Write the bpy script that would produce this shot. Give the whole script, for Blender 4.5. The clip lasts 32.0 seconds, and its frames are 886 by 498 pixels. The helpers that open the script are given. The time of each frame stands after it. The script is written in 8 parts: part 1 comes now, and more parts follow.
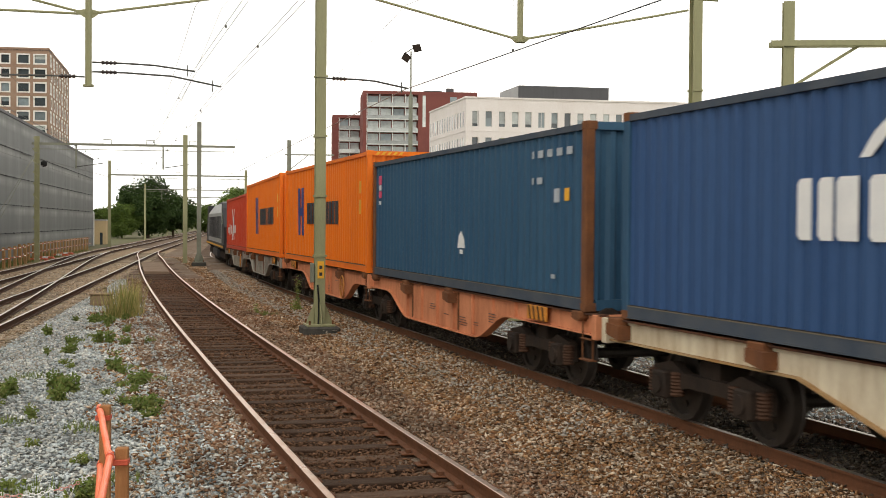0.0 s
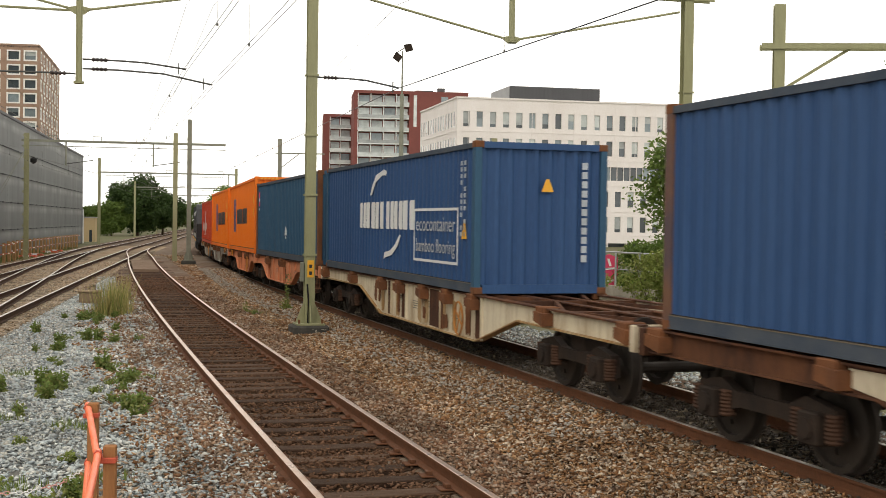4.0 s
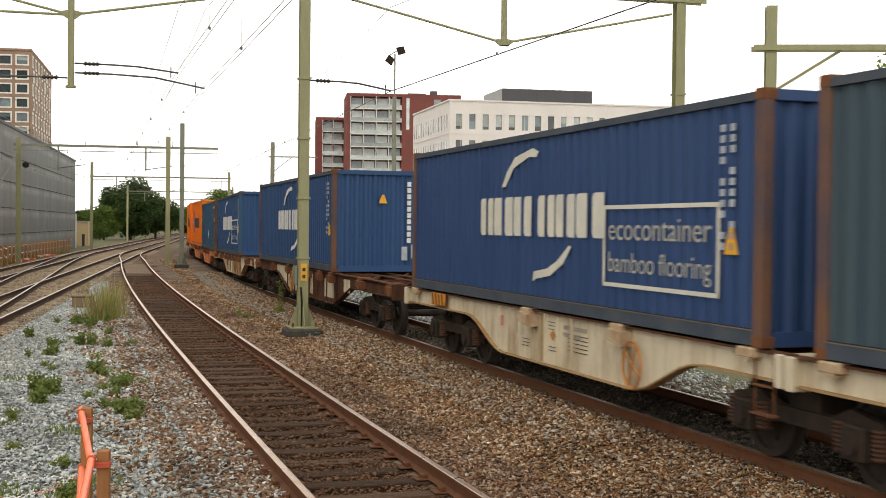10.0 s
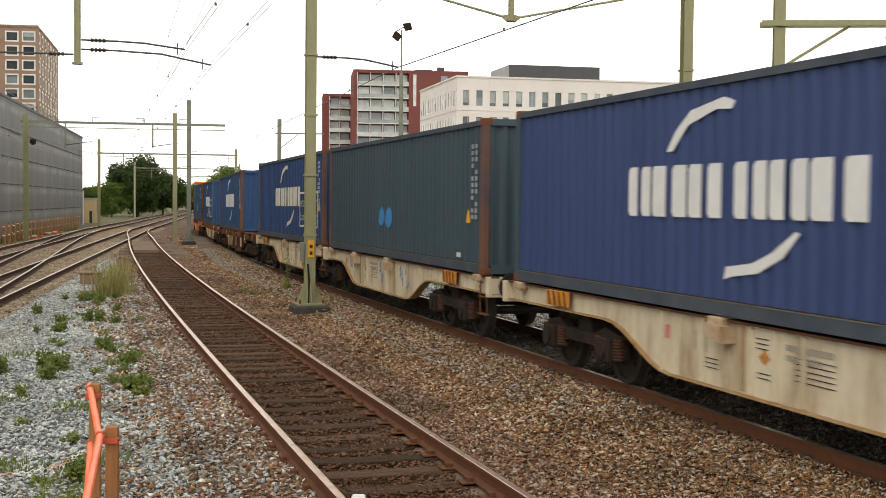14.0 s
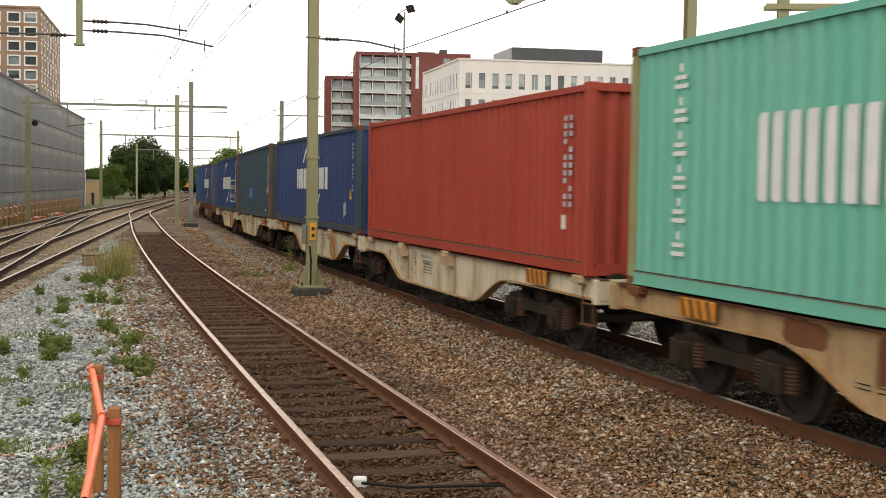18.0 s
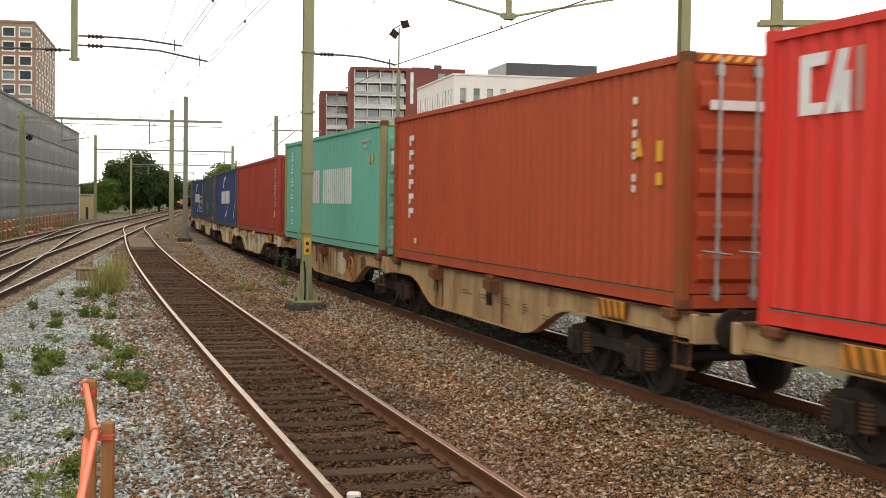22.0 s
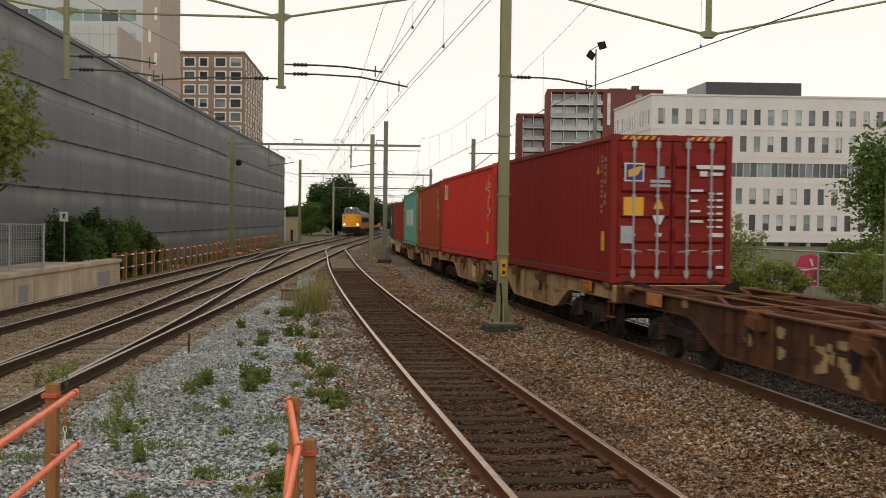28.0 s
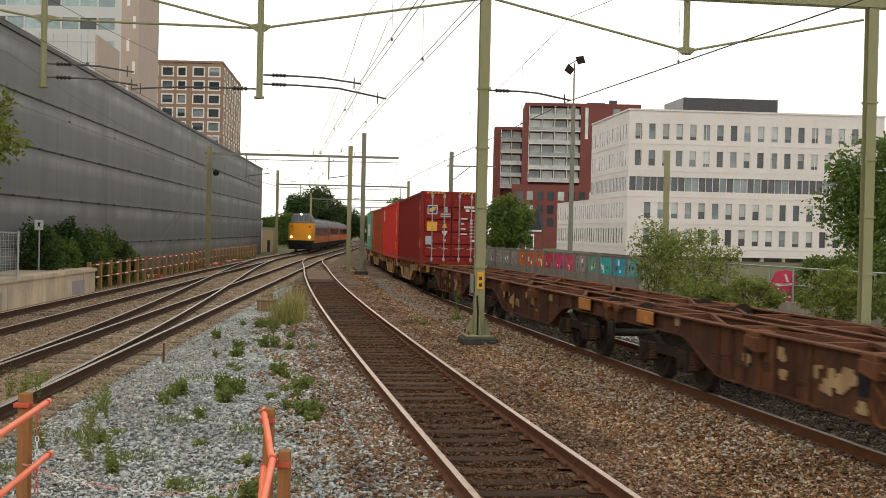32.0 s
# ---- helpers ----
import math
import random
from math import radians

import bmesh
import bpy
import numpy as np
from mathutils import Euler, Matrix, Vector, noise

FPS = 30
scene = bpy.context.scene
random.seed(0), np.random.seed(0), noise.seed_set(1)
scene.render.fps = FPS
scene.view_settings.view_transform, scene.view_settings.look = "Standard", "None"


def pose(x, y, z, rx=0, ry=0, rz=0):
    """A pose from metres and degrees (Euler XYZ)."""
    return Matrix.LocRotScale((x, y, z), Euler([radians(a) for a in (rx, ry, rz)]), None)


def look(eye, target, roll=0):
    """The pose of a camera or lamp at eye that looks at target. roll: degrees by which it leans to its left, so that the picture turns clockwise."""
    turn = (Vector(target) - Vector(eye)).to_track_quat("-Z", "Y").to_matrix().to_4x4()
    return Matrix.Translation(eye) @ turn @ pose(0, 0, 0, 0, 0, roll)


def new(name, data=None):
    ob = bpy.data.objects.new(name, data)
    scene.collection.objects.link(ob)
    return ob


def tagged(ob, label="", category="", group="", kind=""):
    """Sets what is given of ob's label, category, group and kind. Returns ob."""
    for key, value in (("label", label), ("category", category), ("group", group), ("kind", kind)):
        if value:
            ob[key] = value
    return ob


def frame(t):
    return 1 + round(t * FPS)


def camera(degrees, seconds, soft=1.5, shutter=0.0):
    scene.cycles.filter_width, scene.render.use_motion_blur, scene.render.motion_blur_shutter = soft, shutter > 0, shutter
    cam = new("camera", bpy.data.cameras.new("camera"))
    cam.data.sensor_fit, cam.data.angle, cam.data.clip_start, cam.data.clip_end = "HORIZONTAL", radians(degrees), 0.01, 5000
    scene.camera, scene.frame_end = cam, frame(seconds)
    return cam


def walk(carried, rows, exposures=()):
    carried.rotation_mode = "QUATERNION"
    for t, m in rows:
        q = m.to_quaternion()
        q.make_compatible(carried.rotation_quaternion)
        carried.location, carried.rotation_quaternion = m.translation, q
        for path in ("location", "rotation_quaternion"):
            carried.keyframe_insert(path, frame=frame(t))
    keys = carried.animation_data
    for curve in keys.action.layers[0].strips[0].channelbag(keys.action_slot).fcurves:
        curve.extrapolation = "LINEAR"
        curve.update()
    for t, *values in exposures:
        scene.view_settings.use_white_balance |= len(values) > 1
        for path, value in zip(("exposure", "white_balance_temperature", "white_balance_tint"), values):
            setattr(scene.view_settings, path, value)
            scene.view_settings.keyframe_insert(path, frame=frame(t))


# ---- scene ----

EYE = 2.40                      # the camera stands on a platform end, rail tops are z = 0
CAM_ROWS = [
    (0, -0.20, -1.19, -0.45), (0.5, -0.27, -0.95, -0.63), (1, -0.33, -0.96, -1.07), (1.5, -0.38, -0.91, -0.98), (2, -0.53, -0.91, -1.01), (2.5, -0.57, -0.98, -0.79), (4.5, -0.70, -1.25, -0.90), (5, -0.77, -1.33, -0.87), (5.5, -0.79, -1.42, -0.77), (6, -0.76, -1.38, -0.83), (6.5, -0.91, -1.37, -0.90), (7, -1.13, -1.49, -0.88), (7.5, -1.02, -1.36, -0.58), (8, -0.79, -1.27, -0.38), (8.5, -0.63, -1.26, -0.34), (9, -0.60, -1.20, -0.65), (9.5, -0.87, -1.20, -0.69), (10, -0.98, -1.06, -0.61), (10.5, -0.97, -1.00, -0.43), (11, -0.92, -1.15, -0.36), (11.5, -0.94, -1.39, -0.55), (12, -0.93, -1.43, -0.29), (12.5, -0.80, -1.48, -0.40), (13, -0.76, -1.71, -0.62), (13.5, -0.67, -1.99, -0.61), (14, -0.65, -2.16, -0.59), (14.5, -0.68, -2.15, -0.84), (16.5, -0.45, -2.27, -0.25), (17, -0.12, -2.37, 0.01), (17.5, -0.29, -2.90, -0.18), (18, -0.55, -2.97, -0.79), (18.5, -0.74, -2.86, -0.22), (19, -0.63, -2.83, -0.27), (19.5, -0.64, -2.83, -0.12), (20, -0.61, -2.67, -0.04), (20.5, -0.60, -2.48, -0.32), (21, -0.67, -2.38, -0.49), (21.5, -0.94, -2.43, -0.67), (22, -0.81, -2.26, -0.86), (22.5, -0.77, -2.11, -0.56), (23, -0.30, -2.01, -0.24), (23.5, 0.32, -1.79, -0.81), (24, 3.82, -0.67, 0.97), (24.5, 7.83, 0.67, -0.45), (26.5, 8.70, -0.96, -1.27), (27, 8.91, -1.24, -0.78), (27.5, 9.01, -1.17, -0.45), (28, 8.42, -1.35, -0.72), (28.5, 7.78, -1.43, -1.05), (29, 7.78, -1.14, -1.20), (29.5, 7.57, -1.13, -0.94), (30, 7.60, -1.01, -1.16), (30.5, 7.56, -0.83, -1.03), (31, 7.54, -0.83, -1.05), (31.5, 7.58, -0.75, -1.05), (32, 7.35, -0.75, -1.31)]
cam = camera(40.07, 32.0, soft=0.85, shutter=0.5)
walk(cam, [(t, pose(0, 0, EYE, 90 + p, r, w)) for t, w, p, r in CAM_ROWS], exposures=((0, 0.08, 7050, 9), (24.1, 0.12, 7050, 9), (25.0, -0.3, 7050, 9), (26.5, -0.7, 7050, 9), (27.2, -0.67, 7050, 9), (28, -0.6, 7050, 9), (29.5, -0.4, 7050, 9), (32, -0.3, 7050, 9)))

# ---- world, sun ----
world = bpy.data.worlds.new("overcast_sky")
scene.world = world
world.use_nodes = True
wn, wl = world.node_tree.nodes, world.node_tree.links
wn.clear()
w_out, w_bg, w_mix = wn.new("ShaderNodeOutputWorld"), wn.new("ShaderNodeBackground"), wn.new("ShaderNodeMixRGB")
w_sky, w_noise, w_ramp = wn.new("ShaderNodeTexSky"), wn.new("ShaderNodeTexNoise"), wn.new("ShaderNodeValToRGB")
w_sky.sky_type, w_sky.sun_disc = "NISHITA", False
w_sky.sun_elevation, w_sky.sun_rotation, w_sky.dust_density = radians(48), radians(200), 4.0
w_noise.inputs["Scale"].default_value, w_noise.inputs["Detail"].default_value = 1.6, 4.0
w_ramp.color_ramp.elements[0].position, w_ramp.color_ramp.elements[0].color = 0.30, (0.90, 0.915, 0.94, 1)
w_ramp.color_ramp.elements[1].position, w_ramp.color_ramp.elements[1].color = 0.75, (1.06, 1.05, 1.03, 1)
w_mul = wn.new("ShaderNodeMixRGB")
w_mul.blend_type, w_mul.inputs[0].default_value, w_mul.inputs[2].default_value = "MULTIPLY", 1.0, (0.1, 0.1, 0.1, 1)
w_mix.inputs[0].default_value = 0.90
wl.new(w_sky.outputs[0], w_mul.inputs[1])
wl.new(w_mul.outputs[0], w_mix.inputs[1])
wl.new(w_noise.outputs["Fac"], w_ramp.inputs[0])
# thin cloud is brighter towards the horizon than overhead
w_tc, w_sep, w_map, w_grad = wn.new("ShaderNodeTexCoord"), wn.new("ShaderNodeSeparateXYZ"), wn.new("ShaderNodeMapRange"), wn.new("ShaderNodeVectorMath")
w_map.inputs[1].default_value, w_map.inputs[2].default_value, w_map.inputs[3].default_value, w_map.inputs[4].default_value = 0.05, 0.65, 1.34, 0.95
w_grad.operation = "SCALE"
wl.new(w_tc.outputs["Generated"], w_sep.inputs[0])
wl.new(w_sep.outputs[2], w_map.inputs[0])
wl.new(w_ramp.outputs[0], w_grad.inputs[0])
wl.new(w_map.outputs[0], w_grad.inputs["Scale"])
wl.new(w_grad.outputs[0], w_mix.inputs[2])
wl.new(w_mix.outputs[0], w_bg.inputs[0])
wl.new(w_bg.outputs[0], w_out.inputs[0])
w_bg.inputs[1].default_value = 1.27
sun_data = bpy.data.lights.new("sun", "SUN")
sun_data.energy, sun_data.angle, sun_data.color = 0.6, radians(40), (1.0, 0.96, 0.9)
sun = new("sun", sun_data)
sun.matrix_basis = look((-30, -60, 70), (0, 20, 0))


# ---- materials ----
def mat(name, col, rough=0.7, metal=0.0, scale=6.0, vary=0.25, tint=None, bump=0.15, fine=60.0, amount=0.5, coord="Object", per="", stretch=(1, 1, 1)):
    """Base colour with two scales of variation: broad stains towards tint, fine grain, and relief."""
    m = bpy.data.materials.new(name)
    m.use_nodes = True
    n, l = m.node_tree.nodes, m.node_tree.links
    b = n["Principled BSDF"]
    b.inputs["Roughness"].default_value, b.inputs["Metallic"].default_value = rough, metal
    if rough >= 0.7:
        b.inputs["Specular IOR Level"].default_value = 0.12
    tc, mp = n.new("ShaderNodeTexCoord"), n.new("ShaderNodeMapping")
    mp.inputs["Scale"].default_value = stretch
    l.new(tc.outputs[coord], mp.inputs[0])
    n1, n2 = n.new("ShaderNodeTexNoise"), n.new("ShaderNodeTexNoise")
    n1.inputs["Scale"].default_value, n1.inputs["Detail"].default_value, n1.inputs["Roughness"].default_value = scale, 6, 0.65
    n2.inputs["Scale"].default_value, n2.inputs["Detail"].default_value = fine, 3
    l.new(mp.outputs[0], n1.inputs[0])
    l.new(mp.outputs[0], n2.inputs[0])
    r = n.new("ShaderNodeValToRGB")
    r.color_ramp.elements[0].position, r.color_ramp.elements[1].position = 0.5 - 0.16 / max(amount, 0.05) * 0.5, 0.78
    tint = tint or tuple(c * (1 - vary) for c in col)
    r.color_ramp.elements[0].color, r.color_ramp.elements[1].color = (*col, 1), (*tint, 1)
    l.new(n1.outputs["Fac"], r.inputs[0])
    g = n.new("ShaderNodeMixRGB")
    g.blend_type, g.inputs[0].default_value = "OVERLAY", 0.22
    l.new(r.outputs[0], g.inputs[1])
    l.new(n2.outputs["Fac"], g.inputs[2])
    last = g.outputs[0]
    if per:
        src = n.new("ShaderNodeNewGeometry").outputs["Random Per Island"] if per == "island" else n.new("ShaderNodeObjectInfo").outputs["Random"]
        h = n.new("ShaderNodeHueSaturation")
        mr = n.new("ShaderNodeMapRange")
        mr.inputs[3].default_value, mr.inputs[4].default_value = 0.62, 1.38
        l.new(src, mr.inputs[0])
        l.new(mr.outputs[0], h.inputs["Value"])
        l.new(last, h.inputs["Color"])
        last = h.outputs[0]
    l.new(last, b.inputs["Base Color"])
    rr = n.new("ShaderNodeMapRange")
    rr.inputs[3].default_value, rr.inputs[4].default_value = max(rough - 0.12, 0.04), min(rough + 0.12, 1)
    l.new(n1.outputs["Fac"], rr.inputs[0])
    l.new(rr.outputs[0], b.inputs["Roughness"])
    bp = n.new("ShaderNodeBump")
    bp.inputs["Strength"].default_value, bp.inputs["Distance"].default_value = bump, 0.02
    l.new(n2.outputs["Fac"], bp.inputs["Height"])
    l.new(bp.outputs[0], b.inputs["Normal"])
    return m


def ramp_mat(name, cols, rough=0.9, bump=0.3, per="island", scale=9.0, broad=0.0):
    """A material whose pieces each take a colour of their own from a list of colours."""
    m = bpy.data.materials.new(name)
    m.use_nodes = True
    n, l = m.node_tree.nodes, m.node_tree.links
    b = n["Principled BSDF"]
    b.inputs["Roughness"].default_value = rough
    b.inputs["Specular IOR Level"].default_value = 0.12
    src = n.new("ShaderNodeNewGeometry").outputs["Random Per Island"] if per == "island" else n.new("ShaderNodeObjectInfo").outputs["Random"]
    r = n.new("ShaderNodeValToRGB")
    el = r.color_ramp.elements
    for i, c in enumerate(cols):
        e = el[i] if i < 2 else el.new(0.5)
        e.color = (*c, 1)
    for i, e in enumerate(el):
        e.position = i / (len(cols) - 1)
    l.new(src, r.inputs[0])
    t, ns = n.new("ShaderNodeTexCoord"), n.new("ShaderNodeTexNoise")
    ns.inputs["Scale"].default_value, ns.inputs["Detail"].default_value = scale, 5
    l.new(t.outputs["Object"], ns.inputs[0])
    g = n.new("ShaderNodeMixRGB")
    g.blend_type, g.inputs[0].default_value = "OVERLAY", 0.45
    l.new(r.outputs[0], g.inputs[1])
    l.new(ns.outputs["Fac"], g.inputs[2])
    last = g.outputs[0]
    if broad:
        wide, mr, hs = n.new("ShaderNodeTexNoise"), n.new("ShaderNodeMapRange"), n.new("ShaderNodeHueSaturation")
        wide.inputs["Scale"].default_value, wide.inputs["Detail"].default_value = 0.55, 4
        mr.inputs[1].default_value, mr.inputs[2].default_value, mr.inputs[3].default_value, mr.inputs[4].default_value = 0.3, 0.7, 1 - broad, 1 + broad
        l.new(t.outputs["Object"], wide.inputs[0])
        l.new(wide.outputs["Fac"], mr.inputs[0])
        l.new(mr.outputs[0], hs.inputs["Value"])
        l.new(last, hs.inputs["Color"])
        last = hs.outputs[0]
    l.new(last, b.inputs["Base Color"])
    bp = n.new("ShaderNodeBump")
    bp.inputs["Strength"].default_value, bp.inputs["Distance"].default_value = bump, 0.02
    l.new(ns.outputs["Fac"], bp.inputs["Height"])
    l.new(bp.outputs[0], b.inputs["Normal"])
    return m


def glow_mat(name, col, strength):
    m = bpy.data.materials.new(name)
    m.use_nodes = True
    b = m.node_tree.nodes["Principled BSDF"]
    b.inputs["Base Color"].default_value = (*col, 1)
    b.inputs["Emission Color"].default_value, b.inputs["Emission Strength"].default_value = (*col, 1), strength
    return m


def pane_mat(name, col, rough=0.08):
    """Window panes of far buildings: dark rooms behind reflecting glass."""
    m = mat(name, col, rough, 0.0, 0.6, 0.45, per="object", bump=0.0)
    m.node_tree.nodes["Principled BSDF"].inputs["Specular IOR Level"].default_value = 0.8
    return m


M = {}
M["ballast_brown"] = ramp_mat("brown_ballast", [(0.05, 0.027, 0.015), (0.30, 0.155, 0.07), (0.44, 0.28, 0.155), (0.13, 0.062, 0.030), (0.60, 0.50, 0.38), (0.36, 0.185, 0.085), (0.07, 0.038, 0.022), (0.50, 0.42, 0.33), (0.25, 0.125, 0.055), (0.17, 0.085, 0.042)], broad=0.28)
M["ballast_grey"] = ramp_mat("grey_ballast", [(0.084, 0.089, 0.084), (0.444, 0.486, 0.486), (0.756, 0.768, 0.732), (0.240, 0.276, 0.282), (0.528, 0.552, 0.528), (0.156, 0.174, 0.180), (0.540, 0.588, 0.588), (0.348, 0.390, 0.402), (0.636, 0.624, 0.564), (0.396, 0.372, 0.324)], broad=0.2)
M["soil_brown"] = mat("brown_ballast_bed", (0.12, 0.066, 0.036), 0.95, 0, 0.7, 0.3, (0.25, 0.21, 0.17), 0.9, 22.0)
M["soil_grey"] = mat("grey_gravel_bed", (0.17, 0.175, 0.17), 0.95, 0, 0.6, 0.3, (0.18, 0.16, 0.13), 0.9, 26.0)
M["soil_sandy"] = mat("sandy_ballast_bed", (0.33, 0.245, 0.16), 0.95, 0, 0.7, 0.3, (0.19, 0.125, 0.075), 0.9, 22.0)
M["soil_track"] = mat("oily_track_bed", (0.060, 0.032, 0.019), 0.95, 0, 0.8, 0.3, (0.15, 0.105, 0.075), 0.9, 24.0)
M["ground"] = mat("rough_ground", (0.15, 0.135, 0.085), 0.95, 0, 0.12, 0.3, (0.09, 0.11, 0.04), 0.7, 9.0)
M["sleeper"] = mat("creosoted_timber", (0.056, 0.027, 0.016), 0.85, 0, 3.0, 0.4, (0.12, 0.085, 0.06), 0.5, 40.0, per="object", stretch=(0.6, 8, 8))
M["sleeper_pale"] = mat("weathered_pale_sleeper", (0.22, 0.17, 0.12), 0.9, 0, 3.0, 0.4, (0.34, 0.28, 0.21), 0.5, 40.0, per="object", stretch=(0.6, 8, 8))
M["rail_rust"] = mat("rusty_rail_steel", (0.145, 0.060, 0.030), 0.75, 0.1, 5.0, 0.3, (0.10, 0.048, 0.028), 0.3, 50.0)
M["rail_top"] = mat("worn_rail_head", (0.56, 0.43, 0.35), 0.30, 0.9, 4.0, 0.3, (0.42, 0.25, 0.15), 0.1, 50.0)
M["rail_dark"] = mat("dark_rusty_rail_web", (0.050, 0.028, 0.019), 0.85, 0.0, 5.0, 0.3, (0.09, 0.05, 0.032), 0.3, 50.0)
M["rail_top_bright"] = mat("polished_rail_head", (0.52, 0.47, 0.43), 0.34, 0.85, 4.0, 0.2, (0.5, 0.42, 0.36), 0.05, 50.0)
M["mast"] = mat("olive_painted_mast_steel", (0.285, 0.285, 0.150), 0.55, 0.0, 1.8, 0.2, (0.23, 0.22, 0.12), 0.1, 40.0, stretch=(3, 3, 0.5))
M["mast_grey"] = mat("grey_green_mast_steel", (0.21, 0.22, 0.17), 0.6, 0.0, 1.8, 0.2, (0.15, 0.15, 0.11), 0.1, 40.0)
M["wire"] = mat("dark_copper_wire", (0.10, 0.10, 0.095), 0.5, 0.6, 3.0, 0.2)
M["insulator"] = mat("dark_porcelain_insulator", (0.040, 0.030, 0.028), 0.25, 0.0, 8.0, 0.2, bump=0.02)
M["concrete"] = mat("stained_concrete", (0.44, 0.40, 0.34), 0.9, 0, 1.4, 0.4, (0.22, 0.20, 0.17), 0.35, 30.0)
M["concrete_dark"] = mat("dark_cast_base", (0.05, 0.05, 0.045), 0.9, 0, 3.0, 0.3, (0.10, 0.09, 0.08), 0.4, 30.0)


def hall_mat(name, dark, pale):
    """Dark cladding with paler weathered bands along its joints and faint run-off streaks."""
    m = mat(name, dark, 0.55, 0.1, 0.5, 0.12, None, 0.05, 4.0, stretch=(1, 1, 0.15))
    n, l = m.node_tree.nodes, m.node_tree.links
    b = n["Principled BSDF"]
    under = b.inputs["Base Color"].links[0].from_socket
    tc, sp, fr, rp = n.new("ShaderNodeTexCoord"), n.new("ShaderNodeSeparateXYZ"), n.new("ShaderNodeMath"), n.new("ShaderNodeValToRGB")
    l.new(tc.outputs["Object"], sp.inputs[0])
    ad = n.new("ShaderNodeMath")
    ad.operation, ad.inputs[1].default_value = "MULTIPLY_ADD", 0.5376
    ad.inputs[2].default_value = 0.553
    fr.operation = "FRACT"
    l.new(sp.outputs[2], ad.inputs[0])
    l.new(ad.outputs[0], fr.inputs[0])
    e = rp.color_ramp.elements
    e[0].position, e[0].color = 0.0, (0.15, 0.15, 0.15, 1)
    e[1].position, e[1].color = 1.0, (0.15, 0.15, 0.15, 1)
    for p, v in ((0.10, 0.55), (0.22, 0.85), (0.32, 0.35), (0.55, 0.0), (0.8, 0.1)):
        q = e.new(p)
        q.color = (v, v, v, 1)
    l.new(fr.outputs[0], rp.inputs[0])
    out = None
    for sc, st in ((0.35, (1, 1, 0.6)), (1.6, (1, 1, 0.07))):
        mp, ns = n.new("ShaderNodeMapping"), n.new("ShaderNodeTexNoise")
        mp.inputs["Scale"].default_value = st
        ns.inputs["Scale"].default_value, ns.inputs["Detail"].default_value = sc, 4
        l.new(tc.outputs["Object"], mp.inputs[0])
        l.new(mp.outputs[0], ns.inputs[0])
        mr = n.new("ShaderNodeMapRange")
        mr.inputs[1].default_value, mr.inputs[2].default_value, mr.inputs[3].default_value, mr.inputs[4].default_value = 0.36, 0.66, 0.25 if sc < 1 else 0.72, 1.15 if sc < 1 else 1.02
        l.new(ns.outputs["Fac"], mr.inputs[0])
        mu = n.new("ShaderNodeMath")
        mu.operation = "MULTIPLY"
        l.new(mr.outputs[0], mu.inputs[0])
        l.new(out if out else rp.outputs[0], mu.inputs[1])
        out = mu.outputs[0]
    mx = n.new("ShaderNodeMixRGB")
    mx.inputs[2].default_value = (*pale, 1)
    l.new(out, mx.inputs[0])
    l.new(under, mx.inputs[1])
    l.new(mx.outputs[0], b.inputs["Base Color"])
    return m


M["cladding"] = hall_mat("grey_weathered_cladding", (0.100, 0.108, 0.108), (0.28, 0.292, 0.275))
M["joint_dark"] = mat("dark_grey_joint_rail", (0.055, 0.06, 0.062), 0.7, 0, 1.0, 0.2)
M["white_panel"] = mat("off_white_facade_panels", (0.76, 0.72, 0.70), 0.8, 0, 0.25, 0.08, (0.68, 0.63, 0.60), 0.05, 5.0)
M["red_brick"] = mat("dark_red_brick_facade", (0.22, 0.078, 0.068), 0.85, 0, 0.3, 0.15, (0.17, 0.064, 0.057), 0.1, 12.0)
M["brown_brick"] = mat("brown_brick_facade", (0.36, 0.245, 0.180), 0.85, 0, 0.4, 0.12, (0.28, 0.18, 0.13), 0.1, 14.0)
M["balcony"] = mat("pale_balcony_concrete", (0.74, 0.75, 0.73), 0.7, 0, 0.8, 0.15)
M["dark_metal_roof"] = mat("dark_grey_roof_plant_cladding", (0.075, 0.075, 0.08), 0.6, 0.1, 0.4, 0.15, stretch=(8, 8, 0.2))
M["light_metal_roof"] = mat("light_grey_roof_plant_cladding", (0.33, 0.33, 0.33), 0.6, 0.1, 0.4, 0.15)
M["pane"] = pane_mat("window_glass_dark", (0.05, 0.065, 0.075))
M["pane_blue"] = pane_mat("window_glass_blinds", (0.22, 0.27, 0.29), 0.2)
M["pane_pale"] = pane_mat("window_glass_pale", (0.50, 0.54, 0.53), 0.2)
M["frame_white"] = mat("white_window_frame", (0.82, 0.80, 0.76), 0.6, 0, 2.0, 0.1)
M["tower_panel"] = mat("pale_tower_cladding", (0.55, 0.56, 0.55), 0.5, 0.0, 0.2, 0.1)
M["tower_glass"] = pane_mat("tower_band_glazing", (0.30, 0.42, 0.43), 0.1)
M["tower_beige"] = mat("beige_tower_cladding", (0.47, 0.38, 0.33), 0.7, 0.0, 0.3, 0.1)
M["orange_tube"] = mat("fluorescent_orange_tube", (0.93, 0.15, 0.045), 0.42, 0, 5.0, 0.12, (0.95, 0.27, 0.14), 0.03)
M["post_wood"] = mat("new_pine_post", (0.36, 0.17, 0.07), 0.75, 0, 3.0, 0.3, (0.25, 0.11, 0.045), 0.25, 50.0, stretch=(8, 8, 0.7))
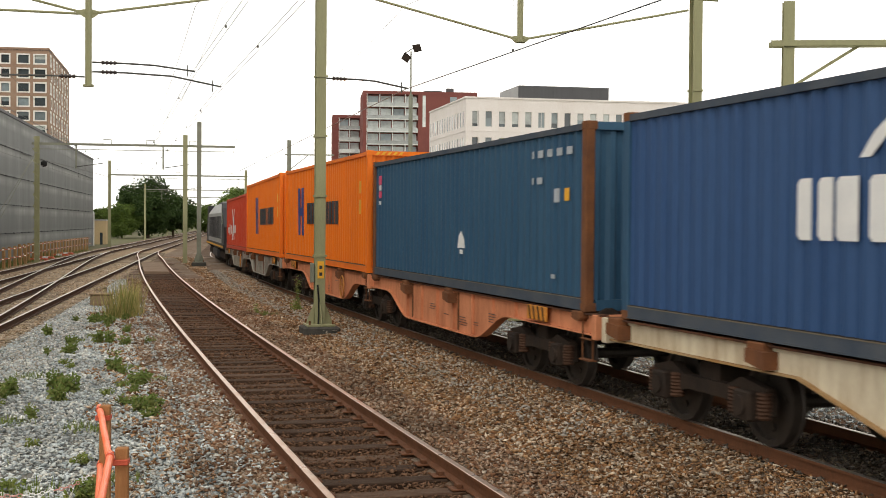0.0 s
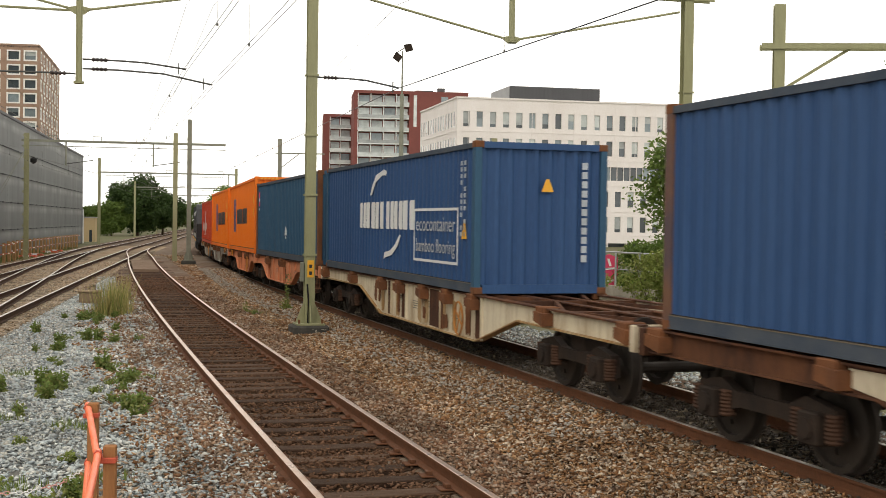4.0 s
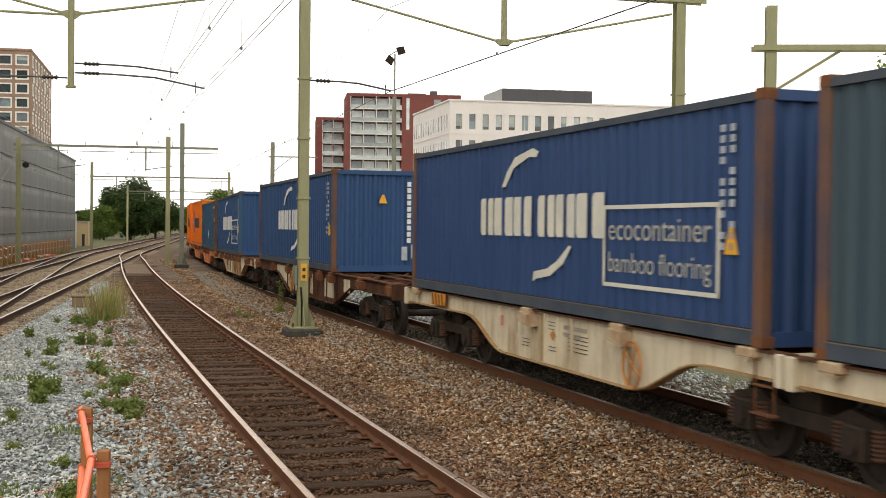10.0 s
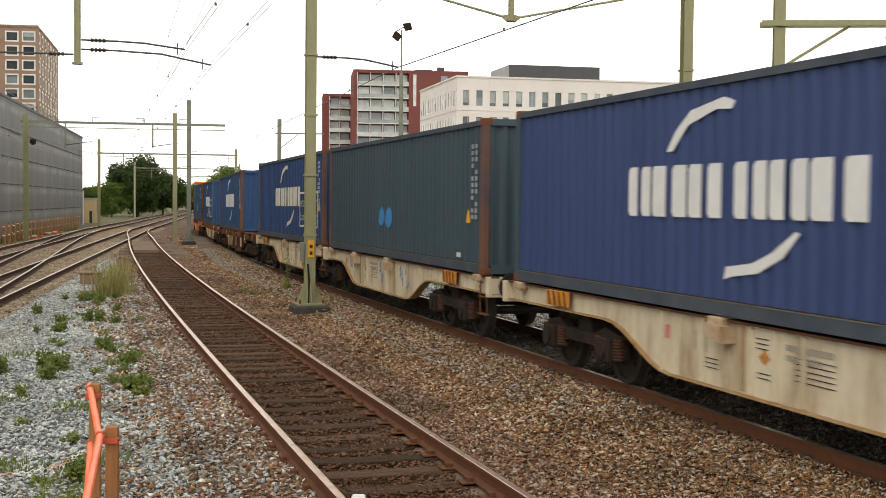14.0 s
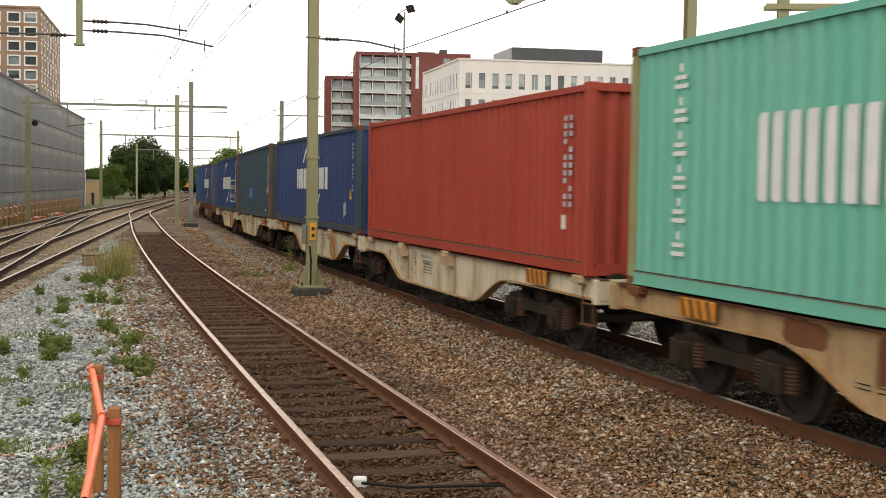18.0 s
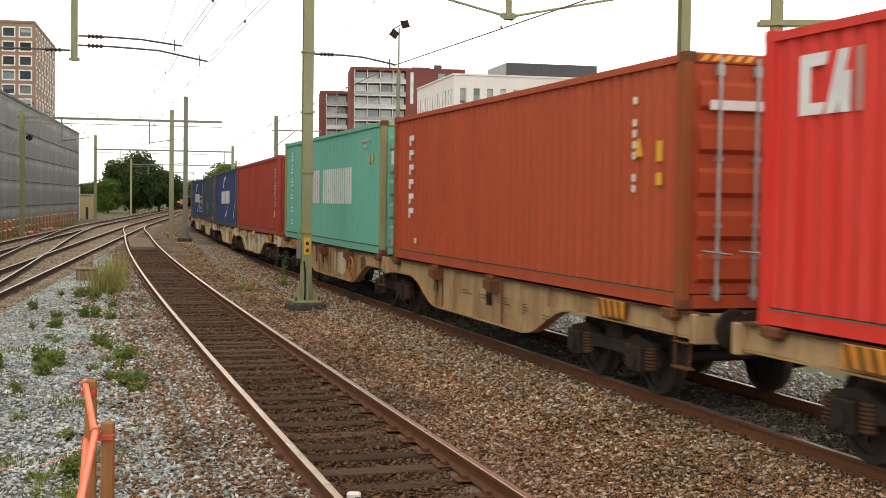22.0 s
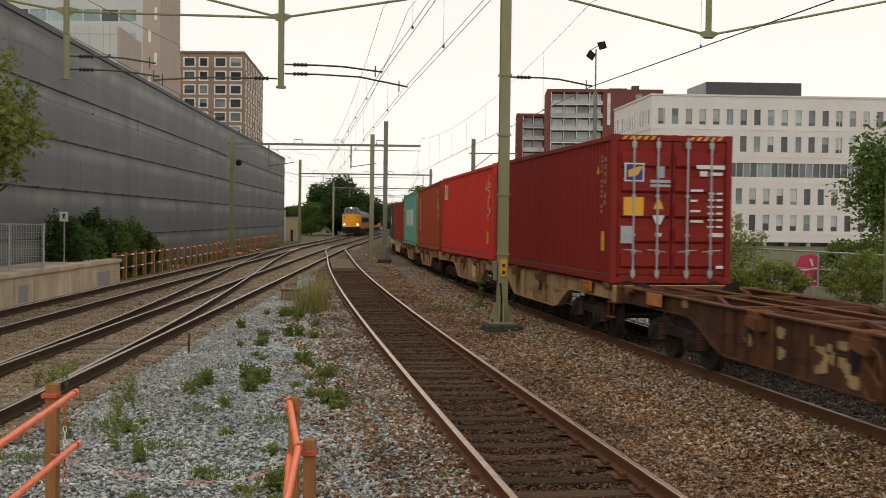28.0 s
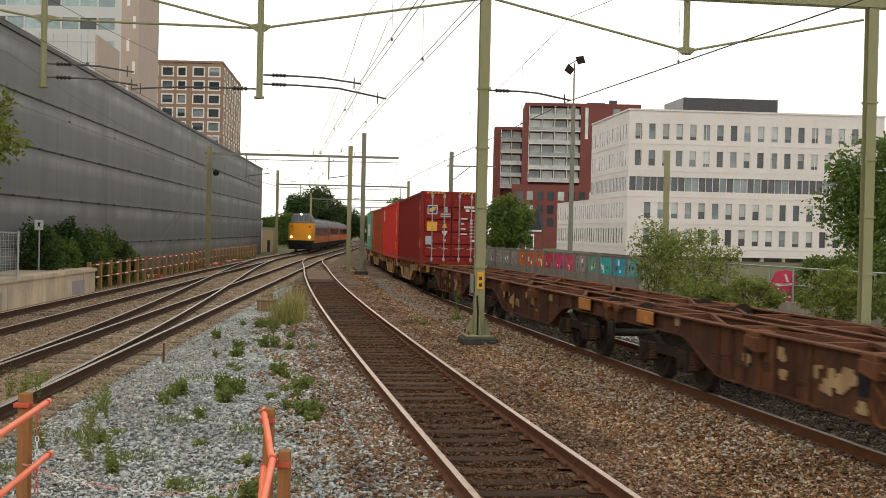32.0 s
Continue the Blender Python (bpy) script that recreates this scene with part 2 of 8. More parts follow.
M["fence_wood"] = mat("weathered_fence_post", (0.40, 0.24, 0.11), 0.85, 0, 3.0, 0.3)
M["red_paint"] = mat("red_banded_rail", (0.60, 0.10, 0.05), 0.65, 0, 3.0, 0.2)
M["chain_pink"] = mat("sun_bleached_red_plastic", (0.62, 0.30, 0.26), 0.6, 0, 4.0, 0.15)
M["white_paint"] = mat("white_paint", (0.78, 0.77, 0.74), 0.6, 0, 4.0, 0.12)
M["black"] = mat("black_rubber", (0.02, 0.02, 0.02), 0.7, 0, 5.0, 0.2)
M["grime"] = mat("grimy_bogie_steel", (0.019, 0.015, 0.013), 0.8, 0.0, 3.0, 0.3, (0.050, 0.034, 0.025), 0.3)
M["spring"] = mat("rust_brown_spring_steel", (0.075, 0.038, 0.024), 0.8, 0.0, 4.0, 0.3, (0.035, 0.022, 0.016), 0.2)
M["wheel"] = mat("wheel_steel", (0.055, 0.045, 0.038), 0.6, 0.5, 5.0, 0.3)
M["tread"] = mat("polished_wheel_tread", (0.5, 0.48, 0.46), 0.3, 0.95, 4.0, 0.2)
M["rust"] = mat("rusty_steel", (0.20, 0.082, 0.036), 0.85, 0.0, 2.5, 0.4, (0.09, 0.042, 0.026), 0.35)
M["rust_dark"] = mat("dark_rusty_wagon_steel", (0.062, 0.030, 0.020), 0.85, 0.0, 2.2, 0.4, (0.165, 0.070, 0.034), 0.35, amount=0.9, stretch=(1, 1, 0.4))
M["rusty_blue"] = mat("rust_eaten_blue_post", (0.16, 0.085, 0.055), 0.75, 0, 1.5, 0.4, (0.035, 0.055, 0.10), 0.2, amount=0.8, stretch=(1, 1, 0.6))
M["lip_dirt"] = mat("dirty_rail_lip", (0.20, 0.17, 0.13), 0.85, 0, 1.6, 0.4, (0.10, 0.07, 0.05), 0.2)
# near-black colour for the shade line over the rail lip
M["lip_shade"] = mat("black_lip_shade", (0.03, 0.028, 0.026), 0.8, 0, 2.0, 0.3)
M["rail_dust"] = mat("dusty_grey_blue_top_rail", (0.045, 0.060, 0.085), 0.7, 0, 1.5, 0.3, (0.10, 0.11, 0.12), 0.1)
M["cream_wagon"] = mat("dirty_cream_wagon_paint", (0.62, 0.55, 0.41), 0.7, 0, 2.2, 0.3, (0.26, 0.16, 0.08), 0.12, amount=1.2, stretch=(1, 1, 0.22))
M["cream_ped"] = mat("stained_cream_pedestal", (0.50, 0.40, 0.27), 0.75, 0, 5.0, 0.3, (0.30, 0.17, 0.09), 0.15)
M["ochre_edge"] = mat("rust_stained_flange_edge", (0.30, 0.16, 0.06), 0.8, 0, 2.0, 0.3, (0.42, 0.33, 0.2), 0.2)
M["tan_wagon"] = mat("rust_streaked_tan_wagon_paint", (0.42, 0.29, 0.155), 0.75, 0, 1.9, 0.4, (0.13, 0.055, 0.025), 0.2, amount=1.1, stretch=(1, 1, 0.25))
M["salmon_wagon"] = mat("faded_salmon_wagon_paint", (0.62, 0.25, 0.13), 0.7, 0, 2.2, 0.3, (0.36, 0.13, 0.065), 0.12, amount=0.7, stretch=(1, 1, 0.25))
M["grey_wagon"] = mat("grey_dirty_wagon_paint", (0.33, 0.31, 0.27), 0.75, 0, 1.0, 0.3, (0.18, 0.14, 0.11), 0.15)
M["ochre_wheel"] = mat("worn_orange_brown_paint", (0.50, 0.22, 0.06), 0.7, 0, 5.0, 0.35, (0.26, 0.11, 0.04), 0.1)
M["orange_hazard"] = mat("dirty_orange_paint", (0.68, 0.27, 0.03), 0.7, 0, 4.0, 0.35, (0.35, 0.15, 0.05), 0.1)
M["hazard_dark"] = mat("faded_black_stripe", (0.14, 0.06, 0.02), 0.8, 0, 4.0, 0.3, (0.05, 0.03, 0.02), 0.1)
M["decal_red_faded"] = mat("faded_red_decal", (0.50, 0.10, 0.10), 0.7, 0, 6.0, 0.3, (0.55, 0.3, 0.25), 0.02)
M["stencil_grey"] = mat("worn_grey_stencil", (0.24, 0.22, 0.19), 0.7, 0, 12.0, 0.4, (0.42, 0.38, 0.30), 0.02)
M["decal_white"] = mat("worn_white_decal", (0.74, 0.74, 0.72), 0.55, 0, 2.2, 0.2, (0.60, 0.61, 0.62), 0.02)
M["decal_cream"] = mat("yellowed_white_decal", (0.70, 0.67, 0.56), 0.55, 0, 2.2, 0.2, (0.52, 0.52, 0.48), 0.02)
M["decal_grey"] = mat("faded_grey_decal", (0.42, 0.46, 0.50), 0.6, 0, 3.0, 0.3, bump=0.02)
M["decal_yellow"] = mat("yellow_orange_placard", (0.80, 0.40, 0.03), 0.5, 0, 4.0, 0.15, bump=0.02)
M["decal_black"] = mat("black_decal", (0.02, 0.02, 0.025), 0.5, 0, 4.0, 0.1, bump=0.02)
M["decal_blue"] = mat("deep_blue_decal", (0.02, 0.04, 0.22), 0.5, 0, 4.0, 0.15, bump=0.02)
M["decal_sky"] = mat("sky_blue_spray_paint", (0.03, 0.24, 0.58), 0.5, 0, 4.0, 0.15, bump=0.02)
M["decal_sky_faded"] = mat("faded_blue_spray_paint", (0.10, 0.20, 0.42), 0.7, 0, 6.0, 0.3, (0.22, 0.28, 0.40), 0.05)
M["decal_pink"] = mat("pink_red_spray_paint", (0.70, 0.06, 0.14), 0.6, 0, 4.0, 0.2, bump=0.02)
M["fence_mesh"] = mat("dull_galvanised_mesh", (0.52, 0.54, 0.54), 0.6, 0.1, 5.0, 0.2)
M["galvanised"] = mat("galvanised_steel", (0.42, 0.43, 0.43), 0.45, 0.6, 5.0, 0.2)


def cont_mat(name, col, wear, amount=0.35, rough=0.5):
    m = mat(name, col, rough, 0.0, 0.9, 0.3, wear, 0.06, 30.0, amount=amount, stretch=(1, 2.6, 0.2))
    m.node_tree.nodes["Principled BSDF"].inputs["Specular IOR Level"].default_value = 0.22
    return m


M["c_blue"] = cont_mat("container_blue_paint", (0.022, 0.062, 0.160), (0.036, 0.084, 0.19))
M["c_blue_dull"] = cont_mat("container_faded_blue_paint", (0.023, 0.072, 0.135), (0.036, 0.094, 0.155), 0.5)
M["c_teal"] = cont_mat("container_dark_teal_paint", (0.042, 0.070, 0.092), (0.058, 0.088, 0.104), 0.6)
M["c_violet"] = cont_mat("container_violet_blue_paint", (0.036, 0.056, 0.150), (0.046, 0.074, 0.178), 0.4)
M["c_brown"] = cont_mat("container_brown_red_paint", (0.33, 0.046, 0.027), (0.39, 0.070, 0.045), 0.5)
M["c_rust"] = cont_mat("container_rust_orange_paint", (0.42, 0.080, 0.032), (0.36, 0.062, 0.026), 0.5)
M["c_red"] = cont_mat("container_bright_red_paint", (0.62, 0.026, 0.020), (0.66, 0.075, 0.055), 0.4)
M["c_navy"] = cont_mat("container_navy_blue_paint", (0.023, 0.055, 0.146), (0.034, 0.069, 0.165), 0.5)
M["c_maroon"] = cont_mat("container_dark_red_paint", (0.21, 0.015, 0.012), (0.25, 0.022, 0.016), 0.4)
M["c_green"] = cont_mat("container_sea_green_paint", (0.125, 0.41, 0.315), (0.18, 0.44, 0.335), 0.45)
M["c_orange"] = cont_mat("container_orange_paint", (0.86, 0.19, 0.010), (0.74, 0.16, 0.02), 0.4)
M["c_red_small"] = cont_mat("container_signal_red_paint", (0.55, 0.055, 0.022), (0.5, 0.07, 0.03), 0.4)


# ---- mesh building ----
class MB:
    """Collects vertices and faces for one mesh."""

    def __init__(self):
        self.v, self.f = [], []

    def quad_strip(self, a, b):
        i = len(self.v)
        n = len(a)
        self.v += list(a) + list(b)
        self.f += [(i + k, i + k + 1, i + n + k + 1, i + n + k) for k in range(n - 1)]

    def box(self, x0, y0, z0, x1, y1, z1, m=None):
        i = len(self.v)
        p = [(x0, y0, z0), (x1, y0, z0), (x1, y1, z0), (x0, y1, z0), (x0, y0, z1), (x1, y0, z1), (x1, y1, z1), (x0, y1, z1)]
        self.v += [tuple(m @ Vector(q)) for q in p] if m else p
        self.f += [tuple(i + k for k in q) for q in ((0, 3, 2, 1), (4, 5, 6, 7), (0, 1, 5, 4), (1, 2, 6, 5), (2, 3, 7, 6), (3, 0, 4, 7))]
        return self

    def cbox(self, c, s, m=None):
        return self.box(c[0] - s[0] / 2, c[1] - s[1] / 2, c[2] - s[2] / 2, c[0] + s[0] / 2, c[1] + s[1] / 2, c[2] + s[2] / 2, m)

    def bevel_box(self, x0, y0, z0, x1, y1, z1, b=0.01):
        """A box with chamfered upright and top edges."""
        i = len(self.v)
        def ring(d, z):
            return [(x0 + d + b, y0 + d, z), (x1 - d - b, y0 + d, z), (x1 - d, y0 + d + b, z), (x1 - d, y1 - d - b, z), (x1 - d - b, y1 - d, z), (x0 + d + b, y1 - d, z), (x0 + d, y1 - d - b, z), (x0 + d, y0 + d + b, z)]
        self.v += ring(b, z0) + ring(0, z0 + b) + ring(0, z1 - b) + ring(b, z1)
        for k in range(3):
            for j in range(8):
                self.f.append((i + 8 * k + j, i + 8 * k + (j + 1) % 8, i + 8 * k + 8 + (j + 1) % 8, i + 8 * k + 8 + j))
        self.f += [tuple(i + j for j in reversed(range(8))), tuple(i + 24 + j for j in range(8))]
        return self

    def tube(self, p, q, r0, r1=None, n=8, caps=True):
        p, q = Vector(p), Vector(q)
        r1 = r0 if r1 is None else r1
        d = (q - p).normalized()
        u = d.orthogonal().normalized()
        w = d.cross(u)
        i = len(self.v)
        for c, r in ((p, r0), (q, r1)):
            for k in range(n):
                a = 2 * math.pi * k / n
                self.v.append(tuple(c + r * (math.cos(a) * u + math.sin(a) * w)))
        self.f += [(i + k, i + (k + 1) % n, i + n + (k + 1) % n, i + n + k) for k in range(n)]
        if caps:
            self.f += [tuple(i + k for k in reversed(range(n))), tuple(i + n + k for k in range(n))]
        return self

    def path(self, pts, r, n=6):
        """A round rod or wire along points."""
        i = len(self.v)
        P = [Vector(p) for p in pts]
        for k, p in enumerate(P):
            d = (P[min(k + 1, len(P) - 1)] - P[max(k - 1, 0)]).normalized()
            u = d.cross(Vector((0, 0, 1)))
            u = u.normalized() if u.length > 1e-4 else Vector((1, 0, 0))
            w = d.cross(u)
            for j in range(n):
                a = 2 * math.pi * j / n
                self.v.append(tuple(p + r * (math.cos(a) * u + math.sin(a) * w)))
        for k in range(len(P) - 1):
            for j in range(n):
                self.f.append((i + k * n + j, i + k * n + (j + 1) % n, i + (k + 1) * n + (j + 1) % n, i + (k + 1) * n + j))
        self.f += [tuple(i + j for j in reversed(range(n))), tuple(i + (len(P) - 1) * n + j for j in range(n))]
        return self

    def lathe(self, profile, origin, axis="z", n=16):
        """Revolve (radius, height) pairs about an axis through origin."""
        i = len(self.v)
        o = origin
        for r, h in profile:
            for k in range(n):
                a = 2 * math.pi * k / n
                c, s = r * math.cos(a), r * math.sin(a)
                self.v.append({"z": (o[0] + c, o[1] + s, o[2] + h), "x": (o[0] + h, o[1] + c, o[2] + s), "y": (o[0] + c, o[1] + h, o[2] + s)}[axis])
        for k in range(len(profile) - 1):
            for j in range(n):
                self.f.append((i + k * n + j, i + k * n + (j + 1) % n, i + (k + 1) * n + (j + 1) % n, i + (k + 1) * n + j))
        self.f += [tuple(i + j for j in range(n)), tuple(i + (len(profile) - 1) * n + j for j in range(n))]
        return self

    def prism(self, poly, x0, x1, axis="x"):
        """Extrude a closed outline (pairs) along an axis."""
        i, n = len(self.v), len(poly)
        for h in (x0, x1):
            for a, b in poly:
                self.v.append({"x": (h, a, b), "y": (a, h, b), "z": (a, b, h)}[axis])
        self.f += [(i + k, i + (k + 1) % n, i + n + (k + 1) % n, i + n + k) for k in range(n)]
        self.f += [tuple(i + k for k in reversed(range(n))), tuple(i + n + k for k in range(n))]
        return self

    def mesh(self, name, material=None, smooth=False):
        me = bpy.data.meshes.new(name)
        me.from_pydata(self.v, [], self.f)
        b = bmesh.new()
        b.from_mesh(me)
        bmesh.ops.recalc_face_normals(b, faces=b.faces)
        b.to_mesh(me)
        b.free()
        if material:
            me.materials.append(material)
        if smooth:
            me.shade_smooth()
        return me


def part(name, mb, material, parent=None, label="", smooth=False, m=None):
    me = mb if isinstance(mb, bpy.types.Mesh) else mb.mesh(name, material, smooth)
    ob = new(name, me)
    if parent:
        ob.parent = parent
    if m is not None:
        ob.matrix_basis = m
    if label:
        tagged(ob, label)
    return ob


def thing(name, label, category, m=None, group="", kind=""):
    e = new(name)
    e.empty_display_size = 0.3
    tagged(e, label, category, group, kind)
    if m is not None:
        e.matrix_basis = m
    return e


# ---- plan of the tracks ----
# The plan below fits a narrower lens, so its distances ahead are long. to_scale() turns a place on it into metres.
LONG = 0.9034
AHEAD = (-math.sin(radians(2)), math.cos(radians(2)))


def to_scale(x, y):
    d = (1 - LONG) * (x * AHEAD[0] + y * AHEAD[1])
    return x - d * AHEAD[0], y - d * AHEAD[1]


def x_b(y):
    """Centre line of the goods track (dx/dy and place)."""
    yy = max(y, -30.0)
    if y < -30:
        return goods_x(-30) + goods_slope(-30) * (y + 30)
    return goods_x(yy)


def goods_slope(y):
    return min(2 * 0.000754 * max(y, -30.0) - 0.32996, -0.155)


def goods_x(y):
    u = min(max((y * LONG - 18) / 10, -1.2), 2.33)
    return goods_base(y) + (0.051 + 0.238 * u - 0.051 * u * u + 0.30 * smooth(46, 66, y)) * (1 - smooth(84, 106, y))


def goods_lift(y):
    """The goods track lies a little higher than the siding, and falls away slightly farther on."""
    return 0.055 - 0.22 * smooth(38, 80, y)


def goods_base(y):
    turn = (0.32996 - 0.155) / (2 * 0.000754)
    if y <= turn:
        return 0.000754 * y * y - 0.32996 * y + 8.1424 + 0.79
    return 0.000754 * turn * turn - 0.32996 * turn + 8.1424 + 0.79 - 0.155 * (y - turn)


def x_c(y):
    return -9.4 - 0.1656 * (y - 21.7) if y < 110 else -9.4 - 0.1656 * 88.3 - 0.150 * (y - 110)


def x_d(y):
    return x_c(y) - 3.75


def smooth(a, b, y):
    t = min(max((y - a) / (b - a), 0), 1)
    return t * t * (3 - 2 * t)


def x_a(y):
    near = NEAR_A[0] * y * y + NEAR_A[1] * y + NEAR_A[2]
    f = smooth(84, 126, y)
    return near * (1 - f) + x_c(y) * f


def x_x(y):
    f = smooth(10, 112, y)
    return x_c(y) * (1 - f) + x_d(y) * f


NEAR_A = (0.000334, -0.2812, 3.070)
GY = np.arange(-170.0, 560.0, 0.5)
GX = np.array([x_b(v) for v in GY])
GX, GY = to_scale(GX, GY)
GS = np.concatenate([[0], np.cumsum(np.hypot(np.diff(GX), np.diff(GY)))])
GS -= np.interp(18, GY, GS)


def on_goods(s):
    return float(np.interp(s, GS, GX)), float(np.interp(s, GS, GY))


DY = np.arange(20.0, 720.0, 0.5)
DX = np.array([x_d(v) for v in DY])
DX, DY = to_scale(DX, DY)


def train_s(t):
    """How far the goods train has rolled."""
    u = t / 16
    return 66.243 * u + 15.823 * u ** 2 - 3.184 * u ** 3 + 1.352 * u ** 4 - 0.470 * u ** 5


def chord(s_front, s_rear):
    """Pose of a rigid body whose two pivots sit on the goods track."""
    (xf, yf), (xr, yr) = on_goods(s_front), on_goods(s_rear)
    zf, zr = goods_lift(yf / LONG), goods_lift(yr / LONG)
    return Matrix.Translation(((xf + xr) / 2, (yf + yr) / 2, (zf + zr) / 2)) @ Matrix.Rotation(math.atan2(-(xf - xr), yf - yr), 4, "Z") @ Matrix.Rotation(math.atan2(zf - zr, math.hypot(xf - xr, yf - yr)), 4, "X")


# ---- ground and tracks ----
def strip(name, fn, y0, y1, left, right, z, material, label, cat, step=1.0, drop=0.0):
    """A band along a track, with sloped shoulders."""
    mb = MB()
    ys = np.arange(y0, y1 + step, step)
    rows = []
    for off, dz in ((left - 0.5, -drop), (left, 0), (right, 0), (right + 0.5, -drop)):
        rows.append([(fn(y) + off, y, z + dz) for y in ys])
    for a, b in zip(rows, rows[1:]):
        mb.quad_strip(a, b)
    return tagged(part(name, mb, material), label, cat, kind="structure")


gm = MB()
for i, (a, b) in enumerate(((-1500, 4200),)):
    gm.quad_strip([(-3000, a, -0.42), (3000, a, -0.42)], [(-3000, b, -0.42), (3000, b, -0.42)])
tagged(part("ground", gm, M["ground"]), "rough soil and grass reaching to the horizon", "ground", kind="structure")
strip("ballast_bed", x_a, -12, 96, -4.7, 4.3, -0.27, M["soil_brown"], "brown stone ballast between and beside the rails", "ballast", drop=0.14)
strip("goods_ballast_bed", x_b, -60, 420, -2.2, 3.2, -0.262, M["soil_brown"], "brown stone ballast under the goods track", "ballast", 2.0, 0.15)
strip("main_ballast_bed", x_c, -12, 420, -6.4, 2.6, -0.256, M["soil_brown"], "pale brown ballast under the main tracks", "ballast", 2.0, 0.15)
strip("gravel_patch", lambda y: (x_a(y) + x_c(y)) / 2, 3, 34, -2.6, 2.4, -0.247, M["soil_grey"], "grey gravel between two tracks", "gravel", 1.0, 0.06)
strip("oily_strip", x_a, -12, 84, -1.15, 1.15, -0.243, M["soil_track"], "dark oily ballast between rusty rails", "ballast", 1.0, 0.03)
strip("oily_strip_goods", x_b, -60, 300, -1.2, 1.2, -0.186, M["soil_track"], "dark oily ballast under the goods track", "ballast", 2.0, 0.03)
strip("main_track_bed", x_c, 8, 130, -5.9, 0.95, -0.19, M["soil_sandy"], "sandy stone ballast filled up between the main rails", "ballast", 1.0, 0.08)
strip("ballast_shoulder", x_a, 5, 96, -1.25, -0.84, -0.176, M["soil_brown"], "brown ballast heaped against the sleeper ends", "ballast", 1.0, 0.08)
strip("ballast_shoulder", x_a, 5, 96, 0.84, 1.75, -0.176, M["soil_brown"], "brown ballast heaped against the sleeper ends", "ballast", 1.0, 0.08)
strip("ballast_shoulder", x_b, -10, 96, -1.75, -0.84, -0.125, M["soil_brown"], "brown ballast heaped against the goods track", "ballast", 1.0, 0.14)


def rail_mesh(fn, off, y0, y1, step, mat_top, side, lift=None):
    """One rail: foot, web and head along a line, with a shiny running face."""
    prof = [(-0.065, -0.16), (0.065, -0.16), (0.065, -0.147), (0.010, -0.125), (0.010, -0.042), (0.035, -0.034), (0.036, -0.004), (0.028, 0.0), (-0.028, 0.0), (-0.036, -0.004), (-0.035, -0.034), (-0.010, -0.042), (-0.010, -0.125), (-0.065, -0.147)]
    ys = np.arange(y0, y1 + step, step)
    v, f, k = [], [], len(prof)
    for y in ys:
        d = Vector((fn(y + 0.5) - fn(y - 0.5), 1.0)).normalized()
        for px, pz in prof:
            o = off + px
            v.append((fn(y) + o * d.y, y - o * d.x, pz + (lift(y) if lift else 0)))
    idx = []
    for i in range(len(ys) - 1):
        for j in range(k):
            f.append((i * k + j, i * k + (j + 1) % k, (i + 1) * k + (j + 1) % k, (i + 1) * k + j))
            idx.append(1 if j in (6, 7, 8) else 0)
    me = bpy.data.meshes.new("rail")
    me.from_pydata(v, [], f)
    me.materials.append(side)
    me.materials.append(mat_top)
    me.polygons.foreach_set("material_index", idx)
    me.update()
    return me


def sleeper_mesh(length=2.6):
    mb = MB()
    mb.bevel_box(-length / 2, -0.125, -0.33, length / 2, 0.125, -0.165, 0.012)
    return mb.mesh("sleeper", M["sleeper"])


SLEEPER, SLEEPER_PALE = sleeper_mesh(), sleeper_mesh()
SLEEPER_PALE.materials[0] = M["sleeper_pale"]
CLIP = MB().bevel_box(-0.19, -0.09, -0.165, 0.19, 0.09, -0.145, 0.006).bevel_box(-0.13, -0.05, -0.147, -0.072, 0.05, -0.105, 0.006).bevel_box(0.072, -0.05, -0.147, 0.13, 0.05, -0.105, 0.006).mesh("baseplate", M["rail_rust"])


def track(name, fn, y0, y1, label, top, mesh, s0, s1, gap=0.62, step=1.5, clips=0, lift=None):
    e = thing(name, label, "railway track", kind="structure")
    for off in (-0.7535, 0.7535):
        part("rail", rail_mesh(fn, off, y0, y1, step, top, M["rail_dark"] if top is M["rail_top_bright"] and not lift else M["rail_rust"], lift), None, e)
    y, n = s0, 0
    rng = random.Random(5)
    while y < s1 and n < 290:
        d = math.atan(fn(y + 0.5) - fn(y - 0.5))
        ang = -d + rng.uniform(-0.02, 0.02)
        part("sleeper", mesh, None, e, m=Matrix.Translation((fn(y) + rng.uniform(-0.04, 0.04), y, (lift(y) if lift else 0) + rng.uniform(-0.03, 0.004))) @ Matrix.Rotation(ang, 4, "Z"))
        if n < clips:
            for off in (-0.7535, 0.7535):
                part("baseplate", CLIP, None, e, m=Matrix.Translation((fn(y) + off * math.cos(d), y - off * math.sin(d), 0)) @ Matrix.Rotation(ang, 4, "Z"))
        y += gap
        n += 1
    return e


track("siding_track", x_a, -10, 127, "rusty rails on dark timber sleepers in brown ballast", M["rail_top"], SLEEPER, 5.5, 84, 0.66, 1.0, 70)
track("goods_track", x_b, -60, 420, "rusty curved track that carries the goods train", M["rail_top_bright"], SLEEPER_PALE, -2, 60, 0.66, 1.5, lift=goods_lift)
track("main_track", x_c, -10, 420, "main line rails on pale weathered sleepers", M["rail_top_bright"], SLEEPER_PALE, 8, 110, 0.62, 1.5)
track("platform_track", x_d, -10, 420, "main line rails beside the concrete platform", M["rail_top_bright"], SLEEPER_PALE, 20, 110, 0.62, 1.5)
track("crossover_track", x_x, 13, 111, "crossover rails that join two main tracks", M["rail_top_bright"], SLEEPER_PALE, 30, 90, 0.62, 1.5)


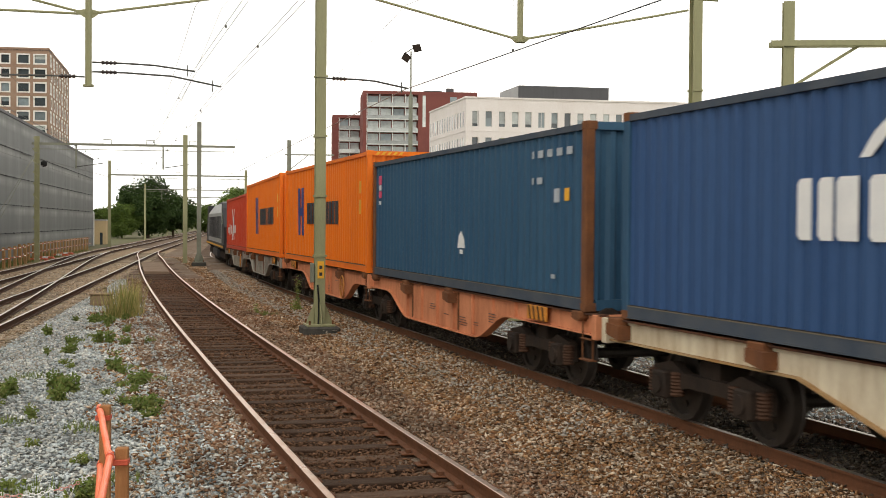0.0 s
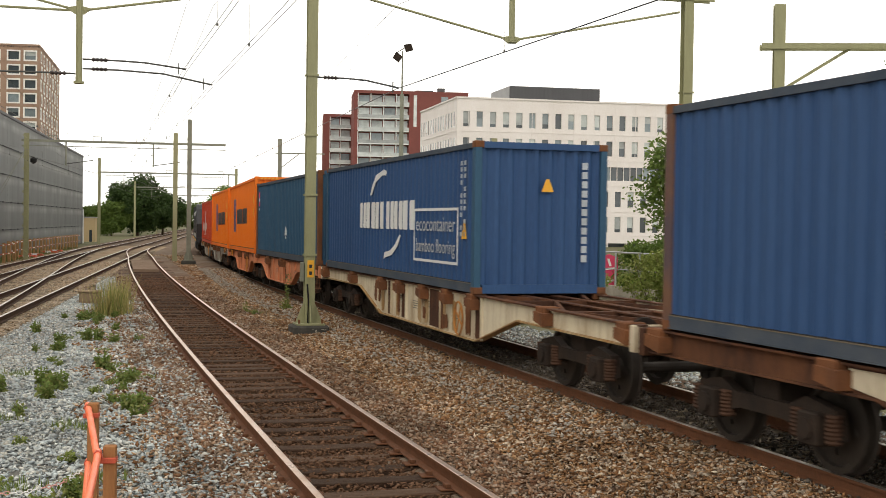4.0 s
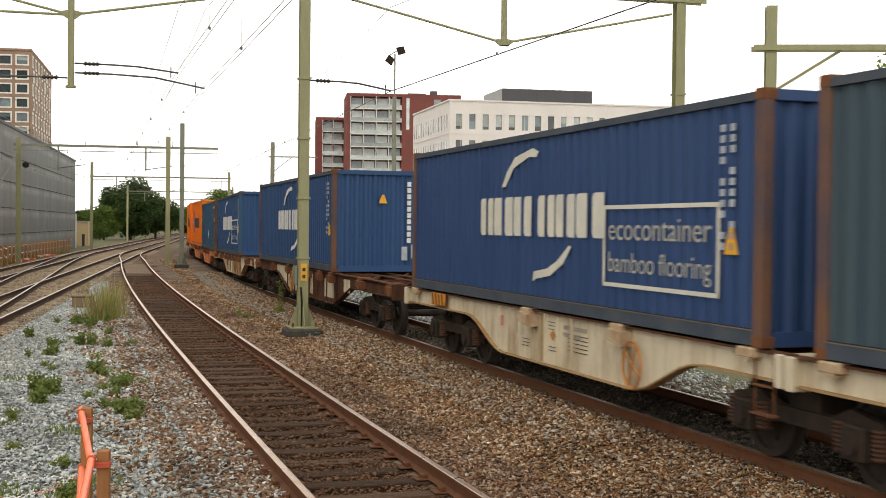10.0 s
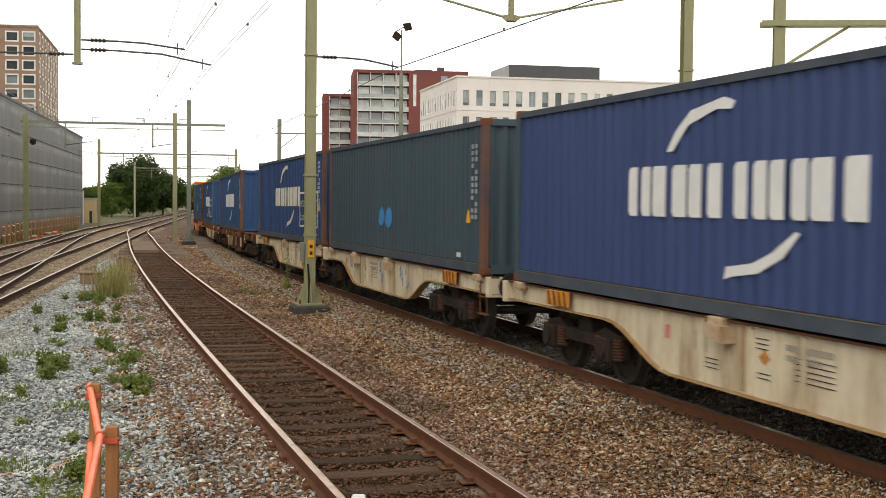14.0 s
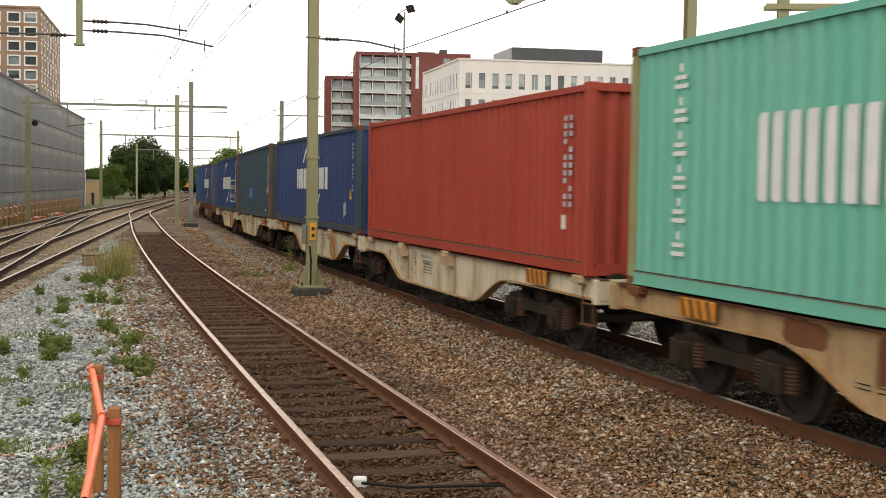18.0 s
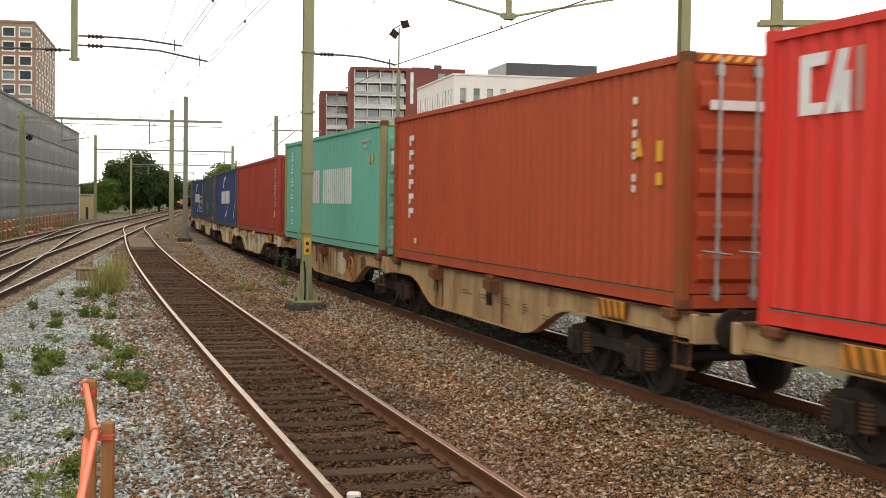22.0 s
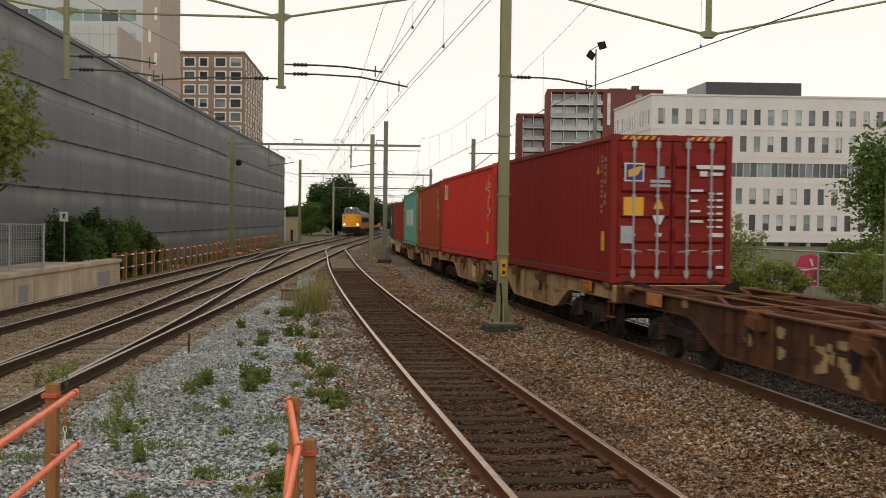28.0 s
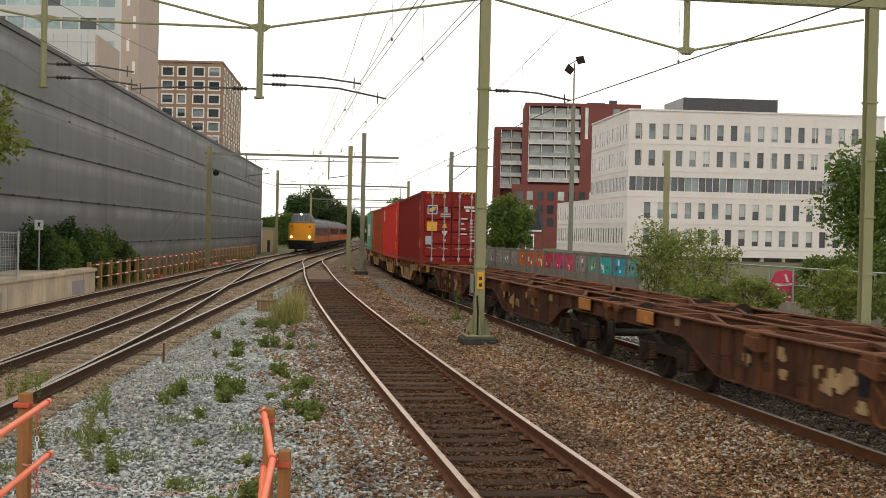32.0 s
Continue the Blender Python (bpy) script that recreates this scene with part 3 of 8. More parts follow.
# ---- containers ----
def corrugated(length, z0, z1, x, along="y", depth=0.036, pitch=0.278):
    """A trapezoidally corrugated steel sheet in a plane of constant x (or y)."""
    n = int(round(length / pitch))
    p = length / n
    line = []
    for k in range(n):
        a = -length / 2 + k * p
        line += [(a, 0), (a + 0.26 * p, 0), (a + 0.5 * p, 1), (a + 0.76 * p, 1)]
    line.append((length / 2, 0))
    mb = MB()
    for d0, d1 in ((0, 0),):
        lo = [(x - math.copysign(depth, x) * d, a, z0) if along == "y" else (a, x - math.copysign(depth, x) * d, z0) for a, d in line]
        hi = [(q[0], q[1], z1) for q in lo]
        mb.quad_strip(lo, hi)
    return mb


def decal(parent, rects, material, x, name="marking", label=""):
    """Flat paint on a side at x: rectangles y0, z0, y1, z1 or outlines."""
    mb = MB()
    def in_from_end(v):
        return v * 0.968 if x == SIDE and abs(v) > 4.1 and name not in ("frame", "logo_shape") else v
    for r in rects:
        if len(r) == 4 and not isinstance(r[0], tuple):
            mb.box(x - 0.004, in_from_end(r[0]), r[1], x + 0.004, in_from_end(r[2]), r[3])
        else:
            mb.prism([(in_from_end(a), b) for a, b in r], x - 0.004, x + 0.004, "x")
    return part(name, mb, material, parent, label)


def end_decal(parent, rects, material, y, name="marking", label=""):
    mb = MB()
    for r in rects:
        if len(r) == 4 and not isinstance(r[0], tuple):
            mb.box(r[0], y - 0.004, r[1], r[2], y + 0.004, r[3])
        else:
            mb.prism(r, y - 0.004, y + 0.004, "y")
    return part(name, mb, material, parent, label)


CASTING = MB().bevel_box(-0.081, -0.089, 0, 0.081, 0.089, 0.118, 0.008)
DECK = 1.165
BLUES = (M["c_blue"], M["c_navy"], M["c_violet"], M["c_teal"], M["c_blue_dull"])


def container(label, paint, height=2.591, length=12.19, rust=None, doors="", stripes=False, post=None):
    """A steel box with its origin on the deck: frame, corrugated walls, roof, doors. Front is +y."""
    e = thing("shipping_container", label, "shipping container", group="containers on the goods train")
    W, L, H = 2.438, length, height
    post = post or paint
    for sx in (-1, 1):
        part("side_wall", corrugated(L - 0.3, 0.16, H - 0.11, sx * (W / 2 - 0.030)), paint, e)
        part("top_rail", MB().box(sx * W / 2 - sx * 0.07, -L / 2 + 0.16, H - 0.115, sx * W / 2 - sx * 0.004, L / 2 - 0.16, H - 0.03), M["rail_dust"] if paint in BLUES else paint, e)
        part("bottom_rail", MB().box(sx * W / 2 - sx * 0.06, -L / 2 + 0.16, 0.02, sx * W / 2 - sx * 0.006, L / 2 - 0.16, 0.165).box(sx * W / 2 - sx * 0.06, -L / 2 + 0.16, 0.02, sx * W / 2 + sx * 0.004, L / 2 - 0.16, 0.035), M["rail_dust"] if paint in BLUES else paint, e)
        part("rail_lip", MB().box(sx * W / 2 - sx * 0.055, -L / 2 + 0.16, 0.166, sx * W / 2 - sx * 0.001, L / 2 - 0.16, 0.176), M["lip_dirt"], e, "dirty lip of the bottom rail")
        # the shade above the lip is painted in as a thin dark strip
        part("rail_gap", MB().box(sx * W / 2 - sx * 0.05, -L / 2 + 0.16, 0.177, sx * W / 2 - sx * 0.022, L / 2 - 0.16, 0.186), M["lip_shade"], e, "dark strip painted as the shade above the bottom rail")
        for sy in (-1, 1):
            part("corner_post", MB().bevel_box(*sorted((sx * (W / 2 - 0.13), sx * (W / 2 - 0.003)))[:1], min(sy * (L / 2 - 0.17), sy * (L / 2 - 0.004)), 0.1, max(sx * (W / 2 - 0.13), sx * (W / 2 - 0.003)), max(sy * (L / 2 - 0.17), sy * (L / 2 - 0.004)), H - 0.1, 0.012), rust if rust else post, e, "rust-streaked corner post" if rust else "")
            for z in (0, H - 0.118):
                part("corner_casting", CASTING.mesh("corner_casting", M["rust"] if rust else post), None, e, m=Matrix.Translation((sx * (W / 2 - 0.082), sy * (L / 2 - 0.09), z)))
    roof = corrugated(L - 0.2, -W / 2 + 0.05, W / 2 - 0.05, 1, "y", 0.02, 0.4)
    roof.v = [(z, y, H - 0.055 + (x - 1)) for x, y, z in roof.v]
    part("roof", roof, paint, e)
    part("floor_frame", MB().box(-W / 2 + 0.1, -L / 2 + 0.15, 0.03, W / 2 - 0.1, L / 2 - 0.15, 0.13), M["rust_dark"], e)
    for sy in (-1, 1):
        part("end_rail", MB().box(-W / 2 + 0.16, sy * (L / 2 - 0.10), H - 0.12, W / 2 - 0.16, sy * (L / 2 - 0.01), H - 0.01), post, e)
        part("sill", MB().box(-W / 2 + 0.16, sy * (L / 2 - 0.10), 0.01, W / 2 - 0.16, sy * (L / 2 - 0.01), 0.16), post, e)
        if stripes:
            lo = -W / 2 + 0.2
            for a in [0.14 * k for k in range(5)] + [1.35 + 0.14 * k for k in range(5)]:
                end_decal(e, [[(lo + a, H - 0.10), (lo + a + 0.07, H - 0.10), (lo + a + 0.13, H - 0.03), (lo + a + 0.06, H - 0.03)]], M["decal_yellow"], sy * (L / 2 - 0.006), "height_stripe", "yellow hazard stripe")
        if doors == ("rear" if sy < 0 else "front"):
            y = sy * (L / 2 - 0.05)
            for sx in (-1, 1):
                d = part("door", MB().bevel_box(min(0.01 * sx, sx * (W / 2 - 0.14)), min(y - 0.02, y + 0.02), 0.17, max(0.01 * sx, sx * (W / 2 - 0.14)), max(y - 0.02, y + 0.02), H - 0.125, 0.008), paint, e, "ribbed steel door leaf")
                for k in range(5):
                    z = 0.26 + k * (H - 0.46) / 5
                    part("rib", MB().prism([(z, 0), (z + 0.085, 0.085), (z + (H - 0.46) / 5 - 0.175, 0.085), (z + (H - 0.46) / 5 - 0.09, 0)], 0, 1).mesh("rib", paint), None, d)
                    me = d.children[-1].data
                    for vv in me.vertices:
                        h, zz, dd = vv.co
                        vv.co = (sx * (0.06 + h * (W / 2 - 0.26)), y + sy * (0.018 - 0.03 + dd), zz)
                for b in (0.30, 0.78):
                    part("lock_rod", MB().tube((sx * b, y + sy * 0.085, 0.1), (sx * b, y + sy * 0.085, H - 0.06), 0.021, n=8).cbox((sx * b, y + sy * 0.07, 0.2), (0.09, 0.05, 0.12)).cbox((sx * b, y + sy * 0.07, H - 0.2), (0.09, 0.05, 0.12)).cbox((sx * b, y + sy * 0.08, 0.95), (0.08, 0.05, 0.05)).cbox((sx * b, y + sy * 0.08, 1.7), (0.08, 0.05, 0.05)), M["galvanised"], d, "galvanised locking rod")
                    part("lock_handle", MB().tube((sx * (b - 0.17), y + sy * 0.11, 0.62), (sx * (b + 0.2), y + sy * 0.11, 0.66), 0.014, n=6).cbox((sx * b, y + sy * 0.09, 0.62), (0.08, 0.05, 0.09)), M["galvanised"], d)
        else:
            w = corrugated(W - 0.28, 0.16, H - 0.11, sy * (L / 2 - 0.05), "x", 0.045, 0.24)
            part("end_wall", w, paint, e)
    return e


def letters(y0, z0, widths, height, gap, slant=0.0):
    """A row of painted blocks, running towards -y."""
    out, y = [], y0
    for w in widths:
        if w > 0:
            out.append([(y, z0), (y - w, z0), (y - w - slant, z0 + height), (y - slant, z0 + height)])
        y -= abs(w) + gap
    return out


SIDE = -1.219 + 0.030 - 0.004


def brand_side(e, y_left, H, material, unit=1.0, box=False, faded=False):
    """A row of tall pale bars with two swooshes."""
    y = y_left
    for w in (0.56, 0.80, 0.70, -0.15, 0.60, 0.63, 0.86):
        if w > 0:
            for q in (y, y - 0.6 * w):
                decal(e, [[(q, 1.10), (q - 0.05, 1.05), (q - 0.4 * w, 1.05), (q - 0.4 * w, 1.64), (q - 0.05, 1.64), (q, 1.59)]], material, SIDE, "paint_bar")
        y -= abs(w) + 0.055
    for a in ([(y_left - 0.95, 1.80), (y_left - 1.10, 1.80), (y_left - 1.45, 2.08), (y_left - 2.05, 2.22), (y_left - 2.35, 2.20), (y_left - 2.42, 2.28), (y_left - 2.2, 2.34), (y_left - 1.5, 2.24), (y_left - 1.15, 2.02)],
              [(y_left - 2.25, 0.40), (y_left - 2.40, 0.44), (y_left - 2.9, 0.50), (y_left - 3.35, 0.68), (y_left - 3.62, 0.92), (y_left - 3.55, 0.94), (y_left - 3.15, 0.72), (y_left - 2.8, 0.60), (y_left - 2.3, 0.54)]):
        decal(e, [a], material, SIDE, "swoosh")
    if box:
        a, b, c, d, w = y_left - 4.62, y_left - 7.45, 0.45, 1.47, 0.05
        decal(e, [(b, c, a, c + w), (b, d - w, a, d), (b, c, b + w, d), (a - w, c, a, d)], material, SIDE, "frame")
        for txt, z0, size in (("ecocontainer", 1.04, 0.40), ("bamboo flooring", 0.64, 0.36)):
            cu = bpy.data.curves.new("wording", "FONT")
            cu.body, cu.size, cu.extrude = txt, size, 0.003
            tmp = new("wording", cu)
            bpy.context.view_layer.update()
            me = bpy.data.meshes.new_from_object(tmp)
            bpy.data.objects.remove(tmp)
            wid = max(v.co.x for v in me.vertices)
            k = (a - b - 0.3) / wid
            for v in me.vertices:
                v.co = (SIDE, a - 0.14 - v.co.x * k, z0 + v.co.y)
                v.co.x -= 0.003
            me.materials.append(material)
            part("wording", me, None, e, "white lower-case wording")


def code_column(e, y, z0, z1, rows, cols, material):
    """Columns of small painted dashes."""
    out = []
    for c in range(cols):
        for r in range(rows):
            if (r * 7 + c * 3) % 5 == 4:
                continue
            h = (z1 - z0) / rows
            out.append((y - 0.20 * c - 0.095, z0 + r * h + 0.15 * h, y - 0.20 * c, z0 + r * h + 0.82 * h))
    for r in out:
        decal(e, [r], material, SIDE, "paint_dash")


def triangle(e, y, z, s, material, end=False, pos=0.0):
    f = end_decal if end else decal
    f(e, [[(y - s / 2, z), (y + s / 2, z), (y + s * 0.12, z + s), (y - s * 0.12, z + s)]], material, pos if end else SIDE, "warning_placard", "yellow warning placard")


M["decal_pink_grey"] = mat("faded_pinkish_decal", (0.45, 0.25, 0.22), 0.6, 0, 3.0, 0.3, bump=0.02)
B = {}
c = B[1] = container("signal red shipping container with white painted blocks", M["c_red_small"])
for r in ((4.6, 0.8, 5.2, 1.1), (3.8, 0.7, 4.3, 1.25), (2.9, 0.75, 3.4, 1.2), (1.2, 0.8, 1.7, 1.6), (0.2, 0.8, 0.9, 1.2)):
    decal(c, [r], M["decal_white"], SIDE, "paint_block", "white painted block")
decal(c, [[(2.5, 0.45), (2.2, 0.45), (0.9, 2.0), (1.2, 2.0)], [(1.0, 0.45), (1.3, 0.45), (2.4, 2.0), (2.1, 2.0)]], M["decal_white"], SIDE, "cross_mark")
for k in (2, 3):
    c = B[k] = container("orange shipping container with dark blue painted blocks", M["c_orange"], 2.896, stripes=True, doors="rear" if k == 2 else "", post=M["c_orange"])
    y0 = 2.2 if k == 2 else 3.6
    decal(c, [[(y0, 0.8), (y0 - 0.35, 0.8), (y0 - 0.25, 2.25), (y0 + 0.1, 2.25)], [(y0 - 0.6, 0.8), (y0 - 0.95, 0.8), (y0 - 0.85, 2.25), (y0 - 0.5, 2.25)], (y0 - 0.8, 1.4, y0 - 0.1, 1.65)], M["decal_blue"], SIDE, "logo_shape", "slanted dark blue shape")
    for r in letters(y0 - 1.5, 1.15, [0.42, 0.38, 0.44, 0.38, 0.42, -0.1, 0.2, 0.2, 0.4, 0.34, 0.4], 0.62, 0.1):
        decal(c, [r], M["decal_black"], SIDE, "paint_block", "dark painted block")
    for r in [(-5.5, 1.9, -5.3, 2.2), (-5.5, 1.4, -5.3, 1.75)]:
        decal(c, [r], M["decal_yellow"], SIDE, "placard")
c = B[4] = container("faded dull blue shipping container with a white bird shape", M["c_blue_dull"], rust=M["rust"])
decal(c, [(5.55, 2.05, 5.8, 2.25), (5.55, 1.75, 5.8, 1.9)], M["decal_pink"], SIDE, "red_label")
for r in [(5.58, 1.92, 5.78, 2.04), (5.6, 1.6, 5.78, 1.68)]:
    decal(c, [r], M["decal_white"], SIDE, "label_bars")
decal(c, [[(-0.3, 0.75), (-0.72, 0.75), (-0.68, 0.9), (-0.5, 1.05), (-0.36, 0.95)], (-0.6, 0.64, -0.44, 0.72)], M["decal_white"], SIDE, "bird_mark", "white bird-like shape")
for r in [(-4.2 - 0.38 * k, 2.17, -4.0 - 0.38 * k, 2.28) for k in (0, 1, 2, 3, 4)] + [(-4.2, 1.78, -4.0, 1.88), (-4.55, 1.78, -4.35, 1.88)] + [(-5.25, 1.5, -5.05, 1.7), (-5.1, 0.4, -4.95, 0.46)]:
    decal(c, [r], M["decal_grey"], SIDE, "paint_dash")
decal(c, [(-5.62, 1.52, -5.45, 1.7)], M["decal_yellow"], SIDE, "placard")
c = B[5] = container("blue shipping container with white blocks and framed wording", M["c_blue"], rust=M["c_blue_dull"])
brand_side(c, 2.32, 2.591, M["decal_white"], box=True)
code_column(c, -5.42, 0.95, 2.3, 12, 2, M["decal_grey"])
triangle(c, -5.66, 0.92, 0.28, M["decal_yellow"])
triangle(c, 0.1, 1.75, 0.22, M["decal_yellow"], True, -6.09)
for r in [(0.74, 0.55 + 0.16 * k, 0.84, 0.67 + 0.16 * k) for k in range(11)]:
    end_decal(c, [r], M["decal_grey"], -6.09, "paint_dash")
c = B[6] = container("blue shipping container with white blocks and rusty corner posts", M["c_blue"], rust=M["rusty_blue"])
brand_side(c, 2.20, 2.591, M["decal_white"])
code_column(c, -5.45, 0.95, 2.3, 12, 2, M["decal_grey"])
triangle(c, -5.84, 0.92, 0.28, M["decal_yellow"])
triangle(c, 0.1, 1.75, 0.22, M["decal_yellow"], True, -6.09)
for r in [(0.74, 0.75 + 0.16 * k, 0.84, 0.87 + 0.16 * k) for k in range(10)]:
    end_decal(c, [r], M["decal_white"], -6.09, "paint_dash")
for r in [(0.6, 0.3, 0.75, 0.65), (0.85, 0.35, 1.0, 0.7)]:
    end_decal(c, [r], M["decal_grey"], -6.09, "paint_dash")
c = B[7] = container("dark blue shipping container with cream blocks and framed wording", M["c_navy"], rust=M["rusty_blue"])
brand_side(c, 2.20, 2.591, M["decal_cream"], box=True)
code_column(c, -5.42, 0.95, 2.3, 12, 2, M["decal_grey"])
triangle(c, -5.66, 0.92, 0.28, M["decal_yellow"])
c = B[8] = container("dark teal shipping container with a bright blue paint splash", M["c_teal"], rust=M["rusty_blue"])
decal(c, [[(0.94, 0.76), (0.82, 0.68), (0.6, 0.68), (0.48, 0.8), (0.5, 0.98), (0.66, 1.1), (0.84, 1.02)], [(0.36, 0.74), (0.2, 0.64), (-0.05, 0.66), (-0.2, 0.8), (-0.16, 0.98), (0.06, 1.1), (0.3, 1.0)]], M["decal_sky"], SIDE, "paint_splash", "bright blue spray paint")
code_column(c, -5.62, 0.9, 2.2, 12, 2, M["decal_grey"])
decal(c, [(-5.05, 0.24, -4.8, 0.32)], M["decal_white"], SIDE, "label_bar")
end_decal(c, [[(0.2 + 0.24 * math.cos(0.52 * k), 0.95 + 0.26 * math.sin(0.52 * k)) for k in range(12)]], M["decal_sky"], -6.092, "paint_splash", "bright blue spray paint")
triangle(c, -5.45, 0.85, 0.22, M["decal_yellow"])
c = B[9] = container("violet blue shipping container with white blocks and scuffed paint", M["c_violet"], rust=M["c_teal"])
brand_side(c, 2.27, 2.591, M["decal_white"])
code_column(c, -5.6, 1.0, 2.2, 12, 1, M["decal_grey"])
triangle(c, -5.4, 0.82, 0.24, M["decal_yellow"])
decal(c, [[(-4.6, 0.35), (-4.9, 0.45), (-4.85, 0.75), (-4.55, 0.7)]], M["decal_grey"], SIDE, "scuff")
c = B[10] = container("brown-red shipping container with worn plain sides", M["c_brown"])
code_column(c, -5.4, 0.9, 2.2, 12, 2, M["decal_grey"])
decal(c, [(-5.5, 0.6, -5.35, 0.8)], M["decal_cream"], SIDE, "label_bar")
c = B[11] = container("sea green shipping container with large white blocks", M["c_green"], 2.896, doors="rear", stripes=True, rust=mat("ochre_stained_green_post", (0.26, 0.30, 0.16), 0.7, 0, 1.5, 0.3, (0.30, 0.17, 0.07), 0.1))
for yy, gap, widths in ((3.28, 0.12, (0.42, 0.46, 0.16, 0.48, 0.50)), (0.27, 0.08, (0.42, 0.42, 0.15, 0.40, 0.40, 0.15, 0.44, 0.44))):
    for w in widths:
        for q, v in ((yy, 0.40 * w), (yy - 0.60 * w, 0.40 * w)) if w > 0.3 else ((yy, w),):
            decal(c, [[(q, 1.12), (q - 0.04, 1.07), (q - v, 1.07), (q - v, 1.96), (q - 0.04, 1.96), (q, 1.91)]], M["decal_white"], SIDE, "paint_bar")
        yy -= w + gap
for k in range(6):
    z = 0.42 + 0.38 * k
    decal(c, [(4.90, z, 5.20, z + 0.05)], M["decal_white"], SIDE, "paint_dash")
    decal(c, [(4.92, z + 0.10, 5.18, z + 0.15)], M["decal_white"], SIDE, "paint_dash")
    decal(c, [(5.02, z + 0.19, 5.08, z + 0.28)], M["decal_white"], SIDE, "paint_dash")
for r in [(-5.2, 2.5, -4.2, 2.58), (-4.9, 2.35, -4.4, 2.43), (-5.1, 2.0, -4.95, 2.18)]:
    decal(c, [r], M["decal_grey"], SIDE, "paint_dash")
decal(c, [(-5.42, 2.0, -5.24, 2.18)], M["decal_yellow"], SIDE, "placard")
end_decal(c, [(-1.0, 1.95, -0.2, 2.25)], M["decal_white"], -6.12, "label_plate")
end_decal(c, [(-0.9, 2.0, -0.3, 2.2)], M["decal_blue"], -6.125, "label_mark")
triangle(c, -0.6, 1.2, 0.3, M["decal_yellow"], True, -6.12)
for r in [(-0.95, 0.6, -0.45, 0.68), (0.3, 0.7, 0.9, 1.0), (-1.0, 0.2, -0.6, 0.45)]:
    end_decal(c, [r], M["decal_grey"], -6.12, "label_bars")
c = B[12] = container("rust-orange shipping container with a column of white blocks", M["c_rust"], 2.896, doors="rear", stripes=True, rust=mat("rust_stained_red_post", (0.24, 0.085, 0.03), 0.75, 0, 1.5, 0.3, (0.33, 0.06, 0.026), 0.15))
for k in range(6):
    decal(c, [(4.86, 2.36 - 0.285 * k, 5.18, 2.46 - 0.285 * k)], M["decal_white"], SIDE, "paint_block", "white painted block")
    decal(c, [(5.08, 2.26 - 0.285 * k, 5.18, 2.355 - 0.285 * k)], M["decal_white"], SIDE, "paint_block", "white painted block")
decal(c, [(4.6, 0.35, 4.75, 0.45)], M["decal_white"], SIDE, "label_bar")
code_column(c, -4.95, 1.3, 2.5, 9, 1, M["decal_cream"])
triangle(c, -5.12, 1.75, 0.22, M["decal_yellow"])
for r in [(-5.75, 1.68, -5.6, 1.92), (-5.74, 1.4, -5.6, 1.55)]:
    decal(c, [r], M["decal_yellow"], SIDE, "placard")
end_decal(c, [(-0.9, 2.25, 0.9, 2.36)], M["decal_white"], -6.12, "label_bar")
c = B[13] = container("bright red high shipping container with a white logo shape", M["c_red"], 2.896, doors="rear", stripes=True)
decal(c, [[(5.52, 2.03), (5.18, 2.03), (5.14, 2.14), (5.36, 2.14), (5.36, 2.48), (5.14, 2.48), (5.10, 2.60), (5.52, 2.60)], [(5.13, 2.03), (4.98, 2.03), (4.80, 2.60), (4.95, 2.60)], (4.78, 2.03, 4.93, 2.40)], M["decal_white"], SIDE, "logo_shape", "white logo shape")
decal(c, [(4.60, 2.03, 4.70, 2.60)], M["decal_pink_grey"], SIDE, "logo_shape")
decal(c, [(-5.38, 0.49, -5.07, 0.86)], M["decal_yellow"], SIDE, "placard")
decal(c, [(-5.6, 1.89, -5.47, 2.1)], M["decal_yellow"], SIDE, "placard")
decal(c, [(-5.6, 1.4, -5.47, 1.59)], M["decal_white"], SIDE, "label_bar")
triangle(c, -4.9, 2.13, 0.24, M["decal_yellow"])
code_column(c, -5.19, 1.2, 2.6, 13, 1, M["decal_cream"])
code_column(c, -5.49, 2.15, 2.6, 4, 1, M["decal_cream"])
c = B[14] = container("dark red shipping container with ribbed doors and labels", M["c_maroon"], 2.896, doors="rear", stripes=True)
decal(c, [(-5.72, 0.62, -5.5, 1.0)], M["decal_yellow"], SIDE, "placard")
triangle(c, -5.18, 2.15, 0.16, M["decal_yellow"])
code_column(c, -5.42, 1.35, 2.55, 12, 1, M["decal_pink_grey"])
code_column(c, -5.68, 1.5, 2.5, 7, 1, M["decal_pink_grey"])
YD = -6.125
end_decal(c, [(-0.97, 1.98, -0.58, 2.34)], M["decal_white"], YD, "label_plate")
end_decal(c, [(-0.94, 2.01, -0.61, 2.31)], M["decal_blue"], YD - 0.006, "label_field")
end_decal(c, [[(-0.9, 2.06), (-0.72, 2.1), (-0.62, 2.25), (-0.66, 2.28), (-0.9, 2.2)]], M["decal_yellow"], YD - 0.012, "label_sign")
for r in [(-0.45, 1.96, -0.05, 2.02), (-0.45, 1.88, -0.05, 1.93), (-0.33, 2.06, -0.17, 2.28)]:
    end_decal(c, [r], M["decal_grey"], YD, "round_label")
end_decal(c, [(-0.98, 1.32, -0.58, 1.68)], M["decal_yellow"], YD, "warning_plate")
triangle(c, -0.28, 1.45, 0.2, M["decal_yellow"], True, YD)
for r in [[(-0.4, 1.33), (-0.16, 1.33), (-0.24, 1.15), (-0.32, 1.15)], (-0.34, 0.92, -0.22, 0.99), (0.95, 0.94, 1.02, 1.0)]:
    end_decal(c, [r], M["decal_white"], YD, "placard")
end_decal(c, [(-1.03, 0.78, -0.8, 1.12)], M["decal_grey"], YD, "grey_plate")
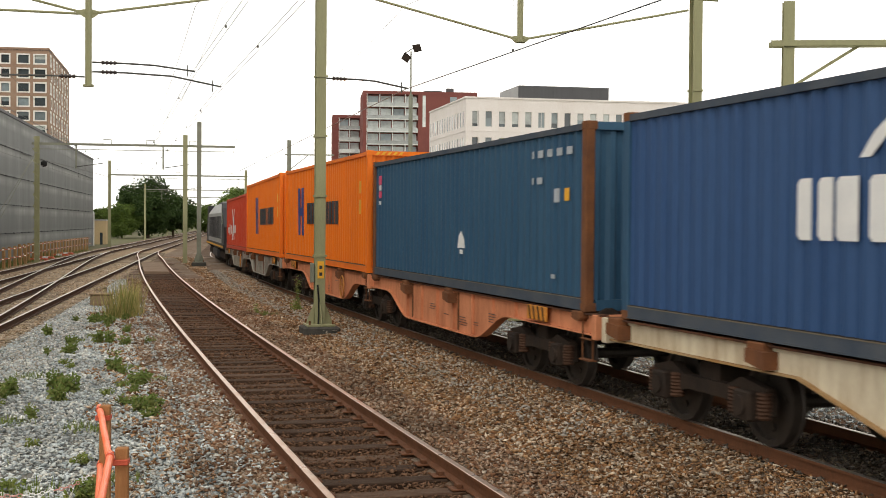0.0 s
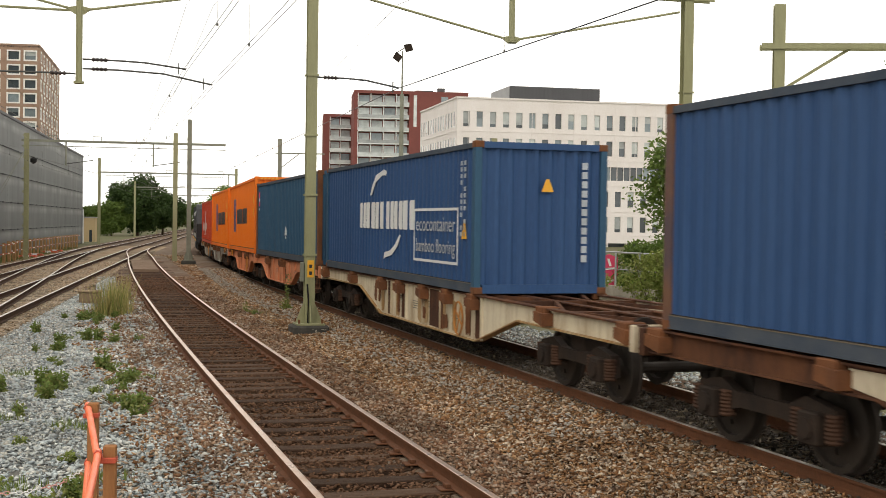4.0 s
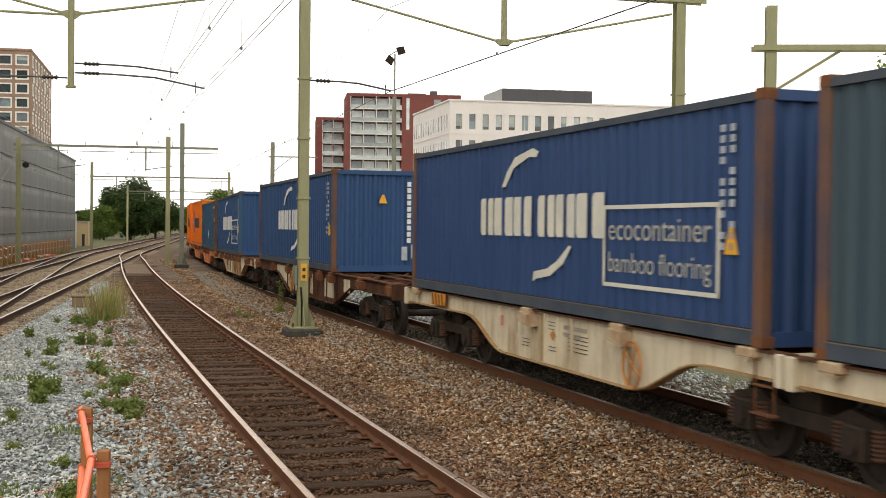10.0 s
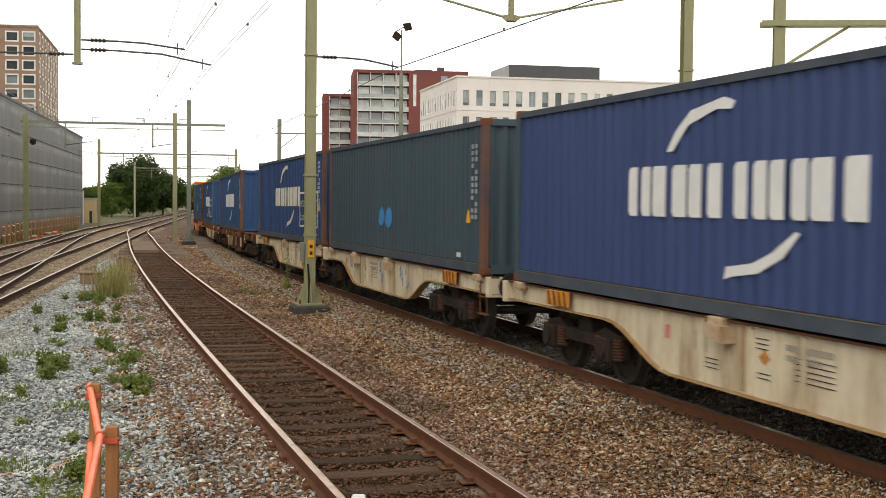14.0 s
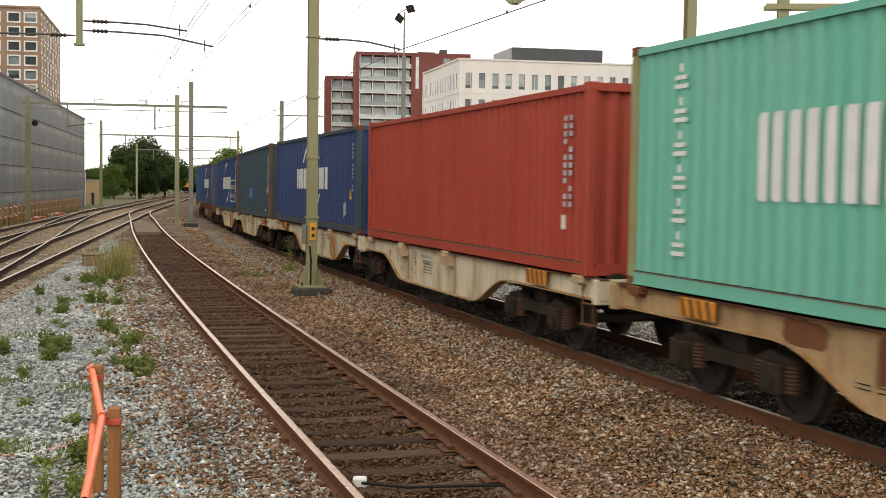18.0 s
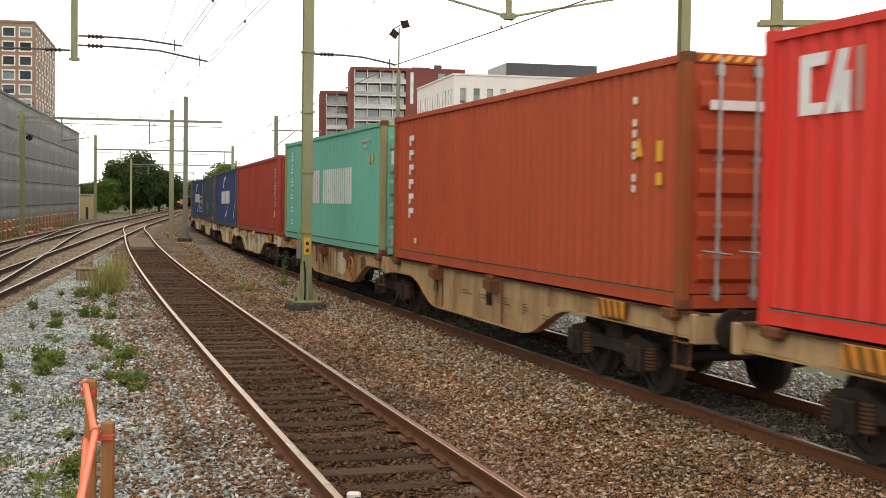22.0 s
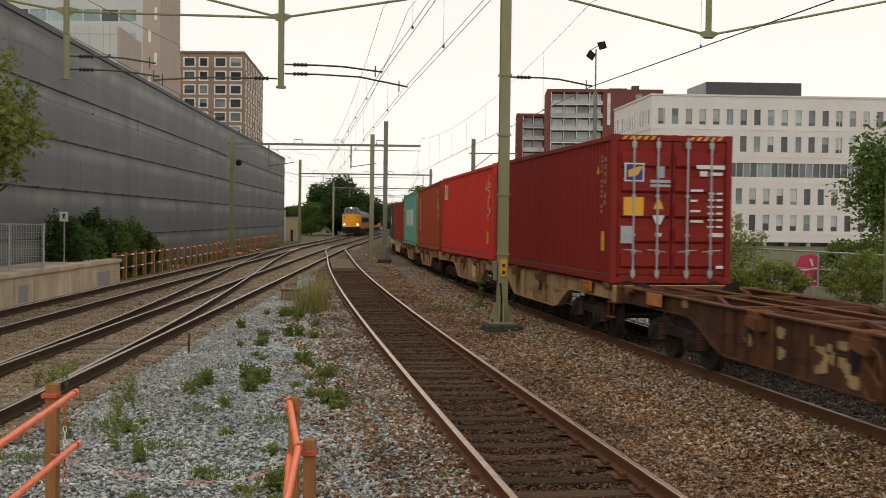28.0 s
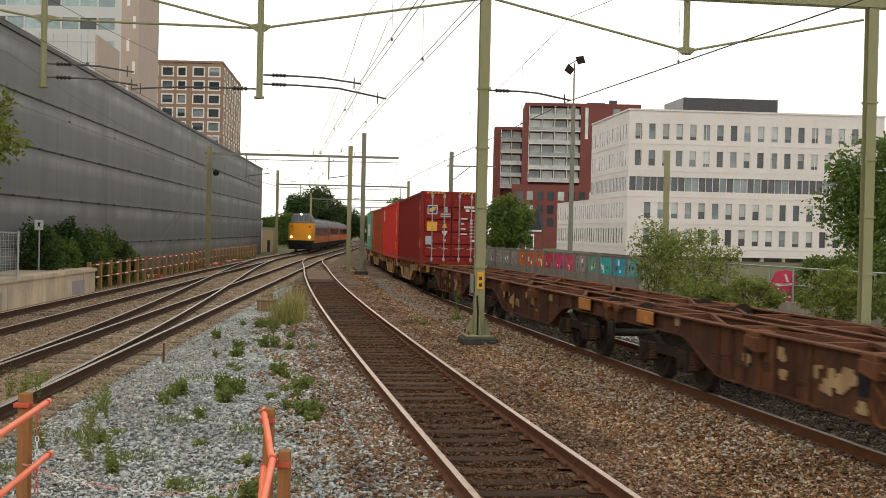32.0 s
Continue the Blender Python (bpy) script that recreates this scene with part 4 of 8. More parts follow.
for r in [(0.48, 2.24, 1.05, 2.32), (0.55, 2.1, 0.7, 2.2), (0.75, 2.12, 1.0, 2.18)] + [(0.36, 1.2 + 0.2 * k, 0.62 - 0.06 * (k % 3), 1.245 + 0.2 * k) for k in range(4)] + [(0.72 + 0.17 * j, 1.1 + 0.13 * k, 0.84 + 0.17 * j, 1.14 + 0.13 * k) for k in range(6) for j in (0, 1)] + [(0.80, 0.92, 1.04, 1.0), (0.9, 0.3, 1.05, 0.36)]:
    end_decal(c, [r], M["decal_white"], YD, "paint_dash")


# ---- wagons ----
def patch(y0, z0, y1, z1):
    """A worn patch with a ragged outline."""
    q = random.Random(int(y0 * 100) + int(z1 * 1000))
    out = []
    for k in range(20):
        a = 2 * math.pi * k / 20
        c, s = math.cos(a), math.sin(a)
        m = 1 / max(abs(c), abs(s))
        f = q.uniform(0.78, 1.0)
        out.append(((y0 + y1) / 2 + (y1 - y0) / 2 * c * m * f, (z0 + z1) / 2 + (z1 - z0) / 2 * s * m * f))
    return out


def bogie(parent, y, material):
    """A two-axle bogie with cast side frames, springs and spoked-free wheels."""
    b = new("bogie")
    b.parent = parent
    b.matrix_basis = Matrix.Translation((0, y, 0))
    for sx in (-1, 1):
        prof = [(-1.25, 0.38), (-1.2, 0.66), (-0.75, 0.74), (-0.45, 0.62), (0.45, 0.62), (0.75, 0.74), (1.2, 0.66), (1.25, 0.38), (1.05, 0.34), (0.7, 0.38), (0.4, 0.46), (-0.4, 0.46), (-0.7, 0.38), (-1.05, 0.34)]
        part("side_frame", MB().prism(prof, sx * 0.93, sx * 1.05), material, b)
        for sy in (-0.9, 0.9):
            part("axle_box", MB().bevel_box(min(sx * 0.95, sx * 1.16), sy - 0.16, 0.30, max(sx * 0.95, sx * 1.16), sy + 0.16, 0.62, 0.02).tube((sx * 1.16, sy, 0.46), (sx * 1.19, sy, 0.46), 0.11, n=10), material, b)
            for dy in (-0.27, 0.27):
                part("spring", MB().lathe([(0.076 + 0.012 * (k % 2), 0.020 * k) for k in range(15)], (sx * 1.04, sy + dy, 0.34), n=12), M["spring"], b, "rust-brown coil spring")
    part("bolster", MB().bevel_box(-1.0, -0.22, 0.55, 1.0, 0.22, 0.82, 0.02), material, b)
    for sy in (-0.9, 0.9):
        w = MB()
        for sx in (-1, 1):
            x = sx * 0.7535
            w.lathe([(0.08, -0.075), (0.13, -0.07), (0.14, -0.03), (0.38, -0.025), (0.395, -0.065), (0.462, -0.063), (0.466, 0.045), (0.492, 0.06), (0.488, 0.078), (0.395, 0.078), (0.38, 0.02), (0.14, 0.02), (0.13, 0.07), (0.08, 0.075)] if sx < 0 else [(0.08, -0.075), (0.13, -0.07), (0.14, -0.02), (0.38, -0.02), (0.395, -0.078), (0.488, -0.078), (0.492, -0.06), (0.466, -0.045), (0.462, 0.063), (0.395, 0.065), (0.38, 0.025), (0.14, 0.03), (0.13, 0.07), (0.08, 0.075)], (x, 0, 0), "x", 20)
            for k in range(4):
                a = math.pi / 2 * k + 0.4
                w.cbox((x - 0.03 * sx * -1, 0.26 * math.cos(a), 0.26 * math.sin(a)), (0.05, 0.06, 0.06))
        w.tube((-1.1, 0, 0), (1.1, 0, 0), 0.075, n=10)
        ws = part("wheelset", w, M["wheel"], b, m=Matrix.Translation((0, sy, 0.466)))
        WHEELS.append((ws, sy))
    return b


WHEELS = []


def girder(L, fore, aft, belly, z_top=1.13, z_side=0.88, slope=1.9, straight=False):
    """Outline of a fish-bellied side sill in (y, z); fore and aft are the lengths of the arches over the bogies."""
    def end(inset):
        a, b, n = L / 2, L / 2 - inset, 7
        return [(-a, z_top), (-a, z_side), (-b + 0.15, z_side)] + [(-b + 0.15 + slope * i / n, z_side - (z_side - belly) * (i / n if straight else 0.5 - 0.5 * math.cos(math.pi * i / n))) for i in range(1, n + 1)]
    return end(aft) + [(-y, z) for y, z in reversed(end(fore))]


def wagon(label, paint, L, bogies, inset, belly=0.42, cups=(), extra="", deck=M["rust_dark"], buffers=(False, False), aft=None, slope=1.9, wheel=None):
    """A container flat wagon: two fish-bellied sills, open deck frame, bogies, buffers. Front is +y."""
    e = thing("container_wagon", label, "flat wagon", group="wagons of the goods train")
    aft = inset if aft is None else aft
    out = girder(L, inset, aft, belly, slope=slope, straight=L > 15)
    full = [y for y, z in out if z < belly + 0.3]
    for sx in (-1, 1):
        sill = part("side_sill", MB().prism(out, sx * 1.10, sx * 1.13), paint, e, "fish-bellied side sill")
        fl = MB()
        lower = [p for p in out if p[1] < 1.0]
        for (a0, b0), (a1, b1) in zip(lower, lower[1:]):
            fl.prism([(a0, b0), (a1, b1), (a1, b1 - 0.022), (a0, b0 - 0.022)], sx * 1.03, sx * 1.19)
        part("lower_flange", fl, M["ochre_edge"] if paint in (M["cream_wagon"], M["tan_wagon"]) else paint, sill)
        part("upper_flange", MB().box(*(sorted((sx * 1.05, sx * 1.20))[0], -L / 2, 1.128, sorted((sx * 1.05, sx * 1.20))[1], L / 2, 1.152)), deck, sill)
        for k in range(-3, 4):
            y = k * (L / 2 - inset - 1.6) / 3.2
            part("stiffener", MB().box(min(sx * 1.13, sx * 1.18), y - 0.012, belly + 0.02 if min(full) + 0.4 < y < max(full) - 0.4 else 0.86, max(sx * 1.13, sx * 1.18), y + 0.012, 1.12), paint, sill)
    part("centre_sill", MB().box(-0.3, -L / 2, 0.72, -0.24, L / 2, 1.12).box(0.24, -L / 2, 0.72, 0.3, L / 2, 1.12).box(-0.35, -L / 2, 1.121, -0.21, L / 2, 1.14).box(0.21, -L / 2, 1.121, 0.35, L / 2, 1.14), deck, e)
    n = max(4, int(L / 2.3))
    for k in range(n + 1):
        y = -L / 2 + 0.15 + (L - 0.3) * k / n
        part("cross_beam", MB().box(-1.12, y - 0.07, 0.95, 1.12, y + 0.07, 1.135), deck, e)
        if k < n:
            y2 = -L / 2 + 0.15 + (L - 0.3) * (k + 1) / n
            s = 1 if k % 2 else -1
            for q in (-1, 1):
                p0, p1 = Vector((q * 1.08, y + 0.1 if s > 0 else y2 - 0.1, 1.12)), Vector((q * 0.33, y2 - 0.1 if s > 0 else y + 0.1, 1.12))
                part("diagonal_brace", MB().tube(p0, p1, 0.042, n=4), deck, e)
    for y in cups:
        for sx in (-1, 1):
            part("container_pedestal", MB().bevel_box(min(sx * 0.98, sx * 1.26), y - 0.15, 1.06, max(sx * 0.98, sx * 1.26), y + 0.15, 1.168, 0.015).prism([(y - 0.24, 0.90), (y + 0.10, 0.96), (y + 0.10, 1.10), (y - 0.24, 1.08)] if abs(y) < 5 or L > 15 else [(y - 0.1, 1.03), (y + 0.08, 1.05), (y + 0.08, 1.10), (y - 0.1, 1.08)], sx * 1.1, sx * (1.31 if abs(y) < 5 or L > 15 else 1.255)), M["rust"] if paint is not M["cream_wagon"] or L > 15 else M["cream_ped"], e, "twist-lock pedestal")
    for y in bogies:
        bogie(e, y, M["grime"])
    for flag, sy in zip(buffers, (1, -1)):
        part("end_beam", MB().bevel_box(-1.25, min(sy * (L / 2 - 0.12), sy * L / 2), 0.82, 1.25, max(sy * (L / 2 - 0.12), sy * L / 2), 1.15, 0.01), paint, e)
        if flag:
            for sx in (-0.875, 0.875):
                part("buffer", MB().lathe([(0.12, 0), (0.12, 0.3), (0.09, 0.3), (0.09, 0.5), (0.22, 0.52), (0.23, 0.56), (0.02, 0.58)] if sy > 0 else [(0.02, -0.58), (0.23, -0.56), (0.22, -0.52), (0.09, -0.5), (0.09, -0.3), (0.12, -0.3), (0.12, 0)], (sx, sy * L / 2, 1.0), "y", 14), M["grime"], e, "round steel buffer")
            part("coupling", MB().path([(0, sy * L / 2, 1.0), (0.03, sy * (L / 2 + 0.3), 0.92), (0, sy * (L / 2 + 0.62), 0.95)], 0.04), M["grime"], e)
            part("brake_hose", MB().path([(0.35, sy * L / 2, 0.95), (0.36, sy * (L / 2 + 0.2), 0.78), (0.3, sy * (L / 2 + 0.45), 0.68), (0.2, sy * (L / 2 + 0.6), 0.8)], 0.022), M["black"], e)
    if "step" in extra:
        y = -(L / 2 - 0.35)
        part("foot_step", MB().tube((-1.2, y - 0.17, 0.53), (-1.2, y - 0.17, 1.1), 0.012, n=6).tube((-1.2, y + 0.17, 0.53), (-1.2, y + 0.17, 1.1), 0.012, n=6).box(-1.25, y - 0.18, 0.515, -1.15, y + 0.18, 0.535).box(-1.24, y - 0.18, 0.80, -1.17, y + 0.18, 0.815), M["rust"], e, "thin steel foot step")
    if "orange" in extra:
        sy = -1 if "rear" in extra else 1
        y = sy * (L / 2 - (2.1 if sy > 0 else 2.2))
        hz = part("hazard_panel", MB().bevel_box(-1.235, y - 0.40, 0.92, -1.2, y + 0.36, 1.135, 0.008), M["orange_hazard"] if paint is not M["rust_dark"] else M["ochre_wheel"], e, "dirty orange panel")
        for k in range(4 if paint is not M["rust_dark"] else 0):
            part("stripe", MB().prism([(y - 0.36 + 0.18 * k, 0.925), (y - 0.29 + 0.18 * k, 0.925), (y - 0.22 + 0.18 * k, 1.13), (y - 0.29 + 0.18 * k, 1.13)], -1.239, -1.2355), M["hazard_dark"], hz)
    if "handwheel" in extra:
        y = -(L / 2 - inset - 2.6) if wheel is None else wheel
        hw = MB()
        for k in range(16):
            a0, a1 = 2 * math.pi * k / 16, 2 * math.pi * (k + 1) / 16
            hw.tube((-1.24, y + 0.24 * math.cos(a0), 0.70 + 0.29 * math.sin(a0)), (-1.24, y + 0.24 * math.cos(a1), 0.70 + 0.29 * math.sin(a1)), 0.018, n=5, caps=False)
        for k in range(2):
            a = math.pi / 2 * k + 0.5
            hw.tube((-1.23, y + 0.23 * math.cos(a), 0.70 + 0.28 * math.sin(a)), (-1.23, y - 0.23 * math.cos(a), 0.70 - 0.28 * math.sin(a)), 0.013, n=5)
        part("brake_handwheel", hw, M["rust"] if paint is M["rust_dark"] and L < 15 else M["ochre_wheel"], e, "orange brake handwheel" if paint is not M["rust_dark"] else "rusty brake handwheel")
    # welded plates on the sill with stained seams
    if L < 15:
        for y in (-0.3, -3.1) if aft < inset else (2.9, -0.2):
            part("seam_plate", MB().box(-1.142, y - 0.035, belly + 0.02, -1.131, y + 0.035, 1.10), M["ochre_edge"] if paint is M["cream_wagon"] else M["rust"], e, "rust-stained weld seam")
        if paint in (M["tan_wagon"], M["rust_dark"]):
            for y in (0.45, -2.62) if aft < inset else (3.3, 0.4):
                # black box on the sill painted as the dark inside of a slot
                part("dark_slot", MB().box(-1.146, y - 0.12, 0.66, -1.132, y + 0.12, 0.98), M["black"], e)
    # stencilled data on the sill
    rng = random.Random(len(label) + int(L * 10))
    bars = []
    if paint is M["cream_wagon"] and L < 15:
        m = 0.0 if aft < inset else 3.05
        decal(e, [(1.28 + m, 0.80, 1.38 + m, 0.96)], M["decal_red_faded"], -1.136, "red_mark", "small faded red mark")
        decal(e, [[(-0.70 + m, 0.74), (-0.60 + m, 0.82), (-0.70 + m, 0.90), (-0.80 + m, 0.82)]], M["ochre_wheel"], -1.136, "diamond_mark", "worn orange diamond mark")
        for y0, z0 in ((0.45, 0.74), (0.68, 0.74)):
            decal(e, [(y0 + m, z0, y0 + m + 0.015, z0 + 0.22)], M["stencil_grey"], -1.136, "stencil_frame")
        for r, w in enumerate((0.82, 0.62)):
            for c in range(int(w / 0.085)):
                if rng.random() < 0.85:
                    y0 = -1.08 + m - 0.085 * c
                    decal(e, [(y0 - 0.06, 0.94 - 0.10 * r, y0, 1.0 - 0.10 * r)], M["stencil_grey"], -1.136, "stencil_block")
        bars += [(-0.76 + m, 0.90 + 0.05 * k, -0.54 + m, 0.91 + 0.05 * k) for k in range(3)] + [(-0.80 + m, 0.60 + 0.05 * k, -0.58 + m, 0.61 + 0.05 * k) for k in range(2)]
        bars += [(-1.86 + m, 0.66 + 0.055 * k, -1.24 + m, 0.668 + 0.055 * k) for k in range(5)] + [(0.2 + m, 0.58 + 0.05 * k, 0.48 + m, 0.59 + 0.05 * k) for k in range(3)]
    else:
        for k in range(5):
            y0, z0 = 1.7 - k * 0.9 + rng.uniform(-0.1, 0.1), rng.uniform(0.62, 0.86)
            for r in range(rng.randint(1, 4)):
                bars.append((y0 - rng.uniform(0.25, 0.55), z0 - 0.045 * r, y0, z0 - 0.045 * r + 0.010))
    for bar in bars:
        decal(e, [bar], M["decal_black"], -1.136, "stencil_bar")
    return e


RIDES = []          # things with the distance of their two pivots along the train


def ride(ob, front, rear, lift=0.0):
    RIDES.append((ob, front, rear, lift))


NOSE = {1: 49.6, 2: 36.84, 3: 23.66, 4: 10.88, 5: -2.41, 6: -21.28, 7: -40.74, 8: -53.81, 9: -67.47, 10: -80.73, 11: -94.14, 12: -107.34, 13: -121.1, 14: -133.76}
for k, ob in B.items():
    mid = NOSE[k] - 6.095
    ride(ob, mid + 4.6, mid - 4.6, DECK)
CUPS = (5.85, -5.85, 0.1, -2.9)
CUPS_AFT = (5.85, -5.85, 3.15, 0.15)
PAIRS = {1: ("grey_wagon", "grey dirty articulated flat wagon half"), 3: ("salmon_wagon", "faded salmon articulated flat wagon half"), 7: ("cream_wagon", "cream articulated flat wagon half with dirt streaks"), 9: ("cream_wagon", "cream articulated flat wagon half with spray paint"), 11: ("tan_wagon", "rust-streaked tan articulated flat wagon half"), 13: ("tan_wagon", "rust-streaked tan flat wagon half under red containers")}
for k, (mt, lab) in PAIRS.items():
    mid = NOSE[k] - 6.095
    a = wagon(lab, M[mt], 13.0, (3.95, -6.55), 3.4, 0.40, CUPS, "orange handwheel step_joint", buffers=(True, False), aft=1.45, slope=1.75, wheel=-3.35)
    if mt == "tan_wagon":
        decal(a, [patch(-2.45, 0.47, -1.0, 1.06)], M["cream_wagon"], -1.136, "paint_panel", "pale cream painted panel")
        for r in ((2.1, 0.84, 2.9, 1.12), (1.1, 0.62, 1.45, 1.1), (-0.55, 0.42, -0.15, 1.1), (-0.95, 0.70, -0.72, 0.92), (-3.15, 0.44, -2.75, 1.1), (-4.4, 0.72, -3.9, 1.05)):
            decal(a, [patch(*r)], M["rust"], -1.135, "rust_stain", "dark rust stain")
    ride(a, mid + 4.6, mid - 4.6)
    mid = NOSE[k + 1] - 6.095
    b = wagon(lab + ", trailing", M[mt], 13.0, (-3.95,), 1.45, 0.40, CUPS_AFT, "orange step rear", buffers=(False, True), aft=3.4, slope=1.75)
    ride(b, mid + 4.6, mid - 4.6)
    if k == 13:
        part("end_plate", MB().bevel_box(-0.5, -6.56, 1.02, 0.95, -6.51, 1.165, 0.01), M["orange_hazard"], b, "dirty orange plate across the wagon end")
    if k == 7:
        rng_ = random.Random(3)
        for sy_, sz_, wd, n_ in ((3.75, 0.86, 0.34, 6), (3.45, 0.74, 0.2, 3), (0.98, 0.84, 0.20, 7), (0.95, 0.66, 0.10, 3), (-0.85, 0.80, 0.26, 7), (-1.05, 0.62, 0.22, 4)):
            for _ in range(n_):
                p, q = rng_.uniform(-wd, wd), rng_.uniform(-0.09, 0.09)
                part("scribble", MB().prism([(sy_ + p, sz_ + q), (sy_ + p - 0.05, sz_ + q), (sy_ + p - 0.05 - rng_.uniform(-0.1, 0.15), sz_ + q + rng_.uniform(0.08, 0.17)), (sy_ + p + 0.02, sz_ + q + 0.06)], -1.137, -1.1315), M["decal_sky_faded"], b, "faded blue spray paint")
    if k == 9:
        decal(a, [patch(-4.1, 0.74, -4.35, 0.93)], M["decal_yellow"], -1.137, "yellow_label", "small yellow label")
for k, mt, lab in ((5, "cream_wagon", "cream sixty-foot flat wagon with rust-stained sill"), (6, "rust_dark", "rust-brown sixty-foot flat wagon with cream patches")):
    a = wagon(lab, M[mt], 18.7, (7.1, -7.1), 4.02, 0.38, (9.0, 5.8, 3.05, 1.6, -0.1, -1.65, -3.1, -6.3, -9.0), "handwheel", buffers=(True, True), slope=1.95, wheel=-2.5 if k == 5 else 2.4)
    if k == 6:
        decal(a, [[(5.6, 1.10), (5.6, 0.93), (4.9, 0.84), (4.2, 0.66), (3.4, 0.49), (2.75, 0.43), (1.95, 0.43), (1.9, 0.60), (1.4, 0.66), (1.45, 1.0), (1.75, 1.10)]], M["cream_wagon"], -1.136, "paint_panel", "old cream paint on the front of the sill")
        for r in ((-0.4, 0.47, 0.15, 1.02), (-3.15, 0.5, -2.0, 0.97), (-4.95, 0.72, -4.3, 1.04)):
            decal(a, [r], M["cream_wagon"], -1.145, "paint_patch", "cream paint patch")
    else:
        for y0_, y1_ in ((1.36, 1.56), (-1.3, -0.45), (-3.35, -3.15), (2.55, 2.65)):
            decal(a, [(y0_, 0.41, y1_, 1.10)], M["rust_dark"], -1.143, "dark_panel", "dark rusty plate on the sill")
        for y0_ in (1.75, -0.35, 0.12, -1.45, -2.1, 3.0):
            decal(a, [patch(y0_, 0.40, y0_ + 0.26, 1.0)], M["ochre_edge"], -1.140, "rust_streak", "ochre rust streak")
        for r in ((-0.2, 0.5, 0.1, 0.75), (1.7, 0.48, 1.9, 1.0), (-2.9, 0.42, -2.6, 1.05), (3.3, 0.6, 3.9, 1.0), (-1.6, 0.42, -1.2, 0.7)):
            decal(a, [patch(*r)], M["rust"], -1.145, "rust_patch")
    mid = NOSE[k] + 0.45 - 9.35
    ride(a, mid + 7.1, mid - 7.1)
M["rust_deck"] = mat("red_brown_rusty_deck_steel", (0.115, 0.048, 0.028), 0.85, 0.0, 2.0, 0.4, (0.19, 0.085, 0.045), 0.3, amount=0.9)


def flaked(e, y0, z0, y1, z1, rng):
    """Old paint in a rectangle, flaked off in places: small torn scraps of it."""
    for _ in range(3 + int((y1 - y0) * (z1 - z0) * 22)):
        w, h = rng.uniform(0.07, 0.30), rng.uniform(0.05, 0.20)
        a, b = rng.uniform(y0, max(y0, y1 - w)), rng.uniform(z0, max(z0, z1 - h))
        decal(e, [patch(a, b, a + w, b + h)], M["tan_wagon"], -1.145 - rng.uniform(0, 0.003), "paint_scrap")


flake = random.Random(12)
for j, mid in enumerate((-153.0, -166.1, -178.4, -191.5)):
    lead_ = j % 2 == 0
    a = wagon("empty dark rusty flat wagon half with an open deck frame", M["rust_dark"], 13.0, (3.75, -6.55) if lead_ else (-3.25,), 3.4 if lead_ else 1.45, 0.42, CUPS if lead_ else CUPS_AFT, "orange handwheel step_joint" if lead_ else "orange rear", deck=M["rust_deck"], buffers=(lead_, not lead_), aft=1.45 if lead_ else 3.4, slope=1.75, wheel=-3.2)
    for r in ((-2.55, 0.5, -1.45, 1.0), (-0.75, 0.82, -0.45, 1.02), (-0.8, 0.55, -0.5, 0.75), (0.3, 0.60, 0.6, 0.85), (-2.75, 0.45, -2.5, 0.62), (2.9, 0.98, 3.2, 1.08)) if lead_ else ((2.0, 0.5, 3.1, 0.95), (3.35, 0.6, 3.6, 1.0), (1.75, 0.55, 1.95, 0.8), (-0.2, 0.55, 0.5, 1.0), (0.9, 0.8, 1.1, 1.0), (-1.6, 0.9, -1.1, 1.02)):
        flaked(a, *r, flake)
    ride(a, mid + 4.6, mid - 4.6)


